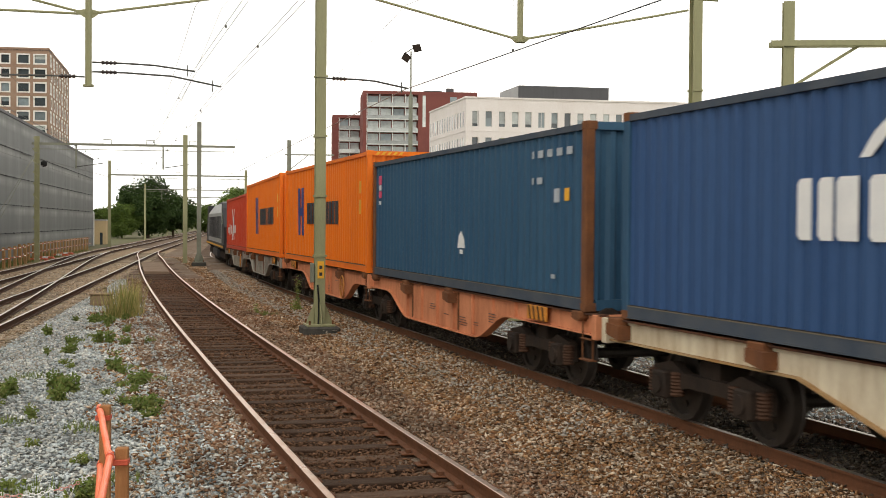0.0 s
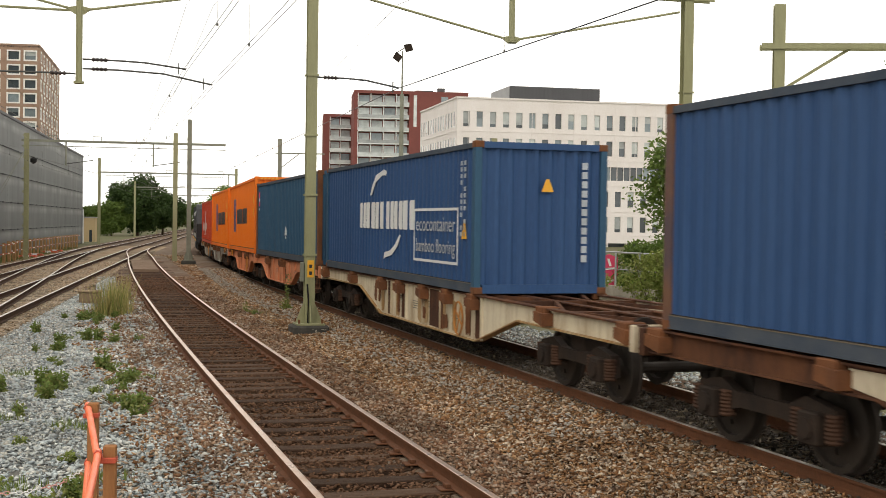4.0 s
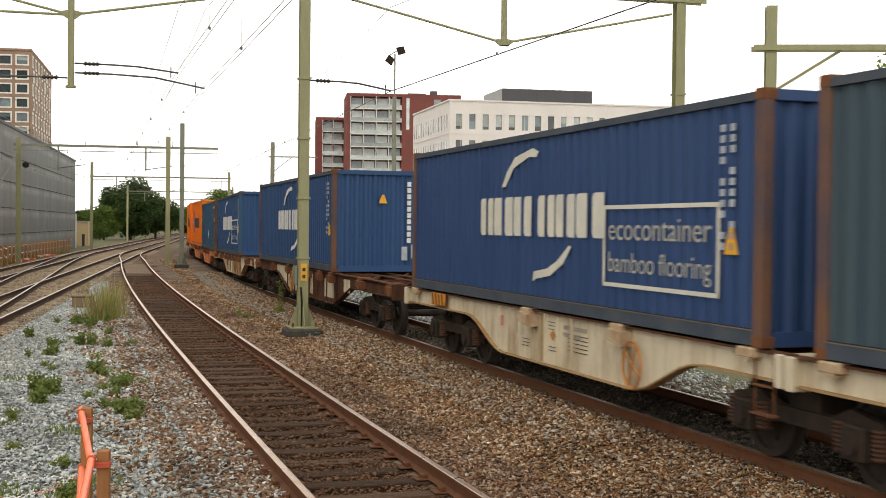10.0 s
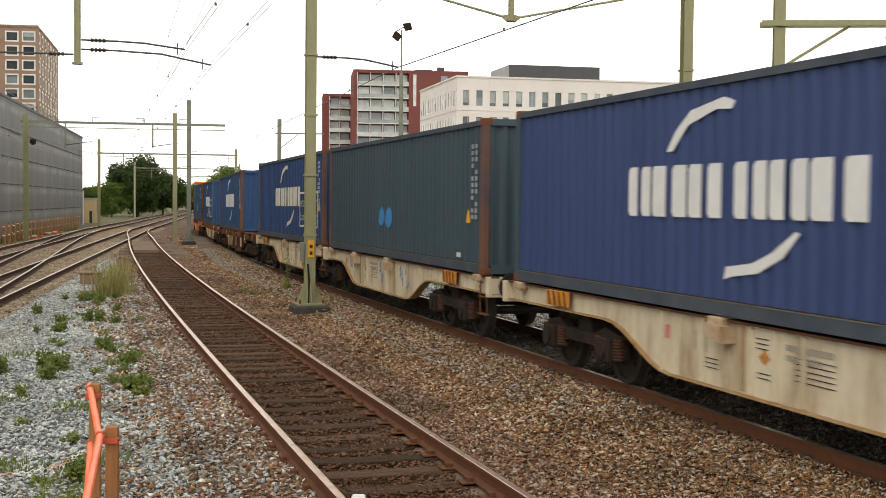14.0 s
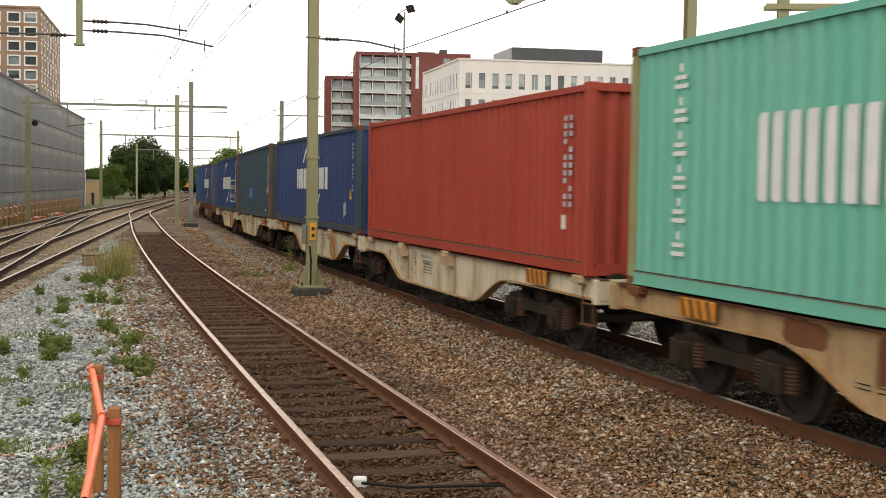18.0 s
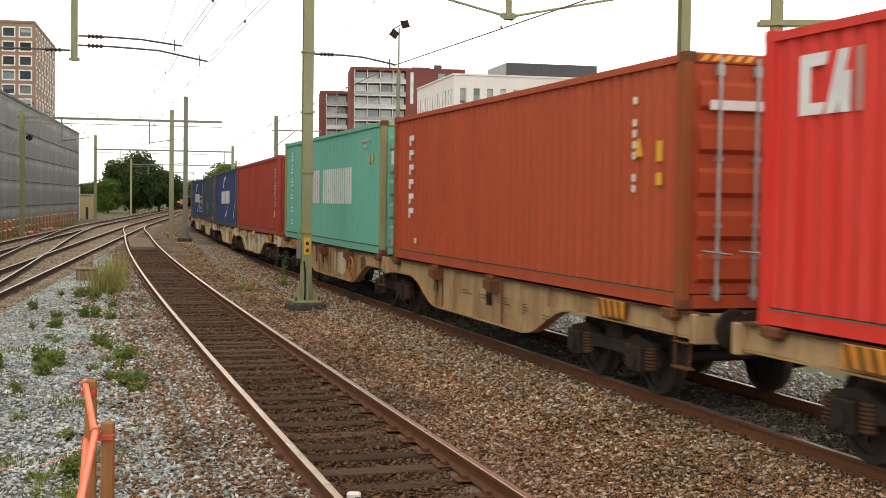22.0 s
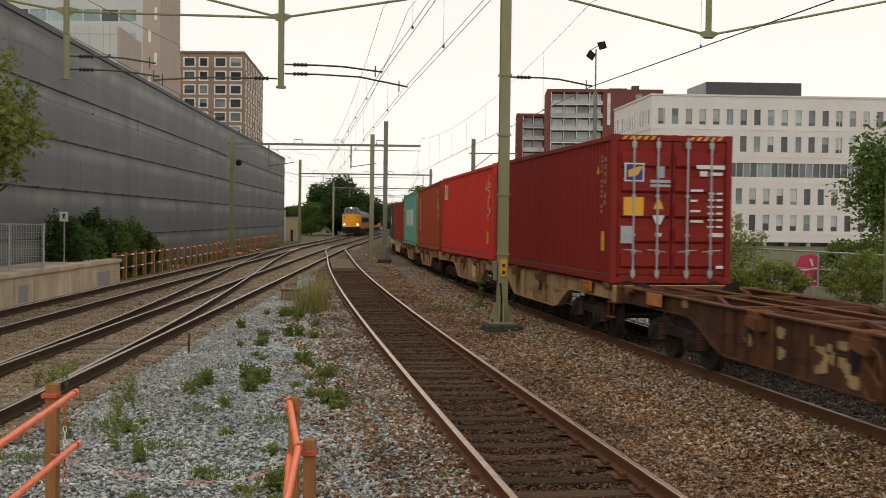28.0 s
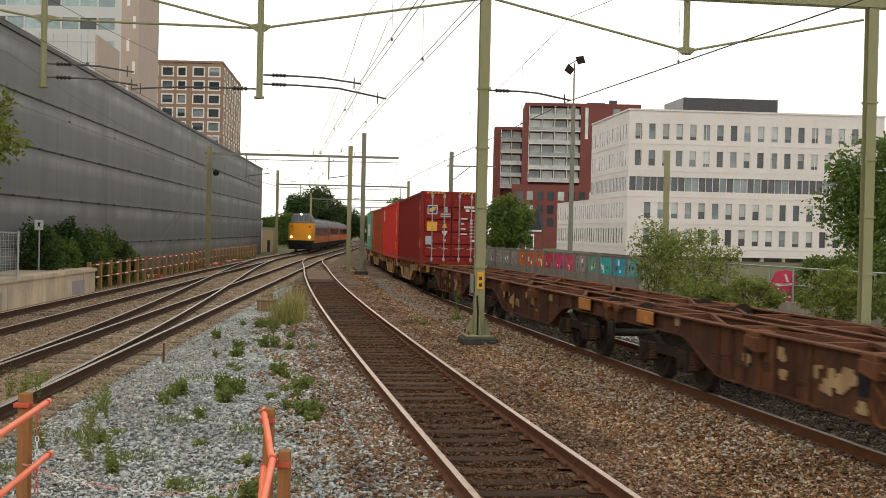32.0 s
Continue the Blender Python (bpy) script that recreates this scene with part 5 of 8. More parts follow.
# ---- locomotive ----
def locomotive():
    e = thing("diesel_locomotive", "silver and black diesel locomotive with a yellow sill stripe", "locomotive")
    sil, dark = mat("silver_grey_loco_paint", (0.40, 0.41, 0.40), 0.5, 0.1, 0.8, 0.2), mat("black_loco_paint", (0.025, 0.025, 0.028), 0.6, 0, 1.0, 0.3)
    part("underframe", MB().bevel_box(-1.33, -10.4, 1.05, 1.33, 10.4, 1.35, 0.02), dark, e)
    part("sill_stripe", MB().box(-1.345, -10.3, 1.12, 1.345, 10.3, 1.22), M["decal_yellow"], e, "yellow sill stripe")
    part("body", MB().prism([(-1.3, 1.35), (1.3, 1.35), (1.3, 3.1), (0.85, 3.72), (-0.85, 3.72), (-1.3, 3.1)], -8.1, 8.1, "y"), sil, e)
    for k in range(9):
        part("body_panel_dark", MB().box(-1.325, -7.2 + 1.6 * k, 1.6, -1.3, -6.2 + 1.6 * k, 2.9), dark, e)
    for sy in (-1, 1):
        part("cab", MB().prism([(sy * 8.1, 1.35), (sy * 10.3, 1.35), (sy * 10.35, 2.3), (sy * 9.7, 3.35), (sy * 9.3, 3.62), (sy * 8.1, 3.68)], -1.3, 1.3), dark, e)
        for sx in (-1, 1):
            part("cab_window", MB().box(min(sx * 1.3, sx * 1.315), min(sy * 8.5, sy * 9.4), 2.4, max(sx * 1.3, sx * 1.315), max(sy * 8.5, sy * 9.4), 3.1), M["pane"], e)
            part("buffer", MB().lathe([(0.12, 0), (0.12, 0.35), (0.24, 0.36), (0.24, 0.42)] if sy > 0 else [(0.24, -0.42), (0.24, -0.36), (0.12, -0.35), (0.12, 0)], (sx * 0.875, sy * 10.4, 1.02), "y", 12), M["grime"], e)
        b = new("bogie")
        b.parent = e
        b.matrix_basis = Matrix.Translation((0, sy * 6.6, 0))
        for sx in (-1, 1):
            part("side_frame", MB().bevel_box(min(sx * 0.95, sx * 1.15), -2.4, 0.45, max(sx * 0.95, sx * 1.15), 2.4, 0.85, 0.05), M["grime"], b)
        for y in (-1.8, 0, 1.8):
            w = MB()
            for sx in (-1, 1):
                w.lathe([(0.1, -0.07), (0.53, -0.06), (0.53, 0.06), (0.1, 0.07)], (sx * 0.7535, 0, 0), "x", 18)
                w.cbox((sx * 0.84, 0.3, 0.0), (0.05, 0.08, 0.08))
            w.tube((-1.1, 0, 0), (1.1, 0, 0), 0.08, n=8)
            WHEELS.append((part("wheelset", w, M["wheel"], b, m=Matrix.Translation((0, y, 0.53))), y))
    part("fuel_tank", MB().bevel_box(-1.25, -2.8, 0.32, 1.25, 2.8, 1.05, 0.15), dark, e)
    part("roof_grille", MB().bevel_box(-0.7, -5.5, 3.7, 0.7, 5.5, 3.86, 0.05), dark, e)
    return e


loco = locomotive()
LOCO_MID = NOSE[1] + 0.9 + 10.9
ride(loco, LOCO_MID + 6.6, LOCO_MID - 6.6)


# ---- passenger train ----
P_YEL = mat("glossy_yellow_train_paint", (0.90, 0.37, 0.015), 0.35, 0, 1.0, 0.1, (0.80, 0.31, 0.015), 0.02)
P_BLUE = mat("blue_grey_train_paint", (0.075, 0.085, 0.13), 0.4, 0, 1.0, 0.15)
P_ORANGE = mat("orange_train_band", (0.62, 0.17, 0.03), 0.45, 0, 1.0, 0.15)
P_ROOF = mat("grey_train_roof", (0.20, 0.20, 0.20), 0.7, 0, 1.0, 0.2)
P_DARK = mat("black_train_skirt", (0.018, 0.018, 0.02), 0.7, 0, 1.0, 0.2)
P_LAMP = glow_mat("train_headlamp", (1.0, 0.86, 0.55), 6.0)
P_RED = mat("dark_red_coach_paint", (0.26, 0.035, 0.03), 0.5, 0, 1.0, 0.2)
COACHES = []


def coach(label, lead=False):
    """A passenger coach, 26 m; the leading one has a high cab over a gangway nose. Front is -y."""
    e = thing("passenger_coach", label, "train coach", group="coaches of the passenger train")
    y0 = -13 if not lead else -11.0
    part("lower_body", MB().prism([(-1.4, 0.95), (1.4, 0.95), (1.42, 1.75), (-1.42, 1.75)], y0, 13, "y"), P_ORANGE, e)
    part("window_band", MB().prism([(-1.42, 1.75), (1.42, 1.75), (1.38, 2.85), (-1.38, 2.85)], y0, 13, "y"), P_BLUE if lead else P_RED, e)
    part("roof", MB().prism([(-1.38, 2.85), (1.38, 2.85), (1.15, 3.35), (0.7, 3.62), (-0.7, 3.62), (-1.15, 3.35)], y0, 13, "y"), P_ROOF, e)
    for sx in (-1, 1):
        for k in range(11):
            y = y0 + 2.0 + k * 1.95
            part("window", MB().box(min(sx * 1.39, sx * 1.425), y, 1.95, max(sx * 1.39, sx * 1.425), y + 1.5, 2.65), M["pane"], e)
    part("skirt", MB().bevel_box(-1.25, y0 + 0.3, 0.35, 1.25, 12.7, 0.95, 0.05), P_DARK, e)
    for k in range(5):
        part("roof_vent", MB().bevel_box(-0.5, y0 + 3 + 4 * k, 3.6, 0.5, y0 + 4.2 + 4 * k, 3.8, 0.04), P_ROOF, e)
    for y in (-9.5, 9.5):
        bogie(e, y, M["grime"])
    if lead:
        plan = [(-1.41, -10.99), (-1.40, -11.9), (-1.32, -12.5), (-1.12, -12.9), (-0.72, -13.1), (0.72, -13.1), (1.12, -12.9), (1.32, -12.5), (1.40, -11.9), (1.41, -10.99)]
        part("nose", MB().prism(plan, 1.26, 3.12, "z"), P_YEL, e, "yellow train nose with rounded corners")
        part("nose_cap", MB().prism([(x * 0.93, y + 0.12) for x, y in plan], 3.12, 3.30, "z"), P_ROOF, e)
        part("cab", MB().prism([(-1.18, 3.30), (1.18, 3.30), (1.0, 3.85), (0.72, 4.2), (-0.72, 4.2), (-1.0, 3.85)], -12.25, -8.2, "y").prism([(-8.2, 3.30), (-8.2, 4.1), (-6.8, 3.5), (-6.8, 3.30)], -0.9, 0.9), P_ROOF, e, "raised grey driver's cab")
        part("cab_front", MB().prism([(-12.86, 3.30), (-12.3, 4.08), (-12.2, 4.08), (-12.2, 3.30)], -0.92, 0.92), P_ROOF, e)
        for x0, x1 in ((-0.86, -0.32), (-0.27, 0.27), (0.32, 0.86)):
            part("cab_window", MB().prism([(-12.83, 3.36), (-12.36, 4.02), (-12.34, 4.0), (-12.80, 3.34)], x0, x1), M["pane"], e)
        part("gangway_door", MB().bevel_box(-0.5, -13.125, 1.3, 0.5, -13.08, 3.08, 0.02), P_YEL, e)
        for sx in (-1, 1):
            part("headlamp", MB().lathe([(0.02, -0.03), (0.12, 0.0), (0.12, 0.06)], (sx * 0.98, -13.06, 1.62), "y", 14), P_LAMP, e, "lit headlamp")
            part("marker_lamp", MB().lathe([(0.02, -0.02), (0.09, 0.0), (0.09, 0.05)], (sx * 0.98, -13.04, 2.75), "y", 12), P_DARK, e, "dark unlit marker lamp")
        part("front_skirt", MB().prism([(x * 0.97, y - 0.02) for x, y in plan], 0.30, 1.255, "z"), P_DARK, e)
        part("coupler", MB().bevel_box(-0.25, -13.6, 0.75, 0.25, -13.0, 1.1, 0.04), P_DARK, e)
        part("top_lamp", MB().lathe([(0.02, -0.02), (0.1, 0.0), (0.1, 0.05)], (0, -12.40, 4.10), "y", 12), P_LAMP, e, "lit top lamp")
    return e


COACH_WHEELS = len(WHEELS)
for k in range(3):
    COACHES.append(coach("yellow-nosed leading coach with blue window band and lit lamps" if k == 0 else "dark red and orange coach behind the yellow-nosed one", k == 0))


# ---- site frame: a is metres to the right, d metres ahead, along a line 6.88 degrees left of north ----
def site(a, d):
    return a * 0.9928 - d * 0.1198, a * 0.1198 + d * 0.9928


def site3(a, d, z):
    return (*site(a, d), z)


# ---- masts, gantries and overhead line ----
def h_beam(mb, x, y, z0, z1, w=0.30, d=0.28, t=0.025, ang=0.0):
    """An upright rolled H section."""
    m = Matrix.Translation((x, y, 0)) @ Matrix.Rotation(ang, 4, "Z")
    a, b, c = w / 2, d / 2, t / 2
    outline = [(-a, -b), (a, -b), (a, t - b), (c, t - b), (c, b - t), (a, b - t), (a, b), (-a, b), (-a, b - t), (-c, b - t), (-c, t - b), (-a, t - b)]
    mb.prism([tuple(m @ Vector((p, q, 0)))[:2] for p, q in outline], z0, z1, "z")


def mast(x, y, top, label, material, ang=0.2, w=0.30, base=True, sign=False):
    e = thing("catenary_mast", label, "railway mast", Matrix.Translation((x, y, 0)) @ Matrix.Rotation(ang, 4, "Z"), "overhead line masts")
    mb = MB()
    h_beam(mb, 0, 0, -0.2, top, w, w * 0.95)
    part("column", mb, material, e)
    if base:
        part("footing", MB().bevel_box(-0.42, -0.42, -0.45, 0.42, 0.42, -0.02, 0.04), M["concrete_dark"], e, "dark cast footing")
        part("base_plate", MB().bevel_box(-0.33, -0.33, -0.02, 0.33, 0.33, 0.03, 0.01), material, e)
        for k in range(4):
            a = math.pi / 2 * k
            fin = MB().prism([(w / 2, 0.03), (0.32, 0.03), (w / 2 + 0.02, 0.5), (w / 2, 0.5)], -0.012, 0.012, "y")
            part("gusset", fin, material, e, m=Matrix.Rotation(a, 4, "Z"))
            part("bolt", MB().tube((0.27, 0.27, 0.03), (0.27, 0.27, 0.12), 0.025, n=6), M["rust"], e, m=Matrix.Rotation(a, 4, "Z"))
        for z in (1.6, 3.0, 4.4, 5.8):
            if z < top - 1:
                part("band_clamp", MB().box(-w / 2 - 0.03, -w / 2 - 0.02, z, w / 2 + 0.03, -w / 2 + 0.005, z + 0.05).box(-w / 2 - 0.03, w / 2 - 0.03, z, w / 2 + 0.03, w / 2, z + 0.05), material, e)
    if sign:
        part("yellow_plate", MB().box(-0.07, -w / 2 - 0.025, 1.10, 0.08, -w / 2 - 0.005, 1.50), M["decal_yellow"], e, "yellow plate with dark bars")
        part("dark_bar", MB().box(-0.03, -w / 2 - 0.032, 1.16, 0.04, -w / 2 - 0.026, 1.24), M["decal_black"], e)
        part("dark_bar", MB().box(-0.03, -w / 2 - 0.032, 1.32, 0.04, -w / 2 - 0.026, 1.40), M["decal_black"], e)
        part("switch_box", MB().bevel_box(-w / 2 - 0.10, -0.08, 1.0, -w / 2 - 0.01, 0.08, 1.45, 0.012), M["mast_grey"], e, "small grey switch box")
        part("conduit", MB().path([(-w / 2 + 0.05, -w / 2 - 0.02, 0.95), (-0.04, -w / 2 - 0.03, 0.6), (-0.05, -w / 2 - 0.03, 0.0)], 0.02), M["black"], e)
    return e


def insulator(mb, p, q, n=4, r=0.055):
    p, q = Vector(p), Vector(q)
    d = (q - p) / (n * 2)
    for k in range(n):
        mb.tube(p + d * 2 * k, p + d * (2 * k + 0.6), r * 0.4, r, n=8)
        mb.tube(p + d * (2 * k + 0.6), p + d * (2 * k + 2), r, r * 0.4, n=8)


GDIR = Vector((0.9635, 0.2677, 0))
GPOS = Vector((-2.9, 31.6, 0))


def gp(u, z, off=0.0):
    p = GPOS + GDIR * u
    return (p.x - GDIR.y * off, p.y + GDIR.x * off, z)


mast(-2.9, 31.6, 8.3, "olive-green steel gantry mast on a dark footing with a yellow plate", M["mast"], 0.27, 0.235, sign=True)
mast(gp(9.62, 0)[0], gp(9.62, 0)[1], 8.2, "olive-green gantry mast beyond the goods track", M["mast"], 0.27, 0.25)
mast(gp(-17.5, 0)[0], gp(-17.5, 0)[1], 7.95, "olive-green gantry mast beside the platform", M["mast"], 0.27, 0.30)
m3 = mast(8.65, 33.9, 8.05, "olive-green mast with a braced cross arm", M["mast"], -0.1, 0.27)
part("cross_arm", MB().box(-0.45, -0.2, 6.92, 3.3, -0.16, 7.06).box(-0.45, 0.16, 6.92, 3.3, 0.2, 7.06), M["mast"], m3)
part("arm_brace", MB().tube((0.16, 0, 5.95), (1.75, 0, 6.95), 0.05, n=4), M["mast"], m3)

gantry = thing("gantry_beam", "olive-green trussed gantry beam across the tracks", "overhead gantry")
bm_ = MB()
for off in (-0.14, 0.14):
    a, b = Vector(gp(-17.6, 8.14, off)), Vector(gp(10.3, 8.14, off))
    bm_.box(0, -0.02, 0, (b - a).length, 0.02, 0.20, Matrix.Translation(a) @ Matrix.Rotation(math.atan2(b.y - a.y, b.x - a.x), 4, "Z"))
part("beam", bm_, M["mast"], gantry)
for k in range(34):
    part("lacing", MB().tube(gp(-17 + 0.8 * k, 8.16, -0.13), gp(-16.6 + 0.8 * k, 8.16, 0.13), 0.02, n=4), M["mast"], gantry)
DROPS = ((-5.25, 5.42, 7.02), (-10.1, 5.5, 7.02), (4.92, 6.86, 6.90))
for u, zb, zj in DROPS:
    part("drop_post", MB().tube(gp(u, zb), gp(u, 8.2), 0.075, n=8).tube(gp(u, zb - 0.02), gp(u, zb + 0.03), 0.12, n=8), M["mast"], gantry)
    part("joint_plate", MB().prism([(-0.28, 0.06), (0, 0.12), (0.28, 0.06), (0.1, -0.08), (-0.1, -0.08)], -0.02, 0.02, "y"), M["mast"], gantry, m=Matrix.Translation(gp(u, zj)) @ Matrix.Rotation(0.271, 4, "Z"))
for (u0, z0), (u1, z1) in (((-0.15, 7.92), (-5.25, 7.02)), ((-5.25, 7.02), (-8.6, 7.75)), ((-5.25, 7.02), (-10.1, 7.02)), ((-10.1, 7.02), (-14.5, 7.75)), ((0.15, 7.95), (4.92, 6.90)), ((4.92, 6.90), (9.4, 7.85))):
    part("tie_rod", MB().tube(gp(u0, z0), gp(u1, z1), 0.028, n=6), M["mast"], gantry)


def arm(u, z, length, dz, name="register_arm"):
    s = 1 if length > 0 else -1
    e = thing(name, "slim registration arm with a brown insulator", "catenary arm", group="registration arms")
    part("rod", MB().path([gp(u + s * 0.08, z), gp(u + s * 0.85, z), gp(u + length * 0.62, z - dz * 0.15), gp(u + length, z - dz)], 0.022), M["wire"], e)
    im = MB()
    insulator(im, gp(u + s * 0.28, z), gp(u + s * 0.62, z))
    part("insulator", im, M["insulator"], e, "ribbed brown insulator")
    part("clamp", MB().path([gp(u + length * 0.93, z - dz - 0.12), gp(u + length * 0.93, z - dz + 0.14)], 0.014), M["wire"], e)


arm(-5.25, 5.95, 2.35, 0.12)
arm(-5.25, 5.74, 2.95, 0.24)
arm(-5.25, 5.62, -2.9, 0.10)
arm(-10.1, 6.02, 2.0, 0.12)
arm(-10.1, 5.72, 2.1, 0.12)
arm(0.0, 5.79, 2.10, 0.17)


def wire_run(name, label, pts, r=0.008, kind_="overhead wire"):
    return tagged(part(name, MB().path(pts, r, 4), M["wire"]), label, kind_, "overhead wires")


def catenary(fn, off, label, r=0.009, zc=5.38, zm=6.55, first=None, twin=False):
    """Straight spans of contact wire from support to support, a sagging carrier wire and droppers. first: the contact wire's places behind the camera and at the near gantry."""
    stops = [-25, 31, 85, 140, 200, 262, 330]
    at = [Vector((fn(y) + off + (0.2 if k % 2 else -0.2), y, zc)) for k, y in enumerate(stops)]
    if first:
        at[:2] = [Vector(first[0]), Vector(first[1])]
    e = thing("catenary_line", label, "overhead line", group="overhead wires")
    for dx in (-0.05, 0.05) if twin else (0,):
        part("contact_wire", MB().path([tuple(p + Vector((dx, 0, 0))) for p in at], r, 4), M["wire"], e)
    top = []
    for p, q in zip(at, at[1:]):
        for k in range(16):
            f = k / 16
            c = p.lerp(q, f)
            top.append((c.x, c.y, zm - 0.75 * 4 * f * (1 - f)))
    part("carrier_wire", MB().path(top, 0.006, 4), M["wire"], e)
    for p, q in zip(at[:3], at[1:4]):
        for k in range(1, 8):
            f = k / 8
            c = p.lerp(q, f)
            part("dropper", MB().path([(c.x, c.y, c.z), (c.x, c.y, zm - 0.75 * 4 * f * (1 - f))], 0.003, 4).cbox((c.x, c.y, c.z + 0.02), (0.035, 0.07, 0.05)), M["wire"], e)


catenary(x_a, 0.0, "contact and carrier wires over the siding", 0.007, 5.42, 7.3, ((9.3, -25, 5.5), (-5.12, 30.98, 5.5)), True)
catenary(x_a, -0.6, "contact and carrier wires beside the siding", 0.007, 5.7, 7.3, ((9.0, -25, 5.83), (-5.7, 30.83, 5.83)), True)
catenary(x_b, 0.1, "contact and carrier wires over the goods track", 0.011, 5.5, 7.6, ((16.6, -25, 5.6), (-0.925, 32.15, 5.6)))
catenary(x_c, 0.0, "contact and carrier wires over the main track", 0.007)
catenary(x_d, 0.0, "contact and carrier wires over the platform track", 0.007)
wire_run("feeder_wire", "slack feeder cable along the grey hall", [site3(-21.0, 34, 8.2), site3(-19.2, 60, 6.5), site3(-17.8, 85, 7.0), site3(-18.5, 150, 7.2)], 0.026)
wire_run("feeder_wire", "slack feeder cable along the grey hall", [site3(-20.0, 34, 6.6), site3(-18.6, 60, 5.2), site3(-17.9, 85, 6.2)], 0.022)


def far_gantry(y, xl, xr, zb, label, posts, right=0.0):
    e = thing("gantry", label, "overhead gantry", group="far gantries")
    sl = 0.17
    def q(x, z):
        return (x, y + (x - xl) * sl, z)
    for x, top in posts:
        mb = MB()
        h_beam(mb, *q(x, 0)[:2], -0.4, top, 0.28, 0.26, 0.03, 0.17)
        part("column", mb, M["mast"], e)
    part("beam", MB().tube(q(xl, zb), q(xr + right, zb), 0.10, n=4).tube(q(xl, zb - 0.32), q(xr, zb - 0.32), 0.03, n=4), M["mast_grey"], e)
    n = int((xr - xl) / 2.6)
    for k in range(n):
        x = xl + 1.6 + 2.6 * k
        part("bracket", MB().path([q(x, zb), q(x, zb + 0.32), q(x + 0.5, zb + 0.32), q(x + 0.5, zb)], 0.025, 4), M["mast_grey"], e)
        if k % 2 == 0:
            part("hanger", MB().tube(q(x + 1.0, zb), q(x + 1.0, zb - 1.5), 0.05, n=5), M["mast_grey"], e)
            part("arm", MB().path([q(x + 1.0, zb - 1.4), q(x + 2.6, zb - 1.15)], 0.025, 4), M["wire"], e)
    return e


far_gantry(83.2, -25.4, -13.2, 7.15, "olive gantry with brackets and hangers", ((-25.1, 7.6), (-16.25, 7.85)))
mast(-14.55, 80.2, 8.35, "slim grey-green mast on a pale footing", M["mast_grey"], 0.17, 0.26)
far_gantry(138, -34.4, -20.4, 7.15, "distant gantry over four tracks", ((-34.2, 8.6), (-20.6, 7.8)))
far_gantry(200, -44.5, -29.0, 7.15, "distant gantry over four tracks", ((-44.3, 8.0), (-29.2, 8.0)))
far_gantry(262, -54, -38.5, 7.15, "distant gantry over four tracks", ((-53.8, 8.0), (-38.7, 8.0)))
lm = thing("stay_wires", "taut stay wires of a lattice mast beside the hall", "stay wires")
for k in (0, 0.35):
    part("stay", MB().path([(-25.1, 83.0, 6.6), (-26.6 - k, 76.2 - k, -0.4)], 0.018, 4), M["mast_grey"], lm)
mb_ = MB()
for z in np.arange(-0.2, 7.2, 0.7):
    mb_.tube((-25.28, 83.05, z), (-24.92, 83.05, z + 0.35), 0.025, n=4).tube((-24.92, 83.05, z + 0.35), (-25.28, 83.05, z + 0.7), 0.025, n=4)
part("lattice", mb_, M["mast"], lm)
part("lamp_head", MB().lathe([(0.05, 0), (0.2, 0.1), (0.2, 0.3), (0.05, 0.4)], (-24.6, 83.0, 5.7), n=10), M["black"], lm)
e_ = mast(*site(0.55, 94), 8.1, "grey-green mast with a half arm behind the goods track", M["mast_grey"], 0.0, 0.26)
part("half_arm", MB().tube((-0.3, 0, 7.1), (3.1, 0, 7.1), 0.06, n=4).tube((0.1, 0, 6.1), (1.3, 0, 7.05), 0.04, n=4), M["mast_grey"], e_)
mast(*site(14.1, 85), 7.9, "olive-green mast standing among bushes", M["mast"], 0.0, 0.36)

fl = thing("floodlight_pole", "tall slim pole with two floodlights beside the fence", "floodlight", Matrix.Translation(site3(9.55, 100, 0)))
part("pole", MB().tube((0, 0, -0.4), (0, 0, 12.0), 0.19, 0.15, n=10).tube((0, 0, 12.0), (0, 0, 15.2), 0.06, 0.05, n=8), M["mast_grey"], fl)
part("cross_bar", MB().path([(-0.55, 0, 15.0), (0, 0, 15.35), (0.5, 0, 15.6)], 0.035), M["mast_grey"], fl)
for x, z, r in ((-0.38, 14.75, 0.5), (0.42, 15.45, -0.4)):
    part("floodlight", MB().prism([(-0.28, -0.22), (0.28, -0.3), (0.32, 0.2), (-0.24, 0.32)], -0.14, 0.14, "y"), M["grime"], fl, "dark floodlight head", m=Matrix.Translation((x, 0, z)) @ Matrix.Rotation(r, 4, "Y"))

# ---- platform, fence, grey hall ----
pl = thing("platform", "low concrete platform end with a stained graffiti face", "platform", kind="structure")
M["platform_concrete"] = mat("weathered_cream_concrete", (0.70, 0.58, 0.42), 0.9, 0, 0.9, 0.4, (0.30, 0.25, 0.20), 0.35, 30.0, stretch=(1, 1, 0.6))
ys_ = np.arange(8, 48.2, 2.0)
for y in ys_:
    x = x_d(y) - 1.75
    x2 = x_d(y + 2) - 1.75
    part("face_panel", MB().prism([(x, y + 0.01), (x2, y + 1.99), (x2 - 0.2, y + 1.99), (x - 0.2, y + 0.01)], -0.40, 0.62, "z"), M["platform_concrete"], pl)
    part("coping", MB().prism([(x + 0.08, y + 0.005), (x2 + 0.08, y + 1.995), (x2 - 0.5, y + 1.995), (x - 0.5, y + 0.005)], 0.624, 0.75, "z"), M["platform_concrete"], pl)
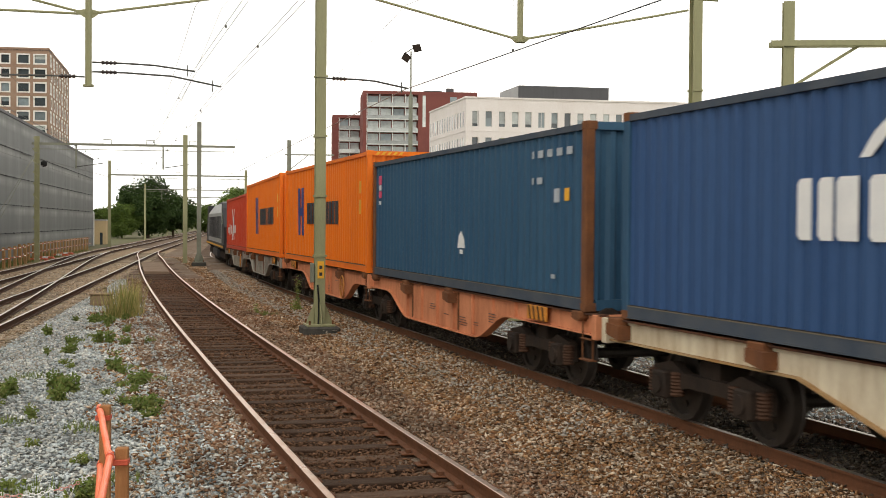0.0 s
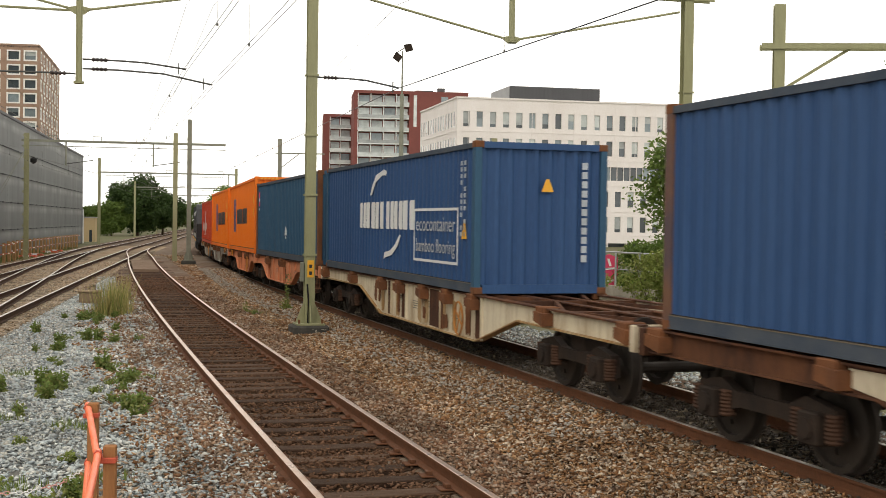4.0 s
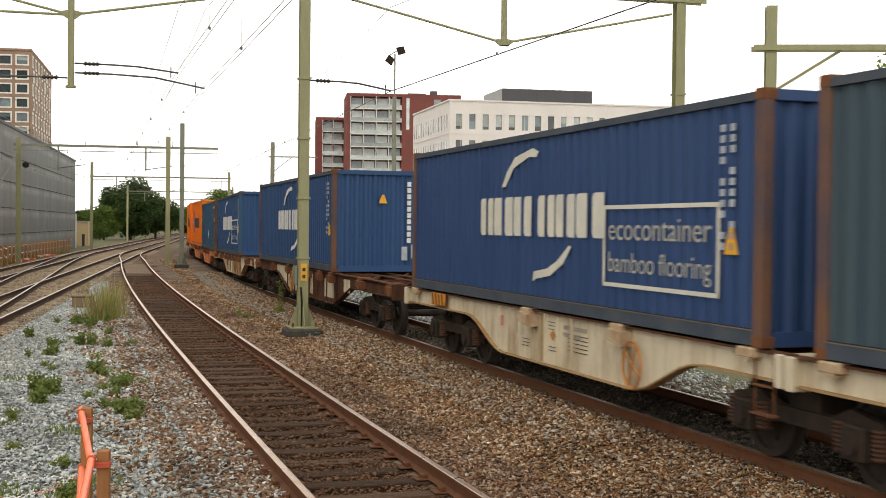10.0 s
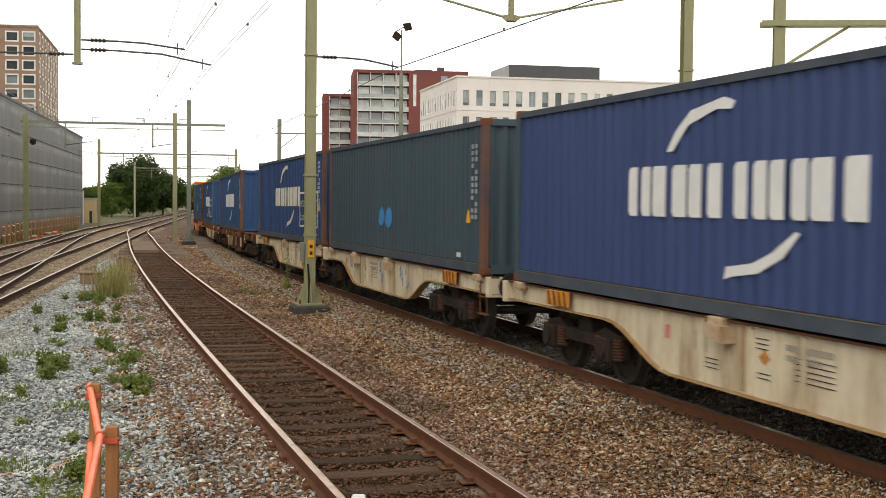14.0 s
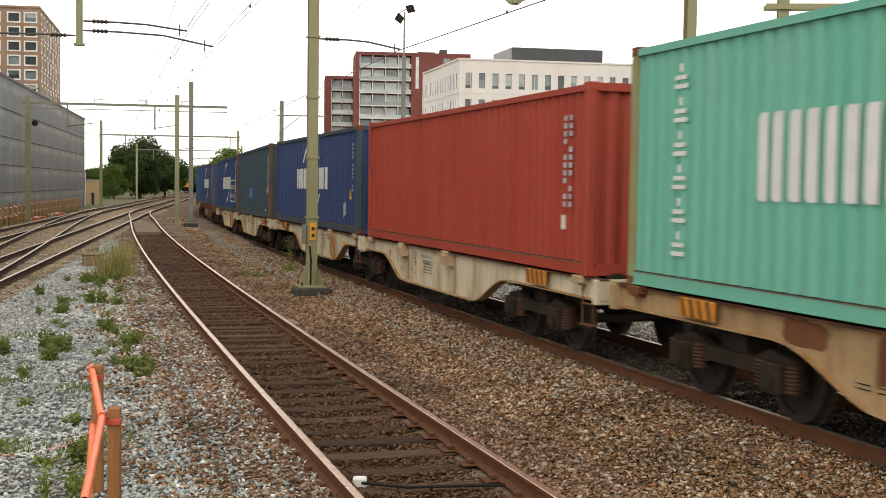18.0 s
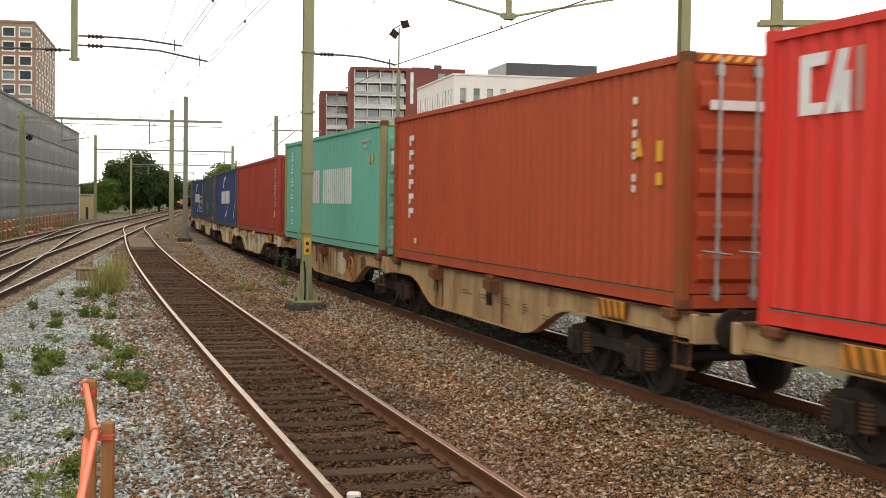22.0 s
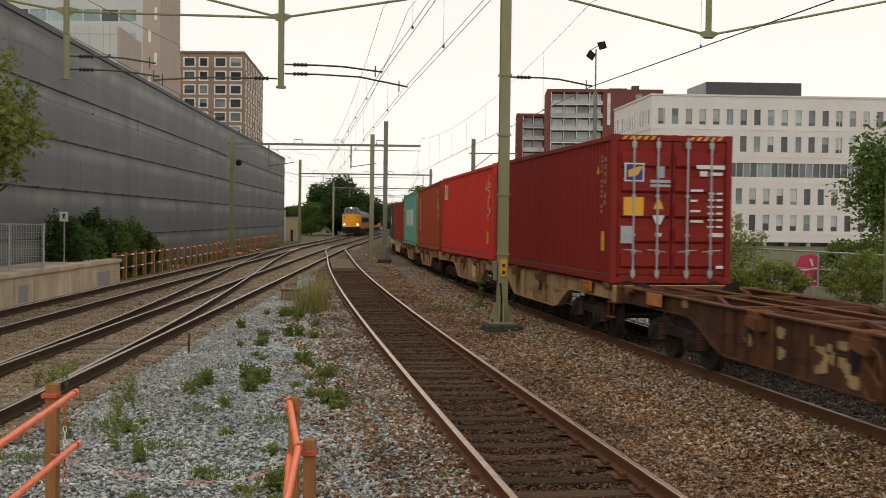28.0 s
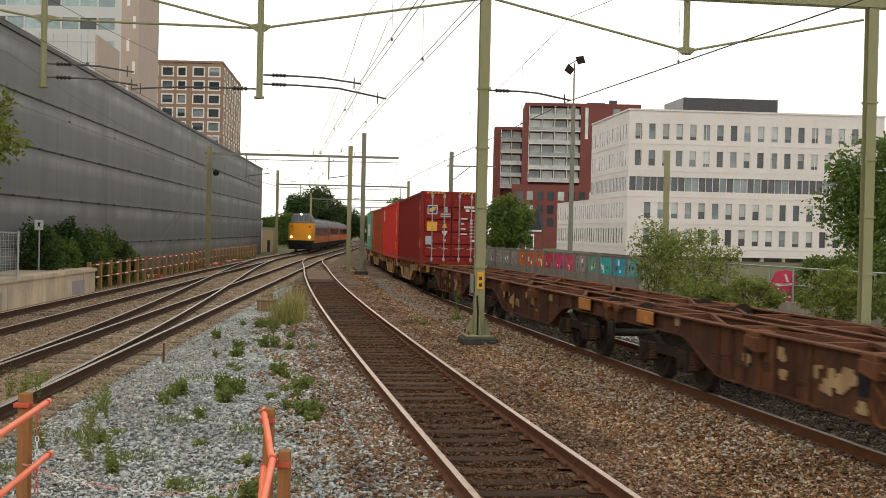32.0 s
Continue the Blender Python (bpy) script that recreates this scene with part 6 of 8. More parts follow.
part("paving", MB().prism([(x_d(8) - 2.26, 8), (x_d(50) - 2.26, 50), (x_d(50) - 3.6, 50), (x_d(8) - 4.2, 8)], -0.4, 0.74, "z"), mat("sandy_platform_paving", (0.52, 0.43, 0.32), 0.9, 0, 0.6, 0.3, (0.30, 0.26, 0.20), 0.4, 25.0), pl)
for y, w, col in ((36.4, 1.0, "decal_grey"), (46.2, 2.0, "decal_grey")):
    x = x_d(y) - 1.745
    part("graffiti", MB().prism([(x, y), (x - 0.1656 * w, y + w), (x - 0.1656 * w - 0.01, y + w), (x - 0.01, y)], -0.15, 0.35, "z"), mat("faded_violet_spray_paint", (0.30, 0.27, 0.32), 0.8, 0, 2.5, 0.4, (0.40, 0.36, 0.30), 0.2), pl, "faded violet graffiti")
sg = thing("platform_sign", "small white warning sign on a grey post", "sign", Matrix.Translation(site3(-14.35, 47.6, 0.74)))
part("post", MB().tube((0, 0, 0), (0, 0, 1.6), 0.03, n=8), M["galvanised"], sg)
part("plate", MB().bevel_box(-0.16, -0.05, 1.45, 0.16, -0.03, 1.80, 0.004), M["white_paint"], sg)
part("plate_mark", MB().prism([(-0.07, 1.52), (-0.02, 1.62), (-0.06, 1.7), (0.07, 1.72), (0.03, 1.6), (0.08, 1.52), (0.0, 1.58)], -0.056, -0.051, "y"), M["decal_black"], sg)
fp = thing("mesh_fence", "galvanised mesh fence panel on the platform", "fence", Matrix.Translation((-18.25, 38.0, 0.74)))
for x in (-1.25, -0.15, 0.95):
    part("post", MB().tube((x, 0, 0), (x, 0, 1.42), 0.035, n=6), M["fence_mesh"], fp)
for z in (0.1, 1.38):
    part("rail", MB().tube((-1.25, 0, z), (0.95, 0, z), 0.026, n=6), M["fence_mesh"], fp)
for k in range(27):
    part("wire_bar", MB().tube((-1.2 + 0.08 * k, 0, 0.1), (-1.2 + 0.08 * k, 0, 1.38), 0.007, n=4), M["fence_mesh"], fp)
for k in range(15):
    part("cross_wire", MB().tube((-1.25, 0.012, 0.18 + 0.08 * k), (0.95, 0.012, 0.18 + 0.08 * k), 0.006, n=4), M["fence_mesh"], fp)

M["rail_red"] = mat("dull_red_banded_rail", (0.42, 0.095, 0.045), 0.7, 0, 3.0, 0.3, (0.26, 0.08, 0.04), 0.1)
fe = thing("banded_fence", "timber fence with red and white banded rails", "fence")
fy = np.arange(50.0, 124.0, 2.0)
for i, y in enumerate(fy):
    x = x_d(y) - 1.75 - (0.9 if y > 80 else 0.25)
    part("post", MB().bevel_box(x - 0.075, y - 0.075, -0.42, x + 0.075, y + 0.075, 0.95, 0.012), M["fence_wood"], fe)
    x2 = x_d(y + 2) - 1.75 - (0.9 if y + 2 > 80 else 0.25)
    for z in (0.34, 0.84):
        for k, (f0, f1) in enumerate(((0, 0.36), (0.36, 0.66), (0.66, 1.0))):
            part("rail_band", MB().tube((x + 0.1 + (x2 - x) * f0, y + 2 * f0, z), (x + 0.1 + (x2 - x) * f1, y + 2 * f1, z), 0.028, n=6), M["rail_red"] if k != 1 else M["white_paint"], fe)
for y, s in ((66, 0.5), (88, 0.6), (92, 0.5), (100, 0.6), (104, 0.5)):
    b = thing("barrier_box", "red and white banded buffer block by the fence", "barrier", Matrix.Translation((x_d(y) - 2.3, y, -0.4)))
    part("block", MB().bevel_box(-s, -0.2, 0, s, 0.2, 0.35, 0.03), M["red_paint"], b)
    part("band", MB().box(-s * 0.4, -0.206, 0.05, s * 0.3, 0.206, 0.352), M["white_paint"], b)

HX, HY, HS = -39.4, 151.4, -0.1737


def hx(y):
    return HX + HS * (y - HY)


hall = thing("grey_hall", "long dark grey hall clad in horizontal metal panels", "industrial hall")
part("wall", MB().prism([(hx(12), 12), (hx(HY), HY), (hx(HY) - 16, HY - 2), (hx(12) - 16, 10)], -0.4, 9.2, "z"), M["cladding"], hall)
n_ = 0
for k in range(14):
    a, b = 12 + k * 10.0, min(12 + (k + 1) * 10.0, HY)
    if b <= a:
        break
    for r in range(6):
        z0, z1 = -0.32 + 1.86 * r, min(-0.32 + 1.86 * (r + 1) - 0.008, 9.19)
        d = 0.05
        part("panel", MB().prism([(hx(a) + d, a + 0.004), (hx(b) + d, b - 0.004), (hx(b) - 0.01, b - 0.004), (hx(a) - 0.01, a + 0.004)], z0, z1, "z"), M["cladding"], hall)
part("parapet", MB().prism([(hx(12) + 0.12, 12), (hx(HY) + 0.12, HY), (hx(HY) - 0.3, HY), (hx(12) - 0.3, 12)], 9.2, 9.38, "z"), M["dark_metal_roof"], hall)
for z in (1.54, 3.40, 5.26, 7.12):
    part("joint_rail", MB().prism([(hx(12) + 0.10, 12), (hx(HY) + 0.10, HY), (hx(HY) + 0.051, HY), (hx(12) + 0.051, 12)], z - 0.01, z + 0.028, "z"), M["joint_dark"], hall, "dark rail along a cladding joint")
    for k in range(30):
        y = 38 + 3.7 * k
        part("clip", MB().cbox((hx(y) + 0.09, y, z + 0.01), (0.06, 0.14, 0.08)), M["joint_dark"], hall)
part("corner_trim", MB().prism([(hx(HY) - 0.2, HY), (hx(HY) + 0.16, HY), (hx(HY) + 0.16, HY + 0.15), (hx(HY) - 0.2, HY + 0.15)], -0.4, 3.4, "z"), M["white_paint"], hall)


# ---- buildings ----
def facade(parent, o, u, w, z0, z1, wins, material, depth=0.22, name="wall"):
    """A wall from o along the unit vector u with window openings cut through it and panes set back."""
    u = Vector((u[0], u[1], 0)).normalized()
    nrm = Vector((u.y, -u.x, 0))
    o = Vector((o[0], o[1], 0))
    xs = sorted({0.0, w, *[round(v, 3) for a in wins for v in (a[0], a[2])]})
    zs = sorted({z0, z1, *[round(v, 3) for a in wins for v in (a[1], a[3])]})
    hole = {(round(a[0], 3), round(a[1], 3), round(a[2], 3), round(a[3], 3)) for a in wins}
    def P(x, z, d=0.0):
        return tuple(o + u * x - nrm * d + Vector((0, 0, z)))
    mb = MB()
    zrows = {}
    for h in hole:
        zrows.setdefault((h[1], h[3]), []).append((h[0], h[2]))
    for za, zb in zip(zs, zs[1:]):
        spans = []
        for (ha, hb), hs in zrows.items():
            if ha < zb - 1e-6 and hb > za + 1e-6:
                spans += hs
        spans.sort()
        x = 0.0
        for a, b in spans + [(w, w)]:
            if a > x + 1e-6:
                i = len(mb.v)
                mb.v += [P(x, za), P(a, za), P(a, zb), P(x, zb)]
                mb.f.append((i, i + 1, i + 2, i + 3))
            x = b
    for a in wins:
        q = [(a[0], a[1]), (a[2], a[1]), (a[2], a[3]), (a[0], a[3])]
        for (p0, r0), (p1, r1) in zip(q, q[1:] + q[:1]):
            i = len(mb.v)
            mb.v += [P(p0, r0), P(p1, r1), P(p1, r1, depth), P(p0, r0, depth)]
            mb.f.append((i, i + 1, i + 2, i + 3))
    part(name, mb, material, parent)
    for a in wins:
        win = MB()
        m = Matrix(((u.x, -nrm.x, 0, o.x), (u.y, -nrm.y, 0, o.y), (0, 0, 1, 0), (0, 0, 0, 1)))
        split = a[5] if len(a) > 5 else 0
        ob = part("window", MB().box(a[0], depth, a[1], a[2], depth + 0.05, a[3], m), a[4], parent)
        if split:
            part("blind", MB().box(a[0] + 0.03, depth - 0.02, a[1] + (a[3] - a[1]) * split, a[2] - 0.03, depth - 0.005, a[3], m), M["pane_pale"] if (int(a[0] * 7) % 3) else M["pane_blue"], ob)
        if len(a) > 6 and a[6]:
            f = a[6]
            fm = MB()
            for (b0, c0, b1, c1) in ((a[0] - f, a[1] - f, a[2] + f, a[1]), (a[0] - f, a[3], a[2] + f, a[3] + f), (a[0] - f, a[1], a[0], a[3]), (a[2], a[1], a[2] + f, a[3])):
                fm.box(b0, -0.05, c0, b1, 0.06, c1, m)
            part("window_frame", fm, M["frame_white"], ob, "white window frame")


rng = random.Random(11)
WB = thing("office_building", "white panelled office building with rows of narrow windows", "office building")
c0, u0, u1 = (2.86, 176.6), Vector((0.9795, 0.2012, 0)), Vector((-0.2012, 0.9795, 0))
wf, wl_, wl2 = 34.0, 25.0, 54.0


def wrow(n, first, step, za, zb, w, dark=0.5):
    return [(first + step * k, za, first + step * k + w, zb, M["pane"] if rng.random() < dark else M["pane_blue"], rng.choice((0, 0.3, 0.45, 0.55, 0.2))) for k in range(n)]


up = wrow(18, 0.85, 1.80, 15.25, 17.25, 0.86) + wrow(18, 0.85, 1.80, 11.8, 13.8, 0.86)
up += [(0.2 + 0.92 * k, 8.55, 0.2 + 0.92 * k + 0.86, 10.35, M["pane"] if rng.random() < 0.6 else M["pane_blue"], 0) for k in range(36)]
facade(WB, c0, u0, wf, 7.9, 18.9, up, M["white_panel"], 0.25)
lowr = wrow(17, 2.2, 1.80, 5.0, 7.05, 0.86, 0.8) + wrow(17, 2.2, 1.80, 1.6, 3.65, 0.86, 0.8)
facade(WB, c0, u0, wf, 0.1, 7.9, lowr, M["white_panel"], 0.25)
e0 = Vector((c0[0], c0[1], 0)) + u1 * wl_
facade(WB, e0, -u1, wl_, 7.9, 18.9, wrow(14, 0.6, 1.72, 15.25, 17.25, 0.8) + wrow(14, 0.6, 1.72, 11.8, 13.8, 0.8) + [(0.2 + 0.92 * k, 8.55, 0.2 + 0.92 * k + 0.86, 10.35, M["pane"], 0) for k in range(26)], M["white_panel"], 0.05)
e1 = Vector((c0[0], c0[1], 0)) + u1 * wl2
facade(WB, e1, -u1, wl2, 0.1, 7.9, wrow(30, 0.8, 1.72, 5.0, 7.05, 0.8) + wrow(30, 0.8, 1.72, 1.6, 3.65, 0.8), M["white_panel"], 0.05)
def box_on(parent, name, o, a0, a1, b0, b1, z0, z1, material, label=""):
    m = Matrix(((u0.x, u1.x, 0, o[0]), (u0.y, u1.y, 0, o[1]), (0, 0, 1, 0), (0, 0, 0, 1)))
    return part(name, MB().box(a0, b0, z0, a1, b1, z1, m), material, parent, label)
box_on(WB, "roof", c0, 0.3, wf, 0.3, wl_, 18.2, 18.6, M["light_metal_roof"])
box_on(WB, "parapet_cap", c0, -0.12, wf + 0.1, -0.12, 0.3, 18.9, 19.12, M["white_panel"])
box_on(WB, "parapet_cap", c0, -0.12, 0.3, 0.3, wl_, 18.9, 19.12, M["white_panel"])
box_on(WB, "low_roof", c0, 0.4, wf, wl_, wl2, 7.4, 7.9, M["light_metal_roof"])
box_on(WB, "back_wall", c0, wf - 0.3, wf, 0.25, wl_, -0.4, 18.85, M["white_panel"])
for z in (14.6, 11.1, 7.75, 4.3, 1.1):
    box_on(WB, "floor_band", c0, -0.05, wf, -0.05, 0.0, z, z + 0.10, M["white_panel"])
    box_on(WB, "floor_band", c0, -0.05, 0.0, 0.0, wl_ if z > 8 else wl2, z, z + 0.10, M["white_panel"])
for k in range(12):
    box_on(WB, "panel_joint", c0, 1.5 + 2.9 * k, 1.56 + 2.9 * k, -0.03, 0.0, 10.6, 18.85, M["white_panel"])
box_on(WB, "recessed_ground_floor", c0, 0.6, wf - 0.4, 2.2, 2.6, -0.42, 0.2, M["pane"], "dark recessed glazing")
for k in range(12):
    box_on(WB, "pilotis", c0, 0.6 + 2.9 * k, 1.0 + 2.9 * k, 0.5, 0.9, -0.42, 0.12, M["white_panel"])
pz = Vector((c0[0], c0[1], 0)) + u0 * 6.8 + u1 * 6.0
box_on(WB, "roof_plant", pz, 1.9, 14.8, 0, 10.5, 18.6, 21.4, M["dark_metal_roof"], "dark grey roof plant room")
box_on(WB, "roof_plant_side", pz, 1.84, 1.9, 0.2, 10.4, 18.6, 21.35, M["light_metal_roof"], "light grey plant room side")

RB = thing("apartment_building", "dark red brick apartment tower with pale balconies", "apartment building")


def slab(parent, a0, d0, w, deep, z1, balc, floors, zbot, step, material, ang=-0.02):
    """A tower block: brick box, with balcony bays cut into its front."""
    ca, sa = math.cos(0.1201 + ang), math.sin(0.1201 + ang)
    o = Vector(site3(a0, d0, 0))
    u, v = Vector((ca, sa, 0)), Vector((-sa, ca, 0))
    m = Matrix(((u.x, v.x, 0, o.x), (u.y, v.y, 0, o.y), (0, 0, 1, 0), (0, 0, 0, 1)))
    b0, b1 = balc
    part("wall", MB().box(0, 0, -0.4, b0, deep, z1, m).box(b1, 0, -0.4, w, deep, z1, m).box(b0, 1.4, -0.4, b1, deep, z1, m).box(b0, 0, z1 - 0.7, b1, 1.4, z1, m), material, parent)
    for k in range(floors):
        z = z1 - 0.7 - step * (k + 1)
        if z < zbot:
            break
        part("balcony_slab", MB().box(b0, -0.25, z, b1, 1.4, z + 0.22, m), M["balcony"], parent)
        part("balcony_rail", MB().box(b0, -0.28, z + 0.22, b1, -0.22, z + 0.95, m), M["pane_pale"], parent)
        n = max(2, int((b1 - b0) / 2.4))
        for j in range(n):
            x0 = b0 + (b1 - b0) * j / n
            part("window", MB().box(x0 + 0.25, 1.30, z + 0.3, x0 + (b1 - b0) / n - 0.25, 1.39, z + step - 0.3, m), M["pane_blue"] if (j * 2 + k) % 5 == 0 else M["pane_pale"], parent)
            part("divider", MB().box(x0 - 0.08, -0.2, z + 0.22, x0 + 0.08, 1.4, z + step, m), M["balcony"], parent)
    return m


m_ = slab(RB, 18.0, 300, 25.6, 16, 31.9, (0.9, 12.3), 9, 12.0, 2.82, M["red_brick"])
part("stair_window", MB().box(13.3, -0.03, 24.0, 14.0, 0.02, 31.0, m_), M["pane_pale"], RB)
part("stair_window", MB().box(19.5, -0.03, 29.5, 21.0, 0.02, 30.8, m_), M["pane_blue"], RB)
part("roof_unit", MB().box(14, 4, 31.9, 18, 8, 32.5, m_).box(19.2, 5, 31.9, 20.8, 7, 33.2, m_), M["dark_metal_roof"], RB)
RB2 = thing("apartment_building", "lower dark red brick apartment block with balconies", "apartment building")
slab(RB2, 12.2, 325, 7.0, 14, 28.4, (1.6, 6.6), 8, 11.0, 2.82, M["red_brick"])
RB3 = thing("apartment_podium", "dark red brick podium with white-framed windows", "building")
mo = Vector(site3(15.3, 298, 0))
m_ = Matrix(((0.99, -0.10, 0, mo.x), (0.10, 0.99, 0, mo.y), (0, 0, 1, 0), (0, 0, 0, 1)))
part("wall", MB().box(0, 0, -0.4, 22, 3, 13.6, m_), M["red_brick"], RB3)
for k in range(9):
    for z in (10.2, 7.2, 4.4):
        part("window", MB().box(1.0 + 2.3 * k, -0.1, z, 2.4 + 2.3 * k, 0.02, z + 1.9, m_), M["pane_pale"] if k % 3 == 1 else M["pane"], RB3)

BB = thing("brick_building", "brown brick block with large white-framed square windows", "apartment building")
bw = []
for r in range(9):
    for k in range(8):
        x0 = 27.6 - 3.45 * k - 2.6
        bw.append((x0, 36.0 - 3.02 * r, x0 + (2.2 if k != 2 else 1.6), 37.7 - 3.02 * r, M["pane"] if (r * 5 + k) % 4 else M["pane_blue"], 0.5 if (r + k) % 5 == 0 else 0, 0.30))
ub = Vector((math.cos(0.13), math.sin(0.13), 0))
cb = Vector(site3(-49.3, 297, 0))
facade(BB, cb - ub * 28, ub, 28, -0.4, 39.3, bw, M["brown_brick"], 0.3)
vb = Vector((-math.sin(0.185), math.cos(0.185), 0))
sw = []
for r in range(11):
    for k in range(7):
        sw.append((2.5 + 6.4 * k + (1.5 if r % 2 else 0), 36.0 - 3.02 * r, 4.3 + 6.4 * k + (1.5 if r % 2 else 0), 37.7 - 3.02 * r, M["pane_pale"], 0, 0.45))
facade(BB, cb, vb, 48, -0.4, 39.3, sw, M["brown_brick"], 0.3)
part("roof", MB().prism([tuple((cb - ub * 28)[:2]), tuple(cb[:2]), tuple((cb + vb * 48)[:2]), tuple((cb - ub * 28 + vb * 48)[:2])], 38.6, 38.9, "z"), M["dark_metal_roof"], BB)

TW = thing("office_tower", "tall pale tower with bands of green-blue glazing", "office tower")
tw = []
for r in range(12):
    for k in range(14):
        tw.append((1.2 + 3.0 * k, 27.0 + 3.75 * r - 7.5, 3.9 + 3.0 * k, 28.9 + 3.75 * r - 7.5, M["tower_glass"] if (k * 3 + r) % 5 else M["pane"], 0))
ct = Vector(site3(-53.4, 220, 0))
facade(TW, ct - ub * 44, ub, 44, -0.4, 66, tw, M["tower_panel"], 0.15)
part("beige_wing", MB().prism([tuple(ct[:2]), tuple((ct + ub * 2.9)[:2]), tuple((ct + ub * 2.9 + vb * 22)[:2]), tuple((ct + vb * 22)[:2])], -0.4, 66, "z"), M["tower_beige"], TW, "beige end wall")
for r in range(10):
    a = ct + ub * (0.9 if r % 2 else 1.9)
    part("slit_window", MB().prism([tuple((a - vb * 0.05)[:2]), tuple((a + ub * 0.45 - vb * 0.05)[:2]), tuple((a + ub * 0.45)[:2]), tuple(a[:2])], 20 + 3.7 * r, 22 + 3.7 * r, "z"), M["frame_white"], TW)
TW2 = thing("office_annex", "lower pale glass annex with a beige side", "office building")
ca_ = Vector(site3(-49.8, 190, 0))
part("glass_front", MB().prism([tuple((ca_ - ub * 14)[:2]), tuple(ca_[:2]), tuple((ca_ + vb * 18)[:2]), tuple((ca_ - ub * 14 + vb * 18)[:2])], -0.4, 29.6, "z"), M["tower_panel"], TW2)
part("beige_side", MB().prism([tuple((ca_ + ub * 0.02)[:2]), tuple((ca_ + ub * 0.3)[:2]), tuple((ca_ + ub * 0.3 + vb * 18)[:2]), tuple((ca_ + ub * 0.02 + vb * 18)[:2])], -0.4, 29.4, "z"), M["tower_beige"], TW2)
for k in range(7):
    a = ca_ - ub * (14 - 2.0 * k)
    part("joint", MB().prism([tuple((a - vb * 0.06)[:2]), tuple((a + ub * 0.06 - vb * 0.06)[:2]), tuple((a + ub * 0.06)[:2]), tuple(a[:2])], -0.4, 29.5, "z"), M["galvanised"], TW2)
for k in range(8):
    part("transom", MB().prism([tuple((ca_ - ub * 14 - vb * 0.07)[:2]), tuple((ca_ - vb * 0.07)[:2]), tuple(ca_[:2]), tuple((ca_ - ub * 14)[:2])], 8 + 2.9 * k, 8.08 + 2.9 * k, "z"), M["galvanised"], TW2)
for a0, d0, w, h in ((-73, 620, 7, 12), (-69, 640, 6, 9), (-79, 600, 6, 8)):
    fb = thing("far_building", "pale distant building between trees", "building")
    o = site3(a0, d0, 0)
    part("wall", MB().box(o[0], o[1], -0.4, o[0] + w, o[1] + 10, h), M["tower_panel"], fb)
    for z in range(6, int(h) - 2, 4):
        part("window_band", MB().box(o[0] + 0.6, o[1] - 0.1, z, o[0] + w - 0.6, o[1] + 0.05, z + 1.6), M["tower_glass"], fb)
hut = thing("trackside_hut", "small sand-coloured trackside building", "hut", Matrix.Translation(site3(-21.6, 166, -0.4)) @ Matrix.Rotation(0.15, 4, "Z") @ Matrix.Diagonal((0.36, 0.5, 0.68, 1)))
part("wall", MB().bevel_box(-2.2, -2, 0, 2.2, 2, 4.2, 0.02), mat("sand_coloured_render", (0.50, 0.38, 0.22), 0.85), hut)
part("door", MB().box(0.3, -2.05, 0, 1.2, -1.98, 2.1), M["pane"], hut)
part("roof", MB().bevel_box(-2.4, -2.2, 4.2, 2.4, 2.2, 4.4, 0.02), M["light_metal_roof"], hut)
ho = thing("brick_house", "small red brick house with white arched windows", "house", Matrix.Translation(site3(8.3, 150, -0.4)))
part("wall", MB().box(-1.0, 0, 0, 2.6, 8, 3.4), M["red_brick"], ho)
part("roof", MB().prism([(-1.2, 3.4), (2.8, 3.4), (2.4, 5.6), (-0.8, 5.6)], -0.2, 8.2, "y"), mat("dark_slate_roof", (0.06, 0.06, 0.065), 0.7), ho)
part("cornice", MB().box(-1.2, -0.15, 3.2, 2.8, 0, 3.45), M["white_paint"], ho)
for x in (-0.6, 1.0):
    part("window", MB().box(x, -0.08, 1.2, x + 1.0, 0.02, 2.9), M["white_paint"], ho)
    part("pane", MB().box(x + 0.15, -0.1, 1.3, x + 0.85, -0.05, 2.7), M["pane"], ho)

# ---- concrete fence with graffiti on the far side ----
M["fence_concrete"] = mat("grey_grimy_concrete", (0.24, 0.23, 0.21), 0.9, 0, 1.4, 0.4, (0.14, 0.13, 0.12), 0.35, 30.0)
cf = thing("concrete_fence", "concrete panel fence covered in bright graffiti", "fence")
F0, F1, F2 = Vector((-14.5, 119.0)), Vector((1.9, 66.0)), Vector((13.5, 34.0))
gcols = [(0.30, 0.27, 0.24), (0.62, 0.15, 0.05), (0.58, 0.13, 0.06), (0.55, 0.05, 0.08), (0.60, 0.06, 0.14), (0.58, 0.09, 0.18), (0.32, 0.29, 0.27), (0.16, 0.34, 0.26), (0.05, 0.42, 0.42), (0.10, 0.44, 0.38), (0.04, 0.38, 0.55), (0.10, 0.42, 0.42)]
GM = [mat("graffiti_panel_paint", c, 0.75, 0, 1.6, 0.5, tuple(0.45 * v for v in c), 0.1, amount=0.9) for c in gcols]
span = (F1 - F0)
npan = 24
grf = random.Random(8)
GORDER = [0, 6, 0, 6, 0, 6, 0, 6, 0, 6, 0, 6, 6, 1, 2, 1, 3, 4, 5, 6, 7, 8, 10, 11]
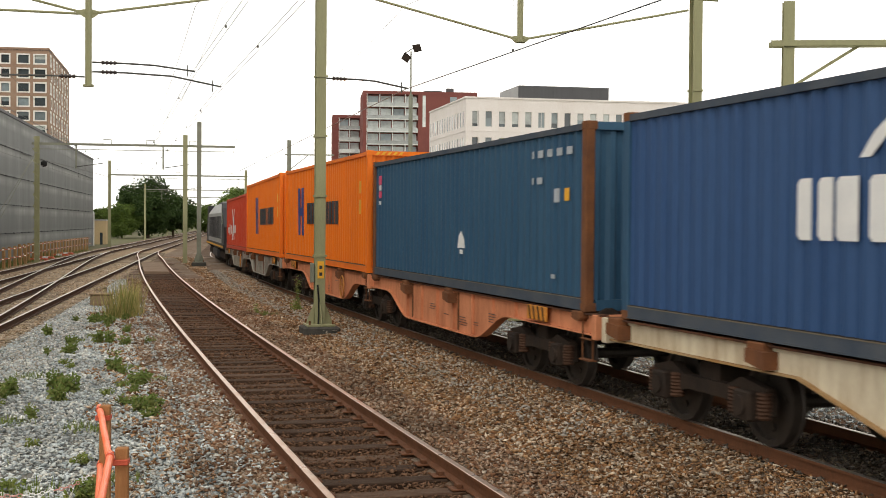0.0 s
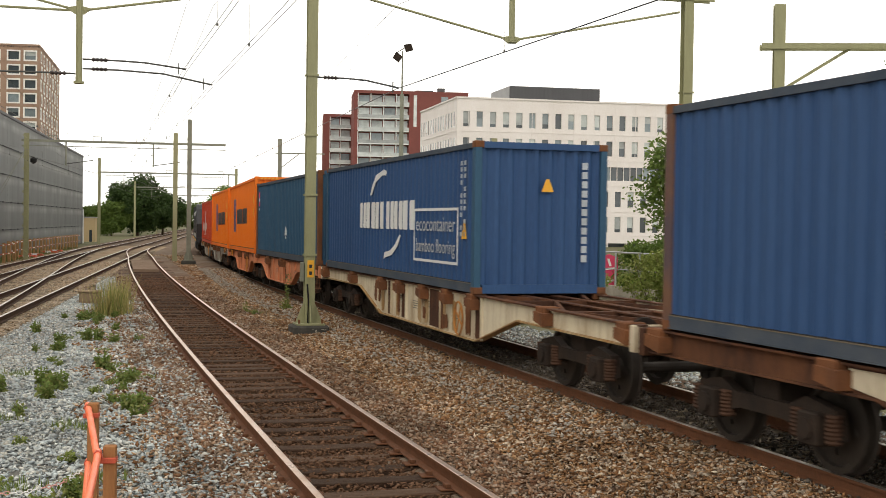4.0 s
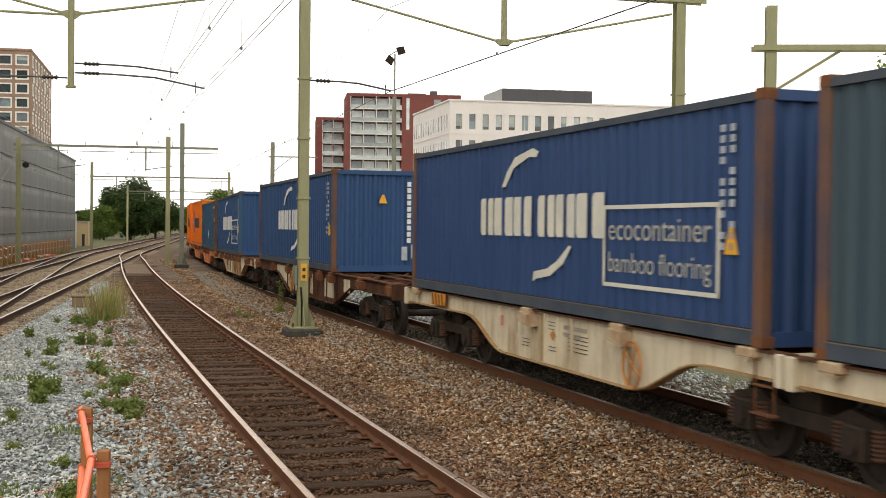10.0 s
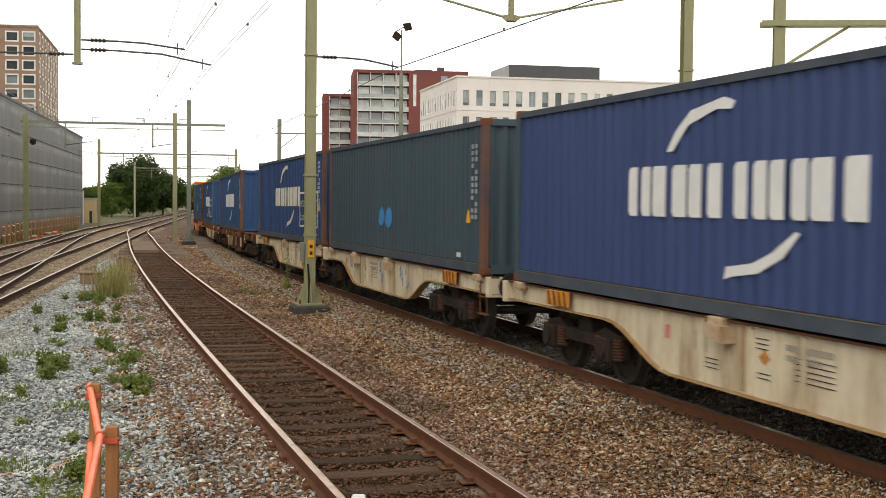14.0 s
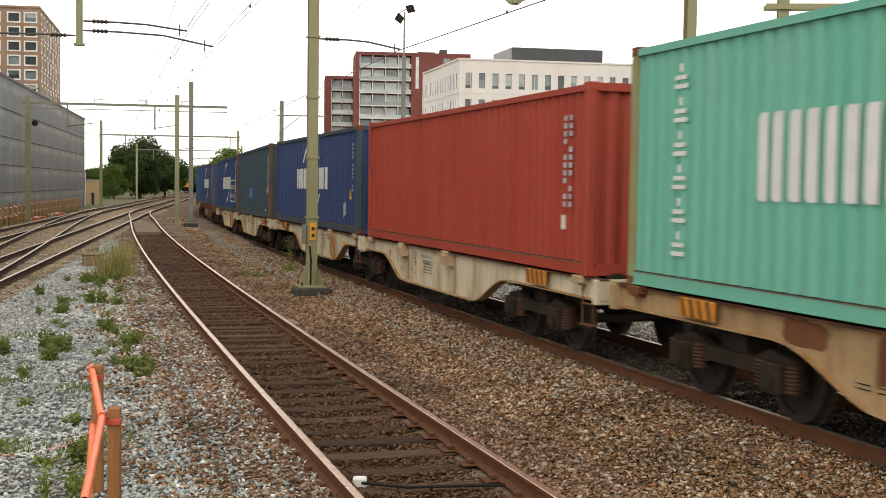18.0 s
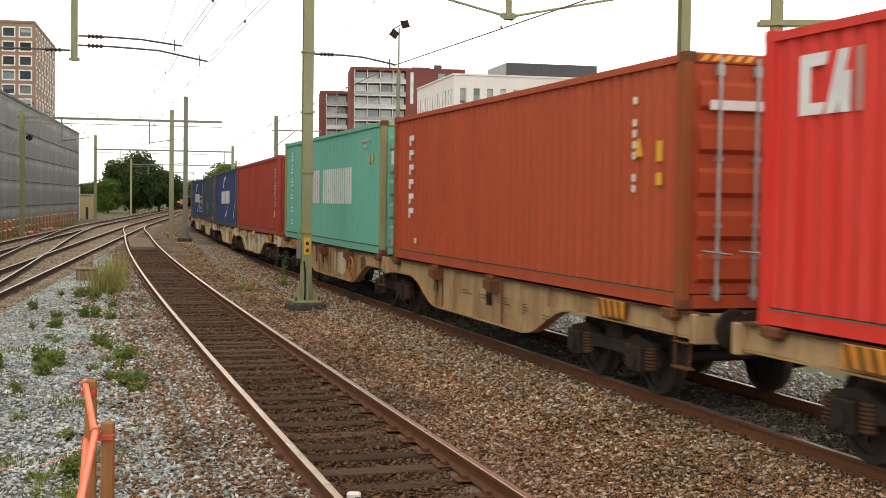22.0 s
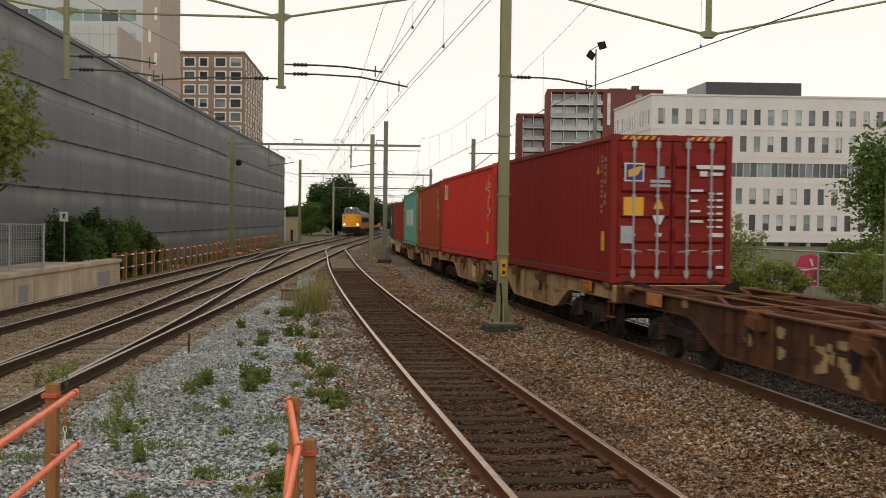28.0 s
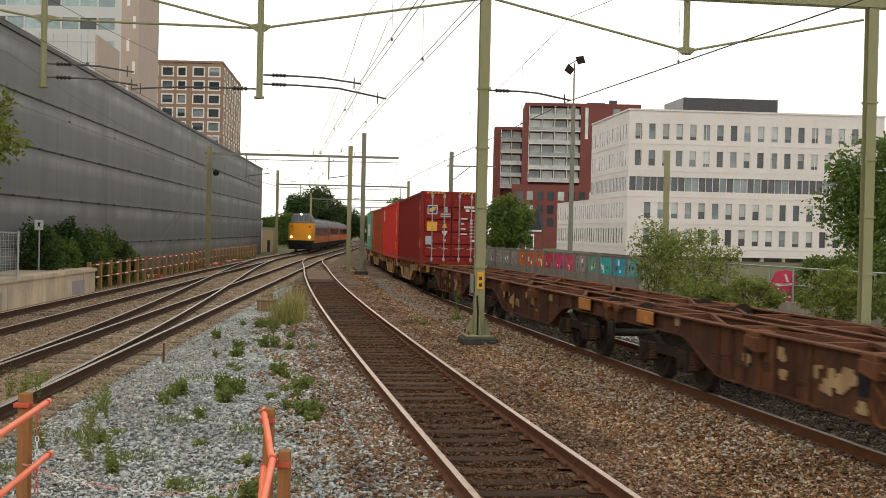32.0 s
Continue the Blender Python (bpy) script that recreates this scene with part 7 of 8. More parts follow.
for k in range(npan):
    a, b = F0 + span * (k / npan), F0 + span * ((k + 1) / npan)
    d = (b - a).normalized()
    nv = Vector((-d.y, d.x)) * -1
    def Q(t, o):
        p = a + d * t + nv * o
        return (p.x, p.y)
    L = (b - a).length
    part("panel", MB().prism([Q(0.1, 0), Q(L - 0.1, 0), Q(L - 0.1, 0.08), Q(0.1, 0.08)], -0.42, 1.38, "z"), M["fence_concrete"], cf)
    part("post", MB().prism([Q(-0.1, -0.06), Q(0.1, -0.06), Q(0.1, 0.14), Q(-0.1, 0.14)], -0.42, 1.5, "z"), M["fence_concrete"], cf)
    part("cap_rail", MB().prism([Q(0.1, -0.03), Q(L - 0.1, -0.03), Q(L - 0.1, 0.11), Q(0.1, 0.11)], 1.38, 1.45, "z"), M["fence_concrete"], cf)
    if k >= 8:
        part("graffiti", MB().prism([Q(0.2, 0.085), Q(L - 0.2, 0.085), Q(L - 0.2, 0.09), Q(0.2, 0.09)], 0.42, 1.3, "z"), GM[GORDER[k]], cf, "bright spray-painted panel")
        part("graffiti", MB().prism([Q(0.2, -0.005), Q(L - 0.2, -0.005), Q(L - 0.2, -0.001), Q(0.2, -0.001)], 0.42, 1.3, "z"), GM[GORDER[k]], cf, "bright spray-painted panel")
        for i in range(5):
            u, v = grf.uniform(0.3, L - 0.7), grf.uniform(0.45, 0.95)
            du, dv = grf.uniform(0.1, 0.35), grf.uniform(0.1, 0.3)
            part("graffiti_stroke", MB().prism([Q(u, 0.096), Q(u + du, 0.096), Q(u + du, 0.091), Q(u, 0.091)], v, v + dv, "z"), (M["white_paint"], M["decal_black"], GM[(k * 5 + i * 7) % 12], M["fence_concrete"])[grf.randint(0, 3)], cf)
            part("graffiti_stroke", MB().prism([Q(u, -0.010), Q(u + du, -0.010), Q(u + du, -0.006), Q(u, -0.006)], v, v + dv, "z"), (M["white_paint"], M["decal_black"], GM[(k * 5 + i * 7) % 12], M["fence_concrete"])[grf.randint(0, 3)], cf)
rf = thing("bridge_railing", "steel railing on a low concrete wall with pink graffiti", "railing")
span = (F2 - F1)
for k in range(18):
    a, b = F1 + span * (k / 18), F1 + span * ((k + 1) / 18)
    d = (b - a).normalized()
    nv = Vector((d.y, -d.x))
    part("low_wall", MB().prism([(a.x, a.y), (b.x, b.y), (b.x + nv.x * 0.2, b.y + nv.y * 0.2), (a.x + nv.x * 0.2, a.y + nv.y * 0.2)], -0.42, 0.12, "z"), M["concrete"], rf)
    if k > 11:
        continue
    part("post", MB().tube((a.x, a.y, 0.1), (a.x, a.y, 1.42), 0.04, n=6), M["galvanised"], rf)
    part("rail", MB().tube((a.x, a.y, 1.40), (b.x, b.y, 1.40), 0.035, n=6).tube((a.x, a.y, 0.75), (b.x, b.y, 0.75), 0.02, n=6), M["galvanised"], rf)
gx = Vector(site3(13.35, 52.5, 0))
part("graffiti_board", MB().prism([(-0.55, 0.05), (0.35, 0.0), (0.50, 0.5), (0.46, 1.15), (0.1, 1.28), (-0.35, 1.2), (-0.55, 0.8)], -0.02, 0.02, "y"), M["decal_pink"], rf, "pink-red graffiti shape", m=Matrix.Translation(gx) @ Matrix.Rotation(0.3, 4, "Z"))
for q in ([(-0.35, 0.62), (0.4, 0.68), (0.4, 0.76), (-0.35, 0.7)], [(-0.4, 0.2), (-0.3, 0.2), (-0.2, 0.55), (-0.3, 0.55)], [(0.1, 0.8), (0.2, 0.8), (0.1, 1.1), (0.0, 1.1)], [(0.0, 0.15), (0.3, 0.2), (0.28, 0.28), (0.0, 0.22)]):
    part("graffiti_stroke", MB().prism(q, -0.035, -0.021, "y"), M["white_paint"], rf, m=Matrix.Translation(gx) @ Matrix.Rotation(0.3, 4, "Z"))


# ---- vegetation ----
def leaf_mat(name, cols):
    m = ramp_mat(name, cols, 0.6, 0.05, "island", 3.0)
    n, l = m.node_tree.nodes, m.node_tree.links
    b = n["Principled BSDF"]
    b.inputs["Specular IOR Level"].default_value = 0.3
    tr, mx = n.new("ShaderNodeBsdfTranslucent"), n.new("ShaderNodeMixShader")
    l.new(b.inputs["Base Color"].links[0].from_socket, tr.inputs[0])
    mx.inputs[0].default_value = 0.38
    l.new(b.outputs[0], mx.inputs[1])
    l.new(tr.outputs[0], mx.inputs[2])
    l.new(mx.outputs[0], n["Material Output"].inputs[0])
    return m


LEAF = {
    "tree": leaf_mat("broad_leaf_foliage", [(0.075, 0.125, 0.024), (0.115, 0.18, 0.037), (0.16, 0.225, 0.05), (0.09, 0.145, 0.03)]),
    "dark": leaf_mat("dark_foliage", [(0.032, 0.062, 0.020), (0.050, 0.092, 0.026), (0.070, 0.118, 0.032)]),
    "light": leaf_mat("light_foliage", [(0.18, 0.23, 0.045), (0.24, 0.29, 0.065), (0.15, 0.20, 0.04), (0.28, 0.29, 0.095)]),
    "weed": leaf_mat("weed_foliage", [(0.12, 0.18, 0.038), (0.18, 0.25, 0.06), (0.24, 0.25, 0.08), (0.14, 0.20, 0.045)]),
    "dry": leaf_mat("dry_grass_blades", [(0.44, 0.36, 0.13), (0.30, 0.30, 0.09), (0.52, 0.44, 0.20), (0.20, 0.24, 0.06)]),
    "grass": leaf_mat("grass_blades", [(0.07, 0.11, 0.025), (0.11, 0.15, 0.04), (0.16, 0.17, 0.06)]),
}
BARK = mat("brown_bark", (0.10, 0.075, 0.05), 0.9, 0, 4.0, 0.4, bump=0.5)


def quads_mesh(name, verts, per, material):
    """A mesh from an array of polygons with the same number of corners."""
    n = len(verts) // per
    me = bpy.data.meshes.new(name)
    me.vertices.add(n * per)
    me.vertices.foreach_set("co", np.asarray(verts, dtype=np.float32).ravel())
    me.loops.add(n * per)
    me.loops.foreach_set("vertex_index", np.arange(n * per, dtype=np.int32))
    me.polygons.add(n)
    me.polygons.foreach_set("loop_start", np.arange(0, n * per, per, dtype=np.int32))
    me.update(calc_edges=True)
    me.materials.append(material)
    return me


def leaves(centres, size, rs, droop=0.3):
    """Diamond leaves of random turn at given places."""
    n = len(centres)
    d = rs.normal(size=(n, 3))
    d[:, 2] = d[:, 2] * 0.6 - droop
    d /= np.linalg.norm(d, axis=1)[:, None]
    s = np.cross(d, rs.normal(size=(n, 3)))
    s /= np.linalg.norm(s, axis=1)[:, None] + 1e-6
    L = (size * rs.uniform(0.6, 1.3, n))[:, None]
    c = centres
    v = np.stack([c, c + d * L * 0.5 + s * L * 0.28, c + d * L, c + d * L * 0.5 - s * L * 0.28], 1)
    return v.reshape(-1, 3)


def crown_points(n, rx, ry, rz, clumps, rs, cz=0.0):
    """Points gathered in uneven clumps inside an ellipsoid, thinner in the middle."""
    cc = rs.normal(size=(clumps, 3))
    cc /= np.linalg.norm(cc, axis=1)[:, None]
    cc *= rs.uniform(0.35, 1.0, clumps)[:, None] ** 0.6
    r = rs.uniform(0.20, 0.40, clumps)
    k = rs.randint(0, clumps, n)
    p = rs.normal(size=(n, 3))
    p /= np.linalg.norm(p, axis=1)[:, None]
    p *= rs.uniform(0.2, 1.0, n)[:, None] ** 0.5
    q = cc[k] + p * r[k][:, None]
    return q * 0.84 * np.array([rx, ry, rz]) + np.array([0, 0, cz])


def tree(a, d, top, radius, label, leaf="tree", n=5200, size=0.26, base=1.2, seed=1, name="tree", cat="tree", limbs=7):
    rs = np.random.RandomState(seed)
    x, y = site(a, d)
    e = thing(name, label, cat, Matrix.Translation((x, y, -0.42)), "trees and bushes")
    h = top + 0.42
    rz = (h - base) / 2
    cz = base + rz
    tr = MB()
    bend = [(0, 0, -0.1), (0.05 * h * 0.2, 0.02 * h, h * 0.3), (-0.02 * h, 0.03 * h, h * 0.6), (0.01 * h, 0, h * 0.9)]
    for k in range(3):
        r = 0.028 * h
        tr.tube(bend[k], bend[k + 1], r * (1 - 0.3 * k), r * (0.7 - 0.3 * k) + 0.01, n=8, caps=False)
    part("trunk", tr, BARK, e)
    for k in range(limbs):
        ang = 2 * math.pi * k / limbs + rs.uniform(-0.3, 0.3)
        z0 = h * rs.uniform(0.25, 0.6)
        part("limb", MB().tube((0, 0.02 * h, z0), (radius * 0.75 * math.cos(ang), radius * 0.75 * math.sin(ang), min(z0 + h * rs.uniform(0.12, 0.3), h * 0.92)), 0.011 * h, 0.003 * h, n=5), BARK, e)
    pts = crown_points(int(n * 2.6), radius, radius, rz, 80, rs, cz)
    part("crown", quads_mesh("crown", leaves(pts, size * 1.05, rs), 4, LEAF[leaf]), None, e)
    return e


def bush(a, d, top, radius, label, leaf="light", n=2600, size=0.13, seed=1, ry=None):
    rs = np.random.RandomState(seed)
    x, y = site(a, d)
    e = thing("bush", label, "bush", Matrix.Translation((x, y, -0.42)), "trees and bushes")
    h = top + 0.42
    for k in range(7):
        ang = 2 * math.pi * k / 7 + rs.uniform(-0.3, 0.3)
        part("stem", MB().tube((0.1 * math.cos(ang), 0.1 * math.sin(ang), -0.05), (radius * 0.6 * math.cos(ang), radius * 0.5 * math.sin(ang), h * rs.uniform(0.6, 0.95)), 0.022, 0.006, n=5), BARK, e)
    pts = crown_points(int(n * 2.2), radius, radius * 0.8, h * 0.52, 50, rs, h * 0.5)
    pts[:, 2] = np.abs(pts[:, 2])
    part("foliage", quads_mesh("foliage", leaves(pts, size, rs, 0.1), 4, LEAF[leaf]), None, e)
    return e


bush(10.5, 57, 3.1, 2.7, "tall sparse bush with light green leaves beside the fence", "light", 3000, 0.13, 3)
bush(9.2, 58, 3.6, 1.2, "tall sparse bush with light green leaves beside the fence", "weed", 1100, 0.13, 4)
bush(11.2, 49, 1.25, 1.5, "low spreading light green bush beside the railing", "light", 2600, 0.11, 5)
bush(9.6, 50, 1.0, 1.3, "low spreading light green bush beside the railing", "light", 2000, 0.11, 6)
bush(12.6, 43, 1.7, 1.3, "low bush with yellow-green leaves beside the railing", "light", 2400, 0.11, 7)
bush(14.2, 42, 1.5, 1.3, "low bush with yellow-green leaves beside the railing", "weed", 2400, 0.11, 8)
bush(16.6, 44, 2.2, 1.9, "dense bush beside the railing", "tree", 3000, 0.13, 9)
bush(20.0, 44, 2.6, 2.2, "dense bush beside the railing", "tree", 3000, 0.13, 10)
tree(26.3, 78, 9.0, 4.6, "broad green tree with a dense crown", "tree", 7000, 0.27, 0.6, 12)
tree(28.5, 70, 9.4, 4.5, "broad green tree with a dense crown", "tree", 6000, 0.27, 0.8, 13)
tree(25.6, 60, 8.2, 3.9, "broad light green tree by the railing", "light", 6000, 0.24, 0.6, 14)
tree(23.2, 50, 6.4, 3.0, "small light green tree by the railing", "light", 4500, 0.2, 0.5, 15)
tree(27.2, 50, 12.6, 4.2, "tall airy tree with light green leaves", "light", 6000, 0.22, 2.5, 16)
tree(33.0, 62, 10.2, 4.8, "broad green tree with a dense crown", "tree", 6000, 0.27, 0.8, 17)
tree(5.8, 120, 6.3, 2.5, "rounded green tree behind the concrete fence", "tree", 4500, 0.26, 0.5, 19)
tree(1.5, 160, 7.6, 4.6, "green trees behind the goods track", "tree", 5000, 0.36, 0.4, 20)
tree(-5.0, 175, 7.0, 4.4, "green trees behind the goods track", "tree", 5000, 0.36, 0.4, 21)
tree(-22.3, 232, 10.2, 5.2, "large dark round tree beside the far tracks", "dark", 11000, 0.42, 0.3, 22)
tree(-18.8, 240, 7.4, 4.4, "dark tree beside the far tracks", "dark", 8000, 0.42, 0.3, 23)
tree(-25.9, 226, 5.6, 3.6, "lighter green bushy tree beside the far tracks", "tree", 4000, 0.34, 0.1, 24)
for k in range(9):
    tree(-42 + 4.6 * k, 330 + 8 * (k % 3), 5.6 + (k * 37 % 11) * 0.22, 4.4, "far green trees along the line", "tree", 2200, 0.55, 0.2, 30 + k, limbs=3)
for k, (a, d, t, r) in enumerate(((16.2, 48, 2.6, 1.9), (18.6, 46, 3.4, 2.2), (21.2, 46, 3.0, 2.3), (23.8, 45, 3.4, 2.4), (15.0, 52, 2.0, 1.6))):
    bush(a, d, t, r, "dense light green shrub behind the low wall", "light" if k % 2 else "tree", 4200, 0.14, 70 + k)
for k, (x, y, t, r) in enumerate(((-20.2, 46.2, 2.6, 1.0), (-20.7, 48.8, 2.3, 1.1), (-21.2, 51.4, 2.7, 1.1), (-21.6, 54, 2.3, 1.1), (-22.1, 56.8, 2.5, 1.1), (-22.6, 59.6, 2.1, 1.1), (-23.1, 62.4, 1.6, 1.0))):
    bush(0.9928 * x + 0.1198 * y, 0.9928 * y - 0.1198 * x, t, r, "dark green bush between platform and hall", "dark" if k in (0, 2, 5) else "tree", 2400, 0.13, 50 + k)
tree(-12.6, 31.7, 6.7, 2.5, "small leafy tree beside the platform", "light", 5200, 0.17, 3.1, 60)

# verge beside the goods track, and tufts of grass
strip("grass_verge", x_b, 38, 130, 3.4, 9.0, -0.33, mat("grassy_verge_soil", (0.10, 0.12, 0.04), 0.95, 0, 0.8, 0.3, (0.16, 0.14, 0.07), 0.6, 14.0), "grassy verge between goods track and fence", "verge", 2.0, 0.05)


def blades(n, fn, rs, h, w=0.02):
    """Upright grass blades as thin triangles; fn gives their feet."""
    p = fn(n)
    a = rs.uniform(0, math.pi, n)
    hh = h * rs.uniform(0.5, 1.3, n)
    lean = rs.normal(size=(n, 2)) * 0.22
    u = np.stack([np.cos(a), np.sin(a), np.zeros(n)], 1) * w
    tip = p + np.stack([lean[:, 0] * hh, lean[:, 1] * hh, hh], 1)
    return np.stack([p - u, p + u, tip], 1).reshape(-1, 3)


rs = np.random.RandomState(71)


def verge_feet(n):
    y = rs.uniform(40, 112, n)
    x = np.array([x_b(v) for v in y]) + rs.uniform(2.9, 8.5, n)
    return np.stack([x, y, np.full(n, -0.34)], 1)


tagged(part("verge_grass", quads_mesh("verge_grass", blades(16000, verge_feet, rs, 0.32, 0.025), 3, LEAF["grass"]), None), "thin uncut grass along the goods track", "grass", kind="stuff")


def fence_feet(n):
    y = rs.uniform(49, 118, n)
    x = np.array([x_d(v) for v in y]) - rs.uniform(1.7, 4.2, n)
    return np.stack([x, y, np.full(n, -0.42)], 1)


tagged(part("fence_grass", quads_mesh("fence_grass", blades(9000, fence_feet, rs, 0.34, 0.025), 3, LEAF["grass"]), None), "thin grass at the foot of the banded fence", "grass", kind="stuff")


def tuft(x, y, n, h, r, leaf, label, z=-0.26):
    def feet(k):
        q = rs.normal(size=(k, 2)) * r * 0.5
        return np.stack([q[:, 0], q[:, 1], np.zeros(k)], 1)
    e = tagged(part("grass_tuft", quads_mesh("grass_tuft", blades(n, feet, rs, h, 0.011), 3, LEAF[leaf]), None), label, "grass tuft", "weeds in the ballast", "stuff")
    e.matrix_basis = Matrix.Translation((x, y, z))


def weed_mesh(seed, h, r, n, leaf):
    q = np.random.RandomState(seed)
    stems, pts = [], []
    for k in range(7):
        a, b = q.uniform(0, 2 * math.pi), q.uniform(0.2, 1.0)
        tip = np.array([r * b * math.cos(a), r * b * math.sin(a), h * q.uniform(0.5, 1.0)])
        f = q.uniform(0.15, 1.0, n // 7)[:, None]
        pts.append(f * tip + q.normal(size=(n // 7, 3)) * 0.025)
        stems.append(tip)
    v = leaves(np.concatenate(pts), r * 0.32, q, 0.0)
    tri = []
    for t in stems:
        tri += [[-0.006, 0, 0], [0.006, 0, 0], t, t]
    v = np.concatenate([v, np.array(tri, float)])
    v[:, 2] = np.maximum(v[:, 2], -0.02)
    return quads_mesh("weed", v, 4, LEAF[leaf])


WEEDS = [weed_mesh(80, 0.25, 0.25, 280, "weed"), weed_mesh(81, 0.18, 0.20, 220, "weed"), weed_mesh(82, 0.50, 0.15, 170, "light"), weed_mesh(83, 0.12, 0.17, 170, "light"), weed_mesh(84, 1.35, 0.16, 260, "weed")]
SPOTS = ((-7.3, 26.5, 0), (-7.75, 26.3, 1), (-7.1, 28.8, 0), (-6.7, 28.3, 1), (-6.2, 28.6, 1), (-4.2, 18.5, 0), (-4.45, 19.1, 1), (-3.9, 17.9, 1), (-5.5, 19.5, 0), (-5.75, 19.9, 1), (-5.85, 20.6, 1), (-5.05, 20.3, 3), (-4.9, 21.6, 3), (-6.1, 21.8, 3), (-5.4, 22.8, 1), (-6.6, 24.0, 3), (-4.6, 22.0, 3), (-5.3, 14.0, 2), (-5.6, 14.2, 2), (-5.1, 13.6, 1), (-4.75, 15.6, 3), (-6.0, 16.2, 3), (-3.9, 14.6, 3), (-4.2, 13.1, 3), (-8.6, 19.2, 2), (-8.45, 19.4, 2), (-8.7, 18.9, 2), (-6.3, 11.9, 2), (-6.1, 12.2, 2), (-3.0, 11.2, 1), (-2.85, 10.7, 2), (-3.15, 10.9, 2), (-1.7, 10.6, 3), (-7.9, 30.2, 3), (-7.4, 31.5, 1), (-5.3, 38.1, 2), (-5.0, 37.6, 1), (-4.3, 38.7, 2), (-4.2, 38.4, 2), (-8.2, 33.0, 1), (-8.5, 34.0, 0), (-8.9, 34.6, 0), (-9.6, 35.2, 1), (-3.6, 12.3, 3), (-4.4, 11.6, 3))
SPOTS += ((-8.9, 35.2, 0), (-8.6, 35.0, 1), (-8.3, 35.3, 0), (-9.2, 35.6, 1), (-3.36, 12.61, 0), (-3.25, 12.5, 1), (-6.51, 14.69, 2), (-6.45, 14.9, 2), (-8.22, 18.31, 2), (-8.1, 18.5, 2), (-6.02, 15.24, 2), (-5.95, 15.4, 1), (-6.97, 18.05, 2), (-8.96, 30.71, 0), (-7.92, 28.68, 0), (-7.33, 28.9, 0), (-6.09, 21.09, 0), (-5.63, 20.45, 0), (-4.66, 20.37, 1), (-4.14, 18.85, 0), (-4.27, 39.4, 4), (-4.2, 38.9, 0), (-8.43, 18.95, 2), (-8.6, 19.75, 2), (-8.75, 20.3, 2), (-6.5, 16.6, 2), (-6.62, 17.4, 2), (-6.3, 19.0, 3), (-8.2, 18.3, 0))
wrs = np.random.RandomState(5)
for k in range(14):
    y = wrs.uniform(16.5, 33)
    SPOTS += ((x_a(y) - wrs.uniform(1.6, 4.3), y, (0, 1, 3, 3)[k % 4]),)
for x, y, k in SPOTS:
    w = part("weed", WEEDS[k], None)
    tagged(w, "small leafy green weed growing in the gravel", "weed", "weeds in the ballast")
    w.matrix_basis = Matrix.Translation((x, y, -0.235)) @ Matrix.Rotation(x * 7, 4, "Z") @ Matrix.Diagonal((0.65 + 0.5 * ((x * 29) % 1), 0.65 + 0.5 * ((y * 17) % 1), 0.75 + 0.45 * ((x * 13) % 1), 1))
for x, y in ((-8.8, 36.0), (-8.6, 36.7), (-8.45, 36.2), (-8.7, 37.3)):
    tuft(x, y, 150, 1.0, 0.36, "dry", "tall dry yellow-green grass tuft beside the rails")
for x, y in ((-5.2, 14.6), (-4.5, 16.9), (-4.0, 12.9), (-3.3, 13.6), (-6.3, 13.4), (-5.6, 17.4), (-6.9, 22.4), (-5.3, 38.4), (-5.0, 38.0), (-5.7, 38.9), (-6.4, 15.9)):
    tuft(x, y, 120, 0.13, 0.3, "weed", "thin low grass growing in the gravel")


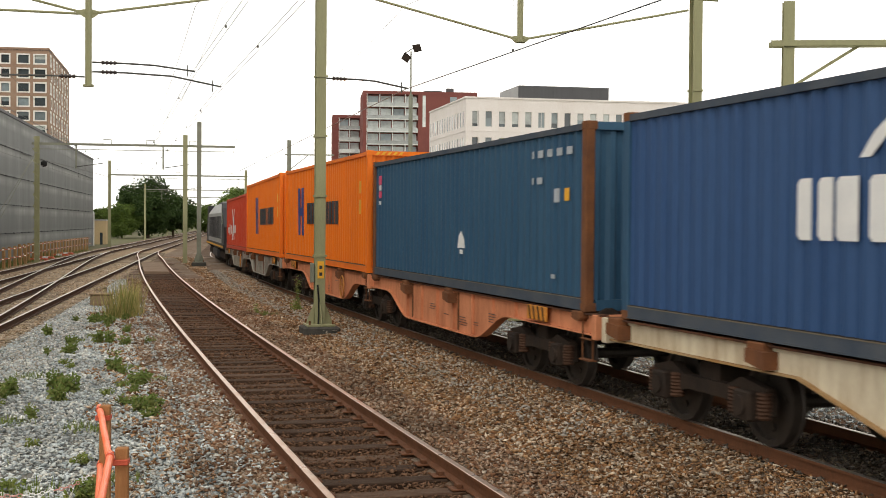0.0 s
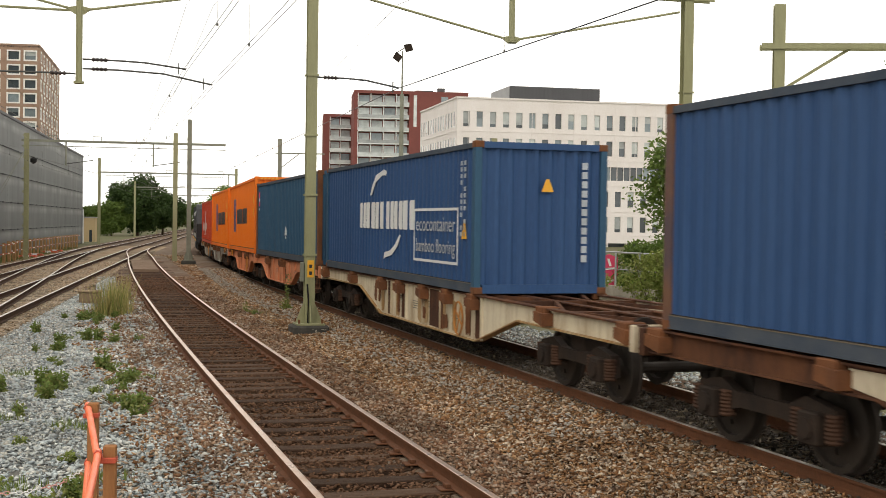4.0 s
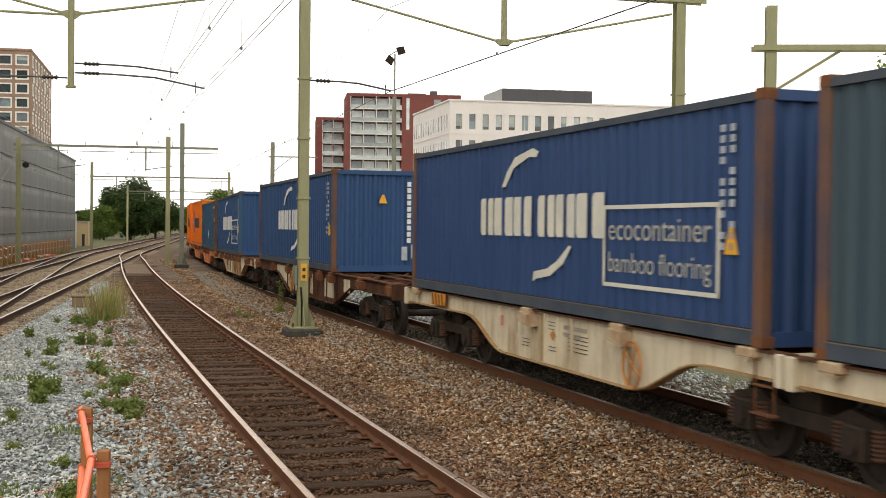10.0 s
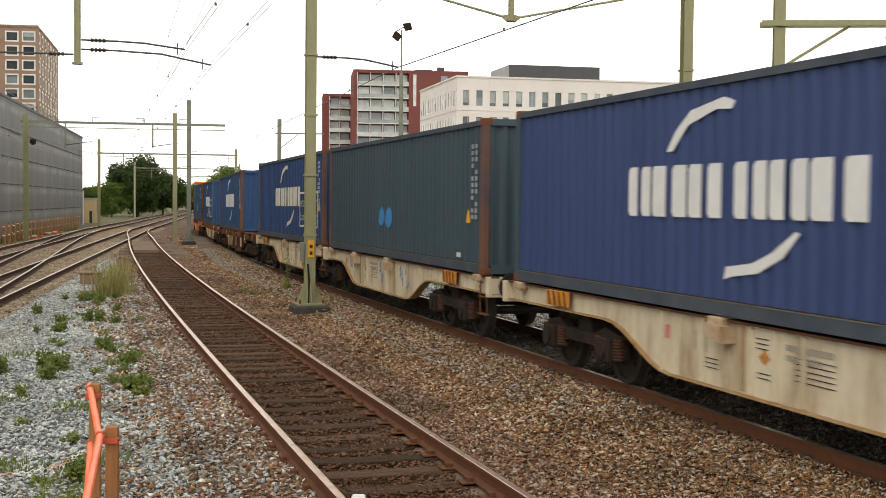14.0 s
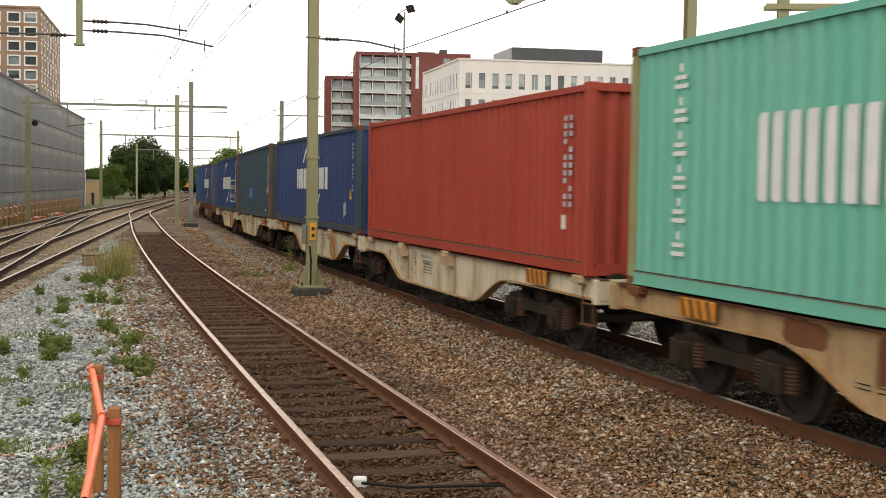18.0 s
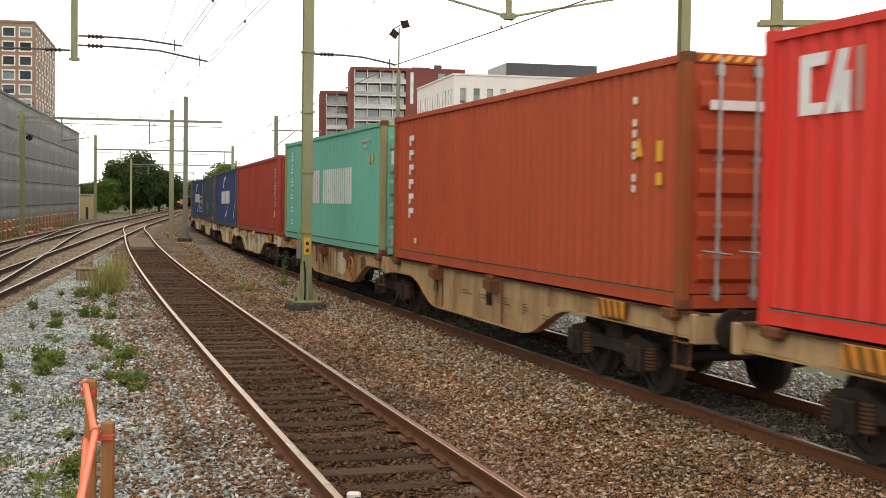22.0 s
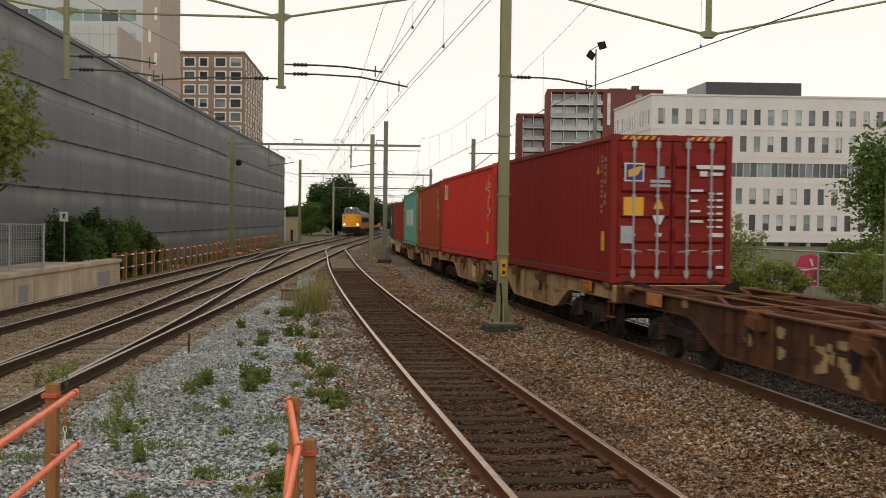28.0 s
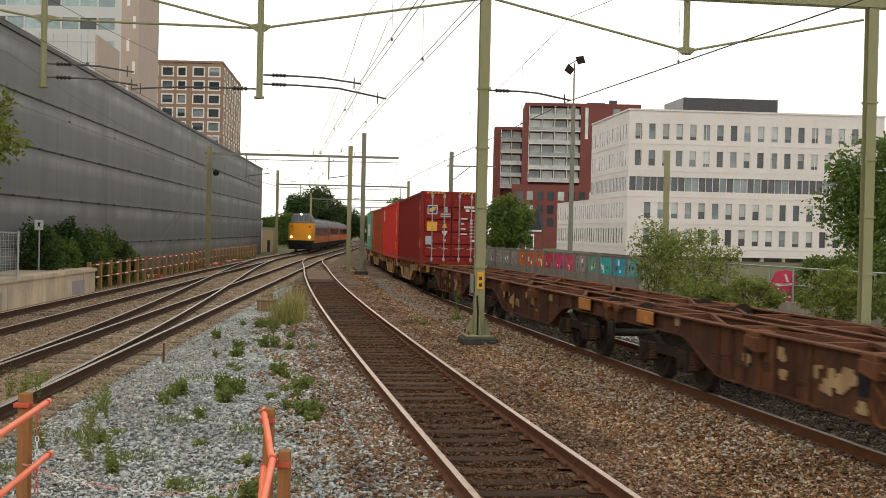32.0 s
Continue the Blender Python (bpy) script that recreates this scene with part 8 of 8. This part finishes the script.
# ---- ballast stones ----
def stones(name, n, y0, y1, left, right, s0, s1, z, material, label, skip=(), seed=1, bias=1.6):
    """Loose angular stones over a band, more of them near its start; skip keeps rails free."""
    q = np.random.RandomState(seed)
    y = y0 + (y1 - y0) * q.uniform(0, 1, n) ** bias
    l = np.array([left(v) for v in y])
    r = np.array([right(v) for v in y])
    x = l + (r - l) * q.uniform(0, 1, n)
    keep = np.ones(n, bool)
    for fn, off, hw in skip:
        c = np.array([fn(v) for v in y]) + off
        keep &= abs(x - c) > hw
    x, y = x[keep], y[keep]
    n = len(x)
    size = q.uniform(s0, s1, n) * (1 + 0.012 * np.maximum(y - y0, 0))
    base = np.array([[1, 0, 0], [0, 1, 0], [-1, 0, 0], [0, -1, 0], [0, 0, 0.8], [0, 0, -0.8]], float)
    v = base[None] * (1 + q.uniform(-0.38, 0.38, (n, 6, 1))) + q.uniform(-0.28, 0.28, (n, 6, 3))
    v *= np.array([1.3, 0.95, 0.55]) * q.uniform(0.8, 1.2, (n, 1, 3))
    a = q.normal(size=(n, 4))
    a /= np.linalg.norm(a, axis=1)[:, None]
    w, i, j, k = a.T
    R = np.stack([1 - 2 * (j * j + k * k), 2 * (i * j - k * w), 2 * (i * k + j * w), 2 * (i * j + k * w), 1 - 2 * (i * i + k * k), 2 * (j * k - i * w), 2 * (i * k - j * w), 2 * (j * k + i * w), 1 - 2 * (i * i + j * j)], 1).reshape(n, 3, 3)
    v = np.einsum("nab,nvb->nva", R, v) * (np.array([1, 1, 0.62]) * 0.5) * size[:, None, None]
    v += np.stack([x, y, z + q.uniform(-0.012, 0.022, n)], 1)[:, None, :]
    f = np.array([[0, 1, 4], [1, 2, 4], [2, 3, 4], [3, 0, 4], [1, 0, 5], [2, 1, 5], [3, 2, 5], [0, 3, 5]])
    me = bpy.data.meshes.new(name)
    me.vertices.add(n * 6)
    me.vertices.foreach_set("co", v.astype(np.float32).ravel())
    idx = (f[None] + (np.arange(n) * 6)[:, None, None]).astype(np.int32).ravel()
    me.loops.add(len(idx))
    me.loops.foreach_set("vertex_index", idx)
    me.polygons.add(n * 8)
    me.polygons.foreach_set("loop_start", np.arange(0, n * 24, 3, dtype=np.int32))
    me.update(calc_edges=True)
    me.materials.append(material)
    return tagged(part(name, me, None), label, "ballast", kind="stuff")


M["soil_stone"] = ramp_mat("dark_oily_grey_ballast", [(0.035, 0.028, 0.022), (0.10, 0.078, 0.060), (0.19, 0.17, 0.15), (0.06, 0.042, 0.030), (0.13, 0.11, 0.09)])
M["ballast_pale"] = ramp_mat("pale_tan_ballast", [(0.30, 0.26, 0.21), (0.46, 0.42, 0.36), (0.38, 0.35, 0.31)])
M["ballast_dark"] = ramp_mat("dark_oily_brown_ballast", [(0.06, 0.03, 0.018), (0.19, 0.10, 0.055), (0.32, 0.21, 0.135), (0.12, 0.058, 0.034), (0.25, 0.13, 0.07), (0.40, 0.33, 0.26)], broad=0.3)
RA = [(x_a, -0.75, 0.07), (x_a, 0.75, 0.07)]
RBK = [(x_b, -0.75, 0.07), (x_b, 0.75, 0.07)]
RC = [(fn, o, 0.07) for fn in (x_c, x_d) for o in (-0.75, 0.75)]
stones("ballast_stones", 42000, 9.5, 46, lambda y: x_a(y) + 0.8, lambda y: x_b(y) - 0.8, 0.04, 0.08, -0.235, M["ballast_brown"], "loose brown and grey ballast stones", [], 91)
stones("shoulder_stones", 20000, 9.0, 60, lambda y: x_a(y) + 0.82, lambda y: x_a(y) + 1.85, 0.035, 0.075, -0.165, M["ballast_dark"], "loose brown ballast stones against the sleeper ends", [], 98)
stones("cess_stones", 20000, 9.0, 60, lambda y: x_a(y) - 1.5, lambda y: x_a(y) - 0.82, 0.035, 0.075, -0.165, M["ballast_dark"], "loose brown ballast stones beside the rail", [], 92)
stones("strewn_stones", 2600, 9.0, 46, lambda y: x_a(y) - 1.6, lambda y: x_a(y) - 0.85, 0.035, 0.07, -0.152, M["ballast_grey"], "grey stones strewn over the brown ballast", [], 114)
stones("mixed_stones", 4200, 9.0, 46, lambda y: x_a(y) - 1.9, lambda y: x_a(y) - 1.2, 0.035, 0.075, -0.188, M["ballast_dark"], "brown stones mixed into the grey gravel", [], 115)
stones("mixed_stones", 3400, 9.0, 46, lambda y: x_a(y) - 2.6 + 0.35 * math.sin(y * 1.3), lambda y: x_a(y) - 1.6, 0.035, 0.075, -0.196, M["ballast_brown"], "brown stones mixed into the grey gravel", [], 116)
stones("sandy_stones", 5000, 9.0, 40, lambda y: x_c(y) + 0.9, lambda y: x_c(y) + 2.6, 0.035, 0.07, -0.222, M["ballast_pale"], "sandy stones scattered over the grey gravel", [], 99)
stones("gravel_stones", 52000, 8.0, 46, lambda y: x_c(y) + 1.3, lambda y: x_a(y) - 1.3, 0.035, 0.08, -0.228, M["ballast_grey"], "loose grey and pale gravel stones", [], 93)
stones("pale_stones", 3200, 16, 70, lambda y: x_b(y) - 2.4, lambda y: x_b(y) - 0.9, 0.035, 0.075, -0.11, M["ballast_pale"], "pale stones scattered beside the goods track", [], 105, 1.0)
stones("goods_shoulder_stones", 20000, 9.5, 70, lambda y: x_b(y) - 1.9, lambda y: x_b(y) - 0.82, 0.035, 0.075, -0.115, M["ballast_brown"], "loose brown ballast stones beside the goods track", [], 100)
stones("track_stones", 20000, 9.0, 60, lambda y: x_a(y) - 0.7, lambda y: x_a(y) + 0.7, 0.03, 0.065, -0.203, mat("dark_oily_stones", (0.095, 0.047, 0.026), 0.9, 0, 6, 0.4, (0.19, 0.11, 0.068), 0.3, per="island"), "dark oily stones between sleepers", RA, 94)
stones("main_line_stones", 36000, 14, 80, lambda y: x_d(y) - 1.5, lambda y: x_c(y) + 1.3, 0.04, 0.08, -0.19, ramp_mat("sandy_ballast", [(0.17, 0.11, 0.065), (0.40, 0.295, 0.195), (0.54, 0.45, 0.345), (0.30, 0.20, 0.125), (0.46, 0.36, 0.245)]), "sandy brown ballast of the main tracks", RC, 95)
stones("slope_stones", 12000, 9.5, 60, lambda y: x_b(y) - 2.6, lambda y: x_b(y) - 1.7, 0.035, 0.075, -0.212, M["ballast_brown"], "loose brown ballast stones below the goods track", [], 101)
stones("slope_stones", 12000, 9.5, 60, lambda y: x_a(y) + 1.7, lambda y: x_a(y) + 2.6, 0.035, 0.075, -0.212, M["ballast_brown"], "loose brown ballast stones below the siding", [], 102)
stones("slope_stones", 12000, 9.5, 60, lambda y: x_a(y) - 2.3, lambda y: x_a(y) - 1.2, 0.035, 0.08, -0.21, M["ballast_grey"], "loose grey gravel stones below the siding", [], 103)
stones("slope_stones", 12000, 9.5, 60, lambda y: x_b(y) - 2.05, lambda y: x_b(y) - 1.7, 0.035, 0.075, -0.155, M["ballast_brown"], "loose brown ballast stones below the goods track", [], 111)
stones("slope_stones", 10000, 9.5, 60, lambda y: x_b(y) - 2.35, lambda y: x_b(y) - 1.95, 0.035, 0.075, -0.195, M["ballast_brown"], "loose brown ballast stones below the goods track", [], 112)
stones("goods_track_stones", 24000, 9.5, 64, lambda y: x_b(y) - 0.9, lambda y: x_b(y) + 1.5, 0.035, 0.075, -0.098, M["soil_stone"], "dark ballast stones under the goods track", RBK, 96)
stones("far_side_stones", 12000, 10, 64, lambda y: x_b(y) + 1.3, lambda y: x_b(y) + 3.4, 0.04, 0.085, -0.16, M["ballast_grey"], "loose grey gravel stones beyond the goods track", [], 113)
stones("far_ballast_stones", 14000, 46, 100, lambda y: x_a(y) + 0.8, lambda y: x_b(y) - 0.8, 0.06, 0.12, -0.25, M["ballast_brown"], "brown ballast stones beside the far tracks", [], 97, 1.3)

# ---- small things in the ballast ----
mk = thing("track_marker", "small white plastic marker box between rails", "marker", Matrix.Translation((-0.62, 11.45, -0.2)))
part("body", MB().bevel_box(-0.06, -0.05, 0, 0.06, 0.05, 0.09, 0.012), M["white_paint"], mk)
part("foot", MB().bevel_box(-0.08, -0.07, -0.02, 0.08, 0.07, 0.012, 0.005), M["galvanised"], mk)
cb2 = thing("track_cable", "thin black cable lying across the sleepers", "cable")
part("cable", MB().path([(-0.6, 11.4, -0.15), (-0.2, 11.25, -0.15), (0.35, 11.3, -0.14), (1.0, 11.5, -0.17)], 0.014), M["black"], cb2)
for x, y, s in ((-3.25, 19.1, 0.07), (-5.5, 17.6, 0.05), (-3.4, 27.6, 0.06), (-2.3, 14.4, 0.05), (-4.9, 33.4, 0.08), (-4.6, 20.9, 0.05), (-5.9, 25.2, 0.05)):
    st = tagged(part("white_stone", MB().lathe([(0.3 * s, -0.5 * s), (0.9 * s, 0), (0.7 * s, 0.5 * s), (0.2 * s, 0.75 * s)], (0, 0, 0), n=7), M["white_paint"]), "pale white stone lying on the ballast", "stone", "pale stones")
    st.matrix_basis = Matrix.Translation((x, y, -0.19))
gl = tagged(part("green_litter", MB().prism([(-0.14, 0), (0.02, -0.05), (0.16, 0.02), (0.1, 0.07), (-0.05, 0.06)], 0, 0.05, "z"), mat("green_plastic_litter", (0.03, 0.30, 0.13), 0.4, 0, 8, 0.2)), "crumpled green plastic litter on the ballast", "litter")
gl.matrix_basis = Matrix.Translation((1.5, 19.9, -0.21))
slab_ = thing("crossing_slab", "worn concrete slab laid between the rails", "concrete slab")
for k in range(6):
    y = 66 + 2.6 * k
    part("slab", MB().prism([(x_a(y) - 0.62, y), (x_a(y) + 0.62, y), (x_a(y + 2.5) + 0.62, y + 2.5), (x_a(y + 2.5) - 0.62, y + 2.5)], -0.24, -0.05, "z"), mat("brown_stained_slab", (0.24, 0.17, 0.12), 0.9, 0, 0.8, 0.3), slab_)
for k, (x, y) in enumerate(((-10.55, 41.6), (-9.75, 41.9))):
    cbx = thing("concrete_block", "pale concrete block half hidden in tall grass", "concrete block", Matrix.Translation((x, y, -0.3)))
    part("block", MB().bevel_box(-0.3, -0.2, 0, 0.3, 0.2, 0.42, 0.03), M["soil_sandy"], cbx)
    part("lid", MB().bevel_box(-0.34, -0.24, 0.42, 0.34, 0.24, 0.48, 0.02), M["soil_sandy"], cbx)
stake = thing("rusty_stake", "short rusty stake in the gravel", "stake", Matrix.Translation((-8.35, 24.9, -0.25)))
part("rod", MB().tube((0, 0, 0), (0.01, 0, 0.42), 0.022, n=6), M["rust"], stake)
tp = thing("timber_plank", "old timber lying beside the rails", "plank", Matrix.Translation((-10.9, 46.5, -0.25)) @ Matrix.Rotation(0.28, 4, "Z"))
part("plank", MB().bevel_box(-0.12, -6, 0, 0.12, 6, 0.14, 0.02), M["sleeper_pale"], tp)

# ---- orange barriers in front ----
def post_at(a, d, top, w=0.10, label="new pine post of the orange barrier"):
    e = thing("barrier_post", label, "post", Matrix.Translation(site3(a, d, 0)) @ Matrix.Rotation(0.12, 4, "Z"), "barrier posts")
    part("timber", MB().bevel_box(-w / 2, -w / 2, -0.4, w / 2, w / 2, top, 0.006), M["post_wood"], e)
    part("clamp", MB().bevel_box(-w / 2 - 0.03, -w / 2 - 0.025, top - 0.12, w / 2 + 0.004, w / 2, top - 0.08, 0.004), M["red_paint"], e)
    return e


def tube_between(p, q, label="fluorescent orange barrier tube", r=0.027):
    e = thing("barrier_tube", label, "tube", group="barrier tubes")
    p, q = Vector(p), Vector(q)
    d = (q - p).normalized()
    mb = MB().tube(p, q, r, n=14, caps=False)
    part("tube", mb, M["orange_tube"], e, smooth=True)
    # a black core puts the darkness of the hollow into the open ends
    part("bore", MB().tube(p + d * 0.01, q - d * 0.01, r * 0.8, n=14), M["black"], e, "black core painted as the dark inside of the tube")
    part("clamp", MB().tube(p + d * 0.10, p + d * 0.14, r * 1.25, n=12), M["red_paint"], e)
    return e


post_at(-3.56, 11.5, 0.94)
post_at(-1.45, 11.5, 0.86, 0.088)
post_at(-1.14, 10.0, 0.75, 0.090)
tube_between(site3(-1.51, 11.6, 0.83), site3(-1.222, 9.93, 0.675))
tube_between(site3(-1.225, 10.02, 0.70), site3(-1.03, 7.6, 0.62))
tube_between(site3(-1.50, 11.6, 0.36), site3(-1.17, 8.8, 0.30))
tube_between(site3(-3.40, 11.65, 0.855), site3(-3.06, 8.2, 0.84))
tube_between(site3(-3.38, 11.65, 0.40), site3(-3.05, 8.2, 0.41))
ch = thing("plastic_chain", "red and white plastic chain hanging between barrier posts", "chain")
cp = [(-3.55, 11.42, 0.34), (-3.2, 11.4, 0.245), (-2.8, 11.4, 0.16), (-2.4, 11.4, 0.12), (-2.0, 11.4, 0.135), (-1.7, 11.42, 0.20), (-1.5, 11.45, 0.33)]
fine = []
for a, b in zip(cp, cp[1:]):
    for k in range(8):
        f = k / 8
        fine.append(tuple(a[i] + (b[i] - a[i]) * f for i in range(3)))


def link(mb, p, q, flip):
    p, q = Vector(site3(*p)), Vector(site3(*q))
    d = (q - p).normalized()
    s = d.cross(Vector((0, 0, 1))).normalized() if not flip else d.cross(Vector((0, 0, 1))).cross(d).normalized()
    o, e = s * 0.014, d * 0.012
    ring = [p - e * 0.2, p + e + o, q - e + o, q + e * 0.2, q - e - o, p + e - o]
    for a, b in zip(ring, ring[1:] + ring[:1]):
        mb.tube(a, b, 0.0045, n=5, caps=False)


for k, (p, q) in enumerate(zip(fine, fine[1:])):
    lk = MB()
    link(lk, p, q, k % 2)
    part("link", lk, M["white_paint"] if (k // 6) % 2 else M["chain_pink"], ch)
ch2 = thing("plastic_chain", "loose end of red and white plastic chain hanging down", "chain")
for k in range(14):
    lk = MB()
    link(lk, (-3.43, 11.42, 0.86 - 0.055 * k), (-3.428, 11.42, 0.805 - 0.055 * k), k % 2)
    part("link", lk, M["white_paint"] if (k // 5) % 2 else M["red_paint"], ch2)


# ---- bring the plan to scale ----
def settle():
    """Move every standing thing from its place on the narrow-lens plan to its place in metres; shapes that were drawn
    on the plan are squeezed along AHEAD.
    """
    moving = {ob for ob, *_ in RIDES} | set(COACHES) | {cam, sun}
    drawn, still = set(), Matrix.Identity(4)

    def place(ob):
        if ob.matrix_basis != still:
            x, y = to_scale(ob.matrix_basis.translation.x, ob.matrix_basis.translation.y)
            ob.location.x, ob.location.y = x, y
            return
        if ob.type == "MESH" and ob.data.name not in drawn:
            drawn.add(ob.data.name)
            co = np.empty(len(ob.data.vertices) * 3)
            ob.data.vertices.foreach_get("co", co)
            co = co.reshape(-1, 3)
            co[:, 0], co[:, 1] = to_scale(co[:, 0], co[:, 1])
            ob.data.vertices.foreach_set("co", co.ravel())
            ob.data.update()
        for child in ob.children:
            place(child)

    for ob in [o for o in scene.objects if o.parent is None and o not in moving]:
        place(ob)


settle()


# ---- what moves ----
def motions():
    times = [0.5 * k for k in range(65)]
    for ob, front, rear, lift in RIDES:
        walk(ob, [(t, Matrix.Translation((0, 0, lift)) @ chord(train_s(t) + front, train_s(t) + rear)) for t in times])
    tenths = [0.1 * k for k in range(321)]
    for i, (ws, y) in enumerate(WHEELS):
        base = ws.matrix_basis.translation.copy()
        r = base.z
        if i < COACH_WHEELS:
            walk(ws, [(t, Matrix.Translation(base) @ Matrix.Rotation(-(train_s(t) + 0.7 * i) / r, 4, "X")) for t in tenths])
        else:
            fine = [k / 15 for k in range(481)]
            walk(ws, [(t, Matrix.Translation(base) @ Matrix.Rotation(12.0 * t / r, 4, "X")) for t in fine])
    for k, ob in enumerate(COACHES):
        rows = []
        for t in times:
            mid = 128.3 + 12.0 * (32 - t) + 13.1 + 26.6 * k
            f, r = mid - 9.5, mid + 9.5
            xf, xr = float(np.interp(f, DY, DX)), float(np.interp(r, DY, DX))
            rows.append((t, Matrix.Translation(((xf + xr) / 2, mid, 0)) @ Matrix.Rotation(math.atan2(-(xr - xf), r - f), 4, "Z")))
        walk(ob, rows)


motions()
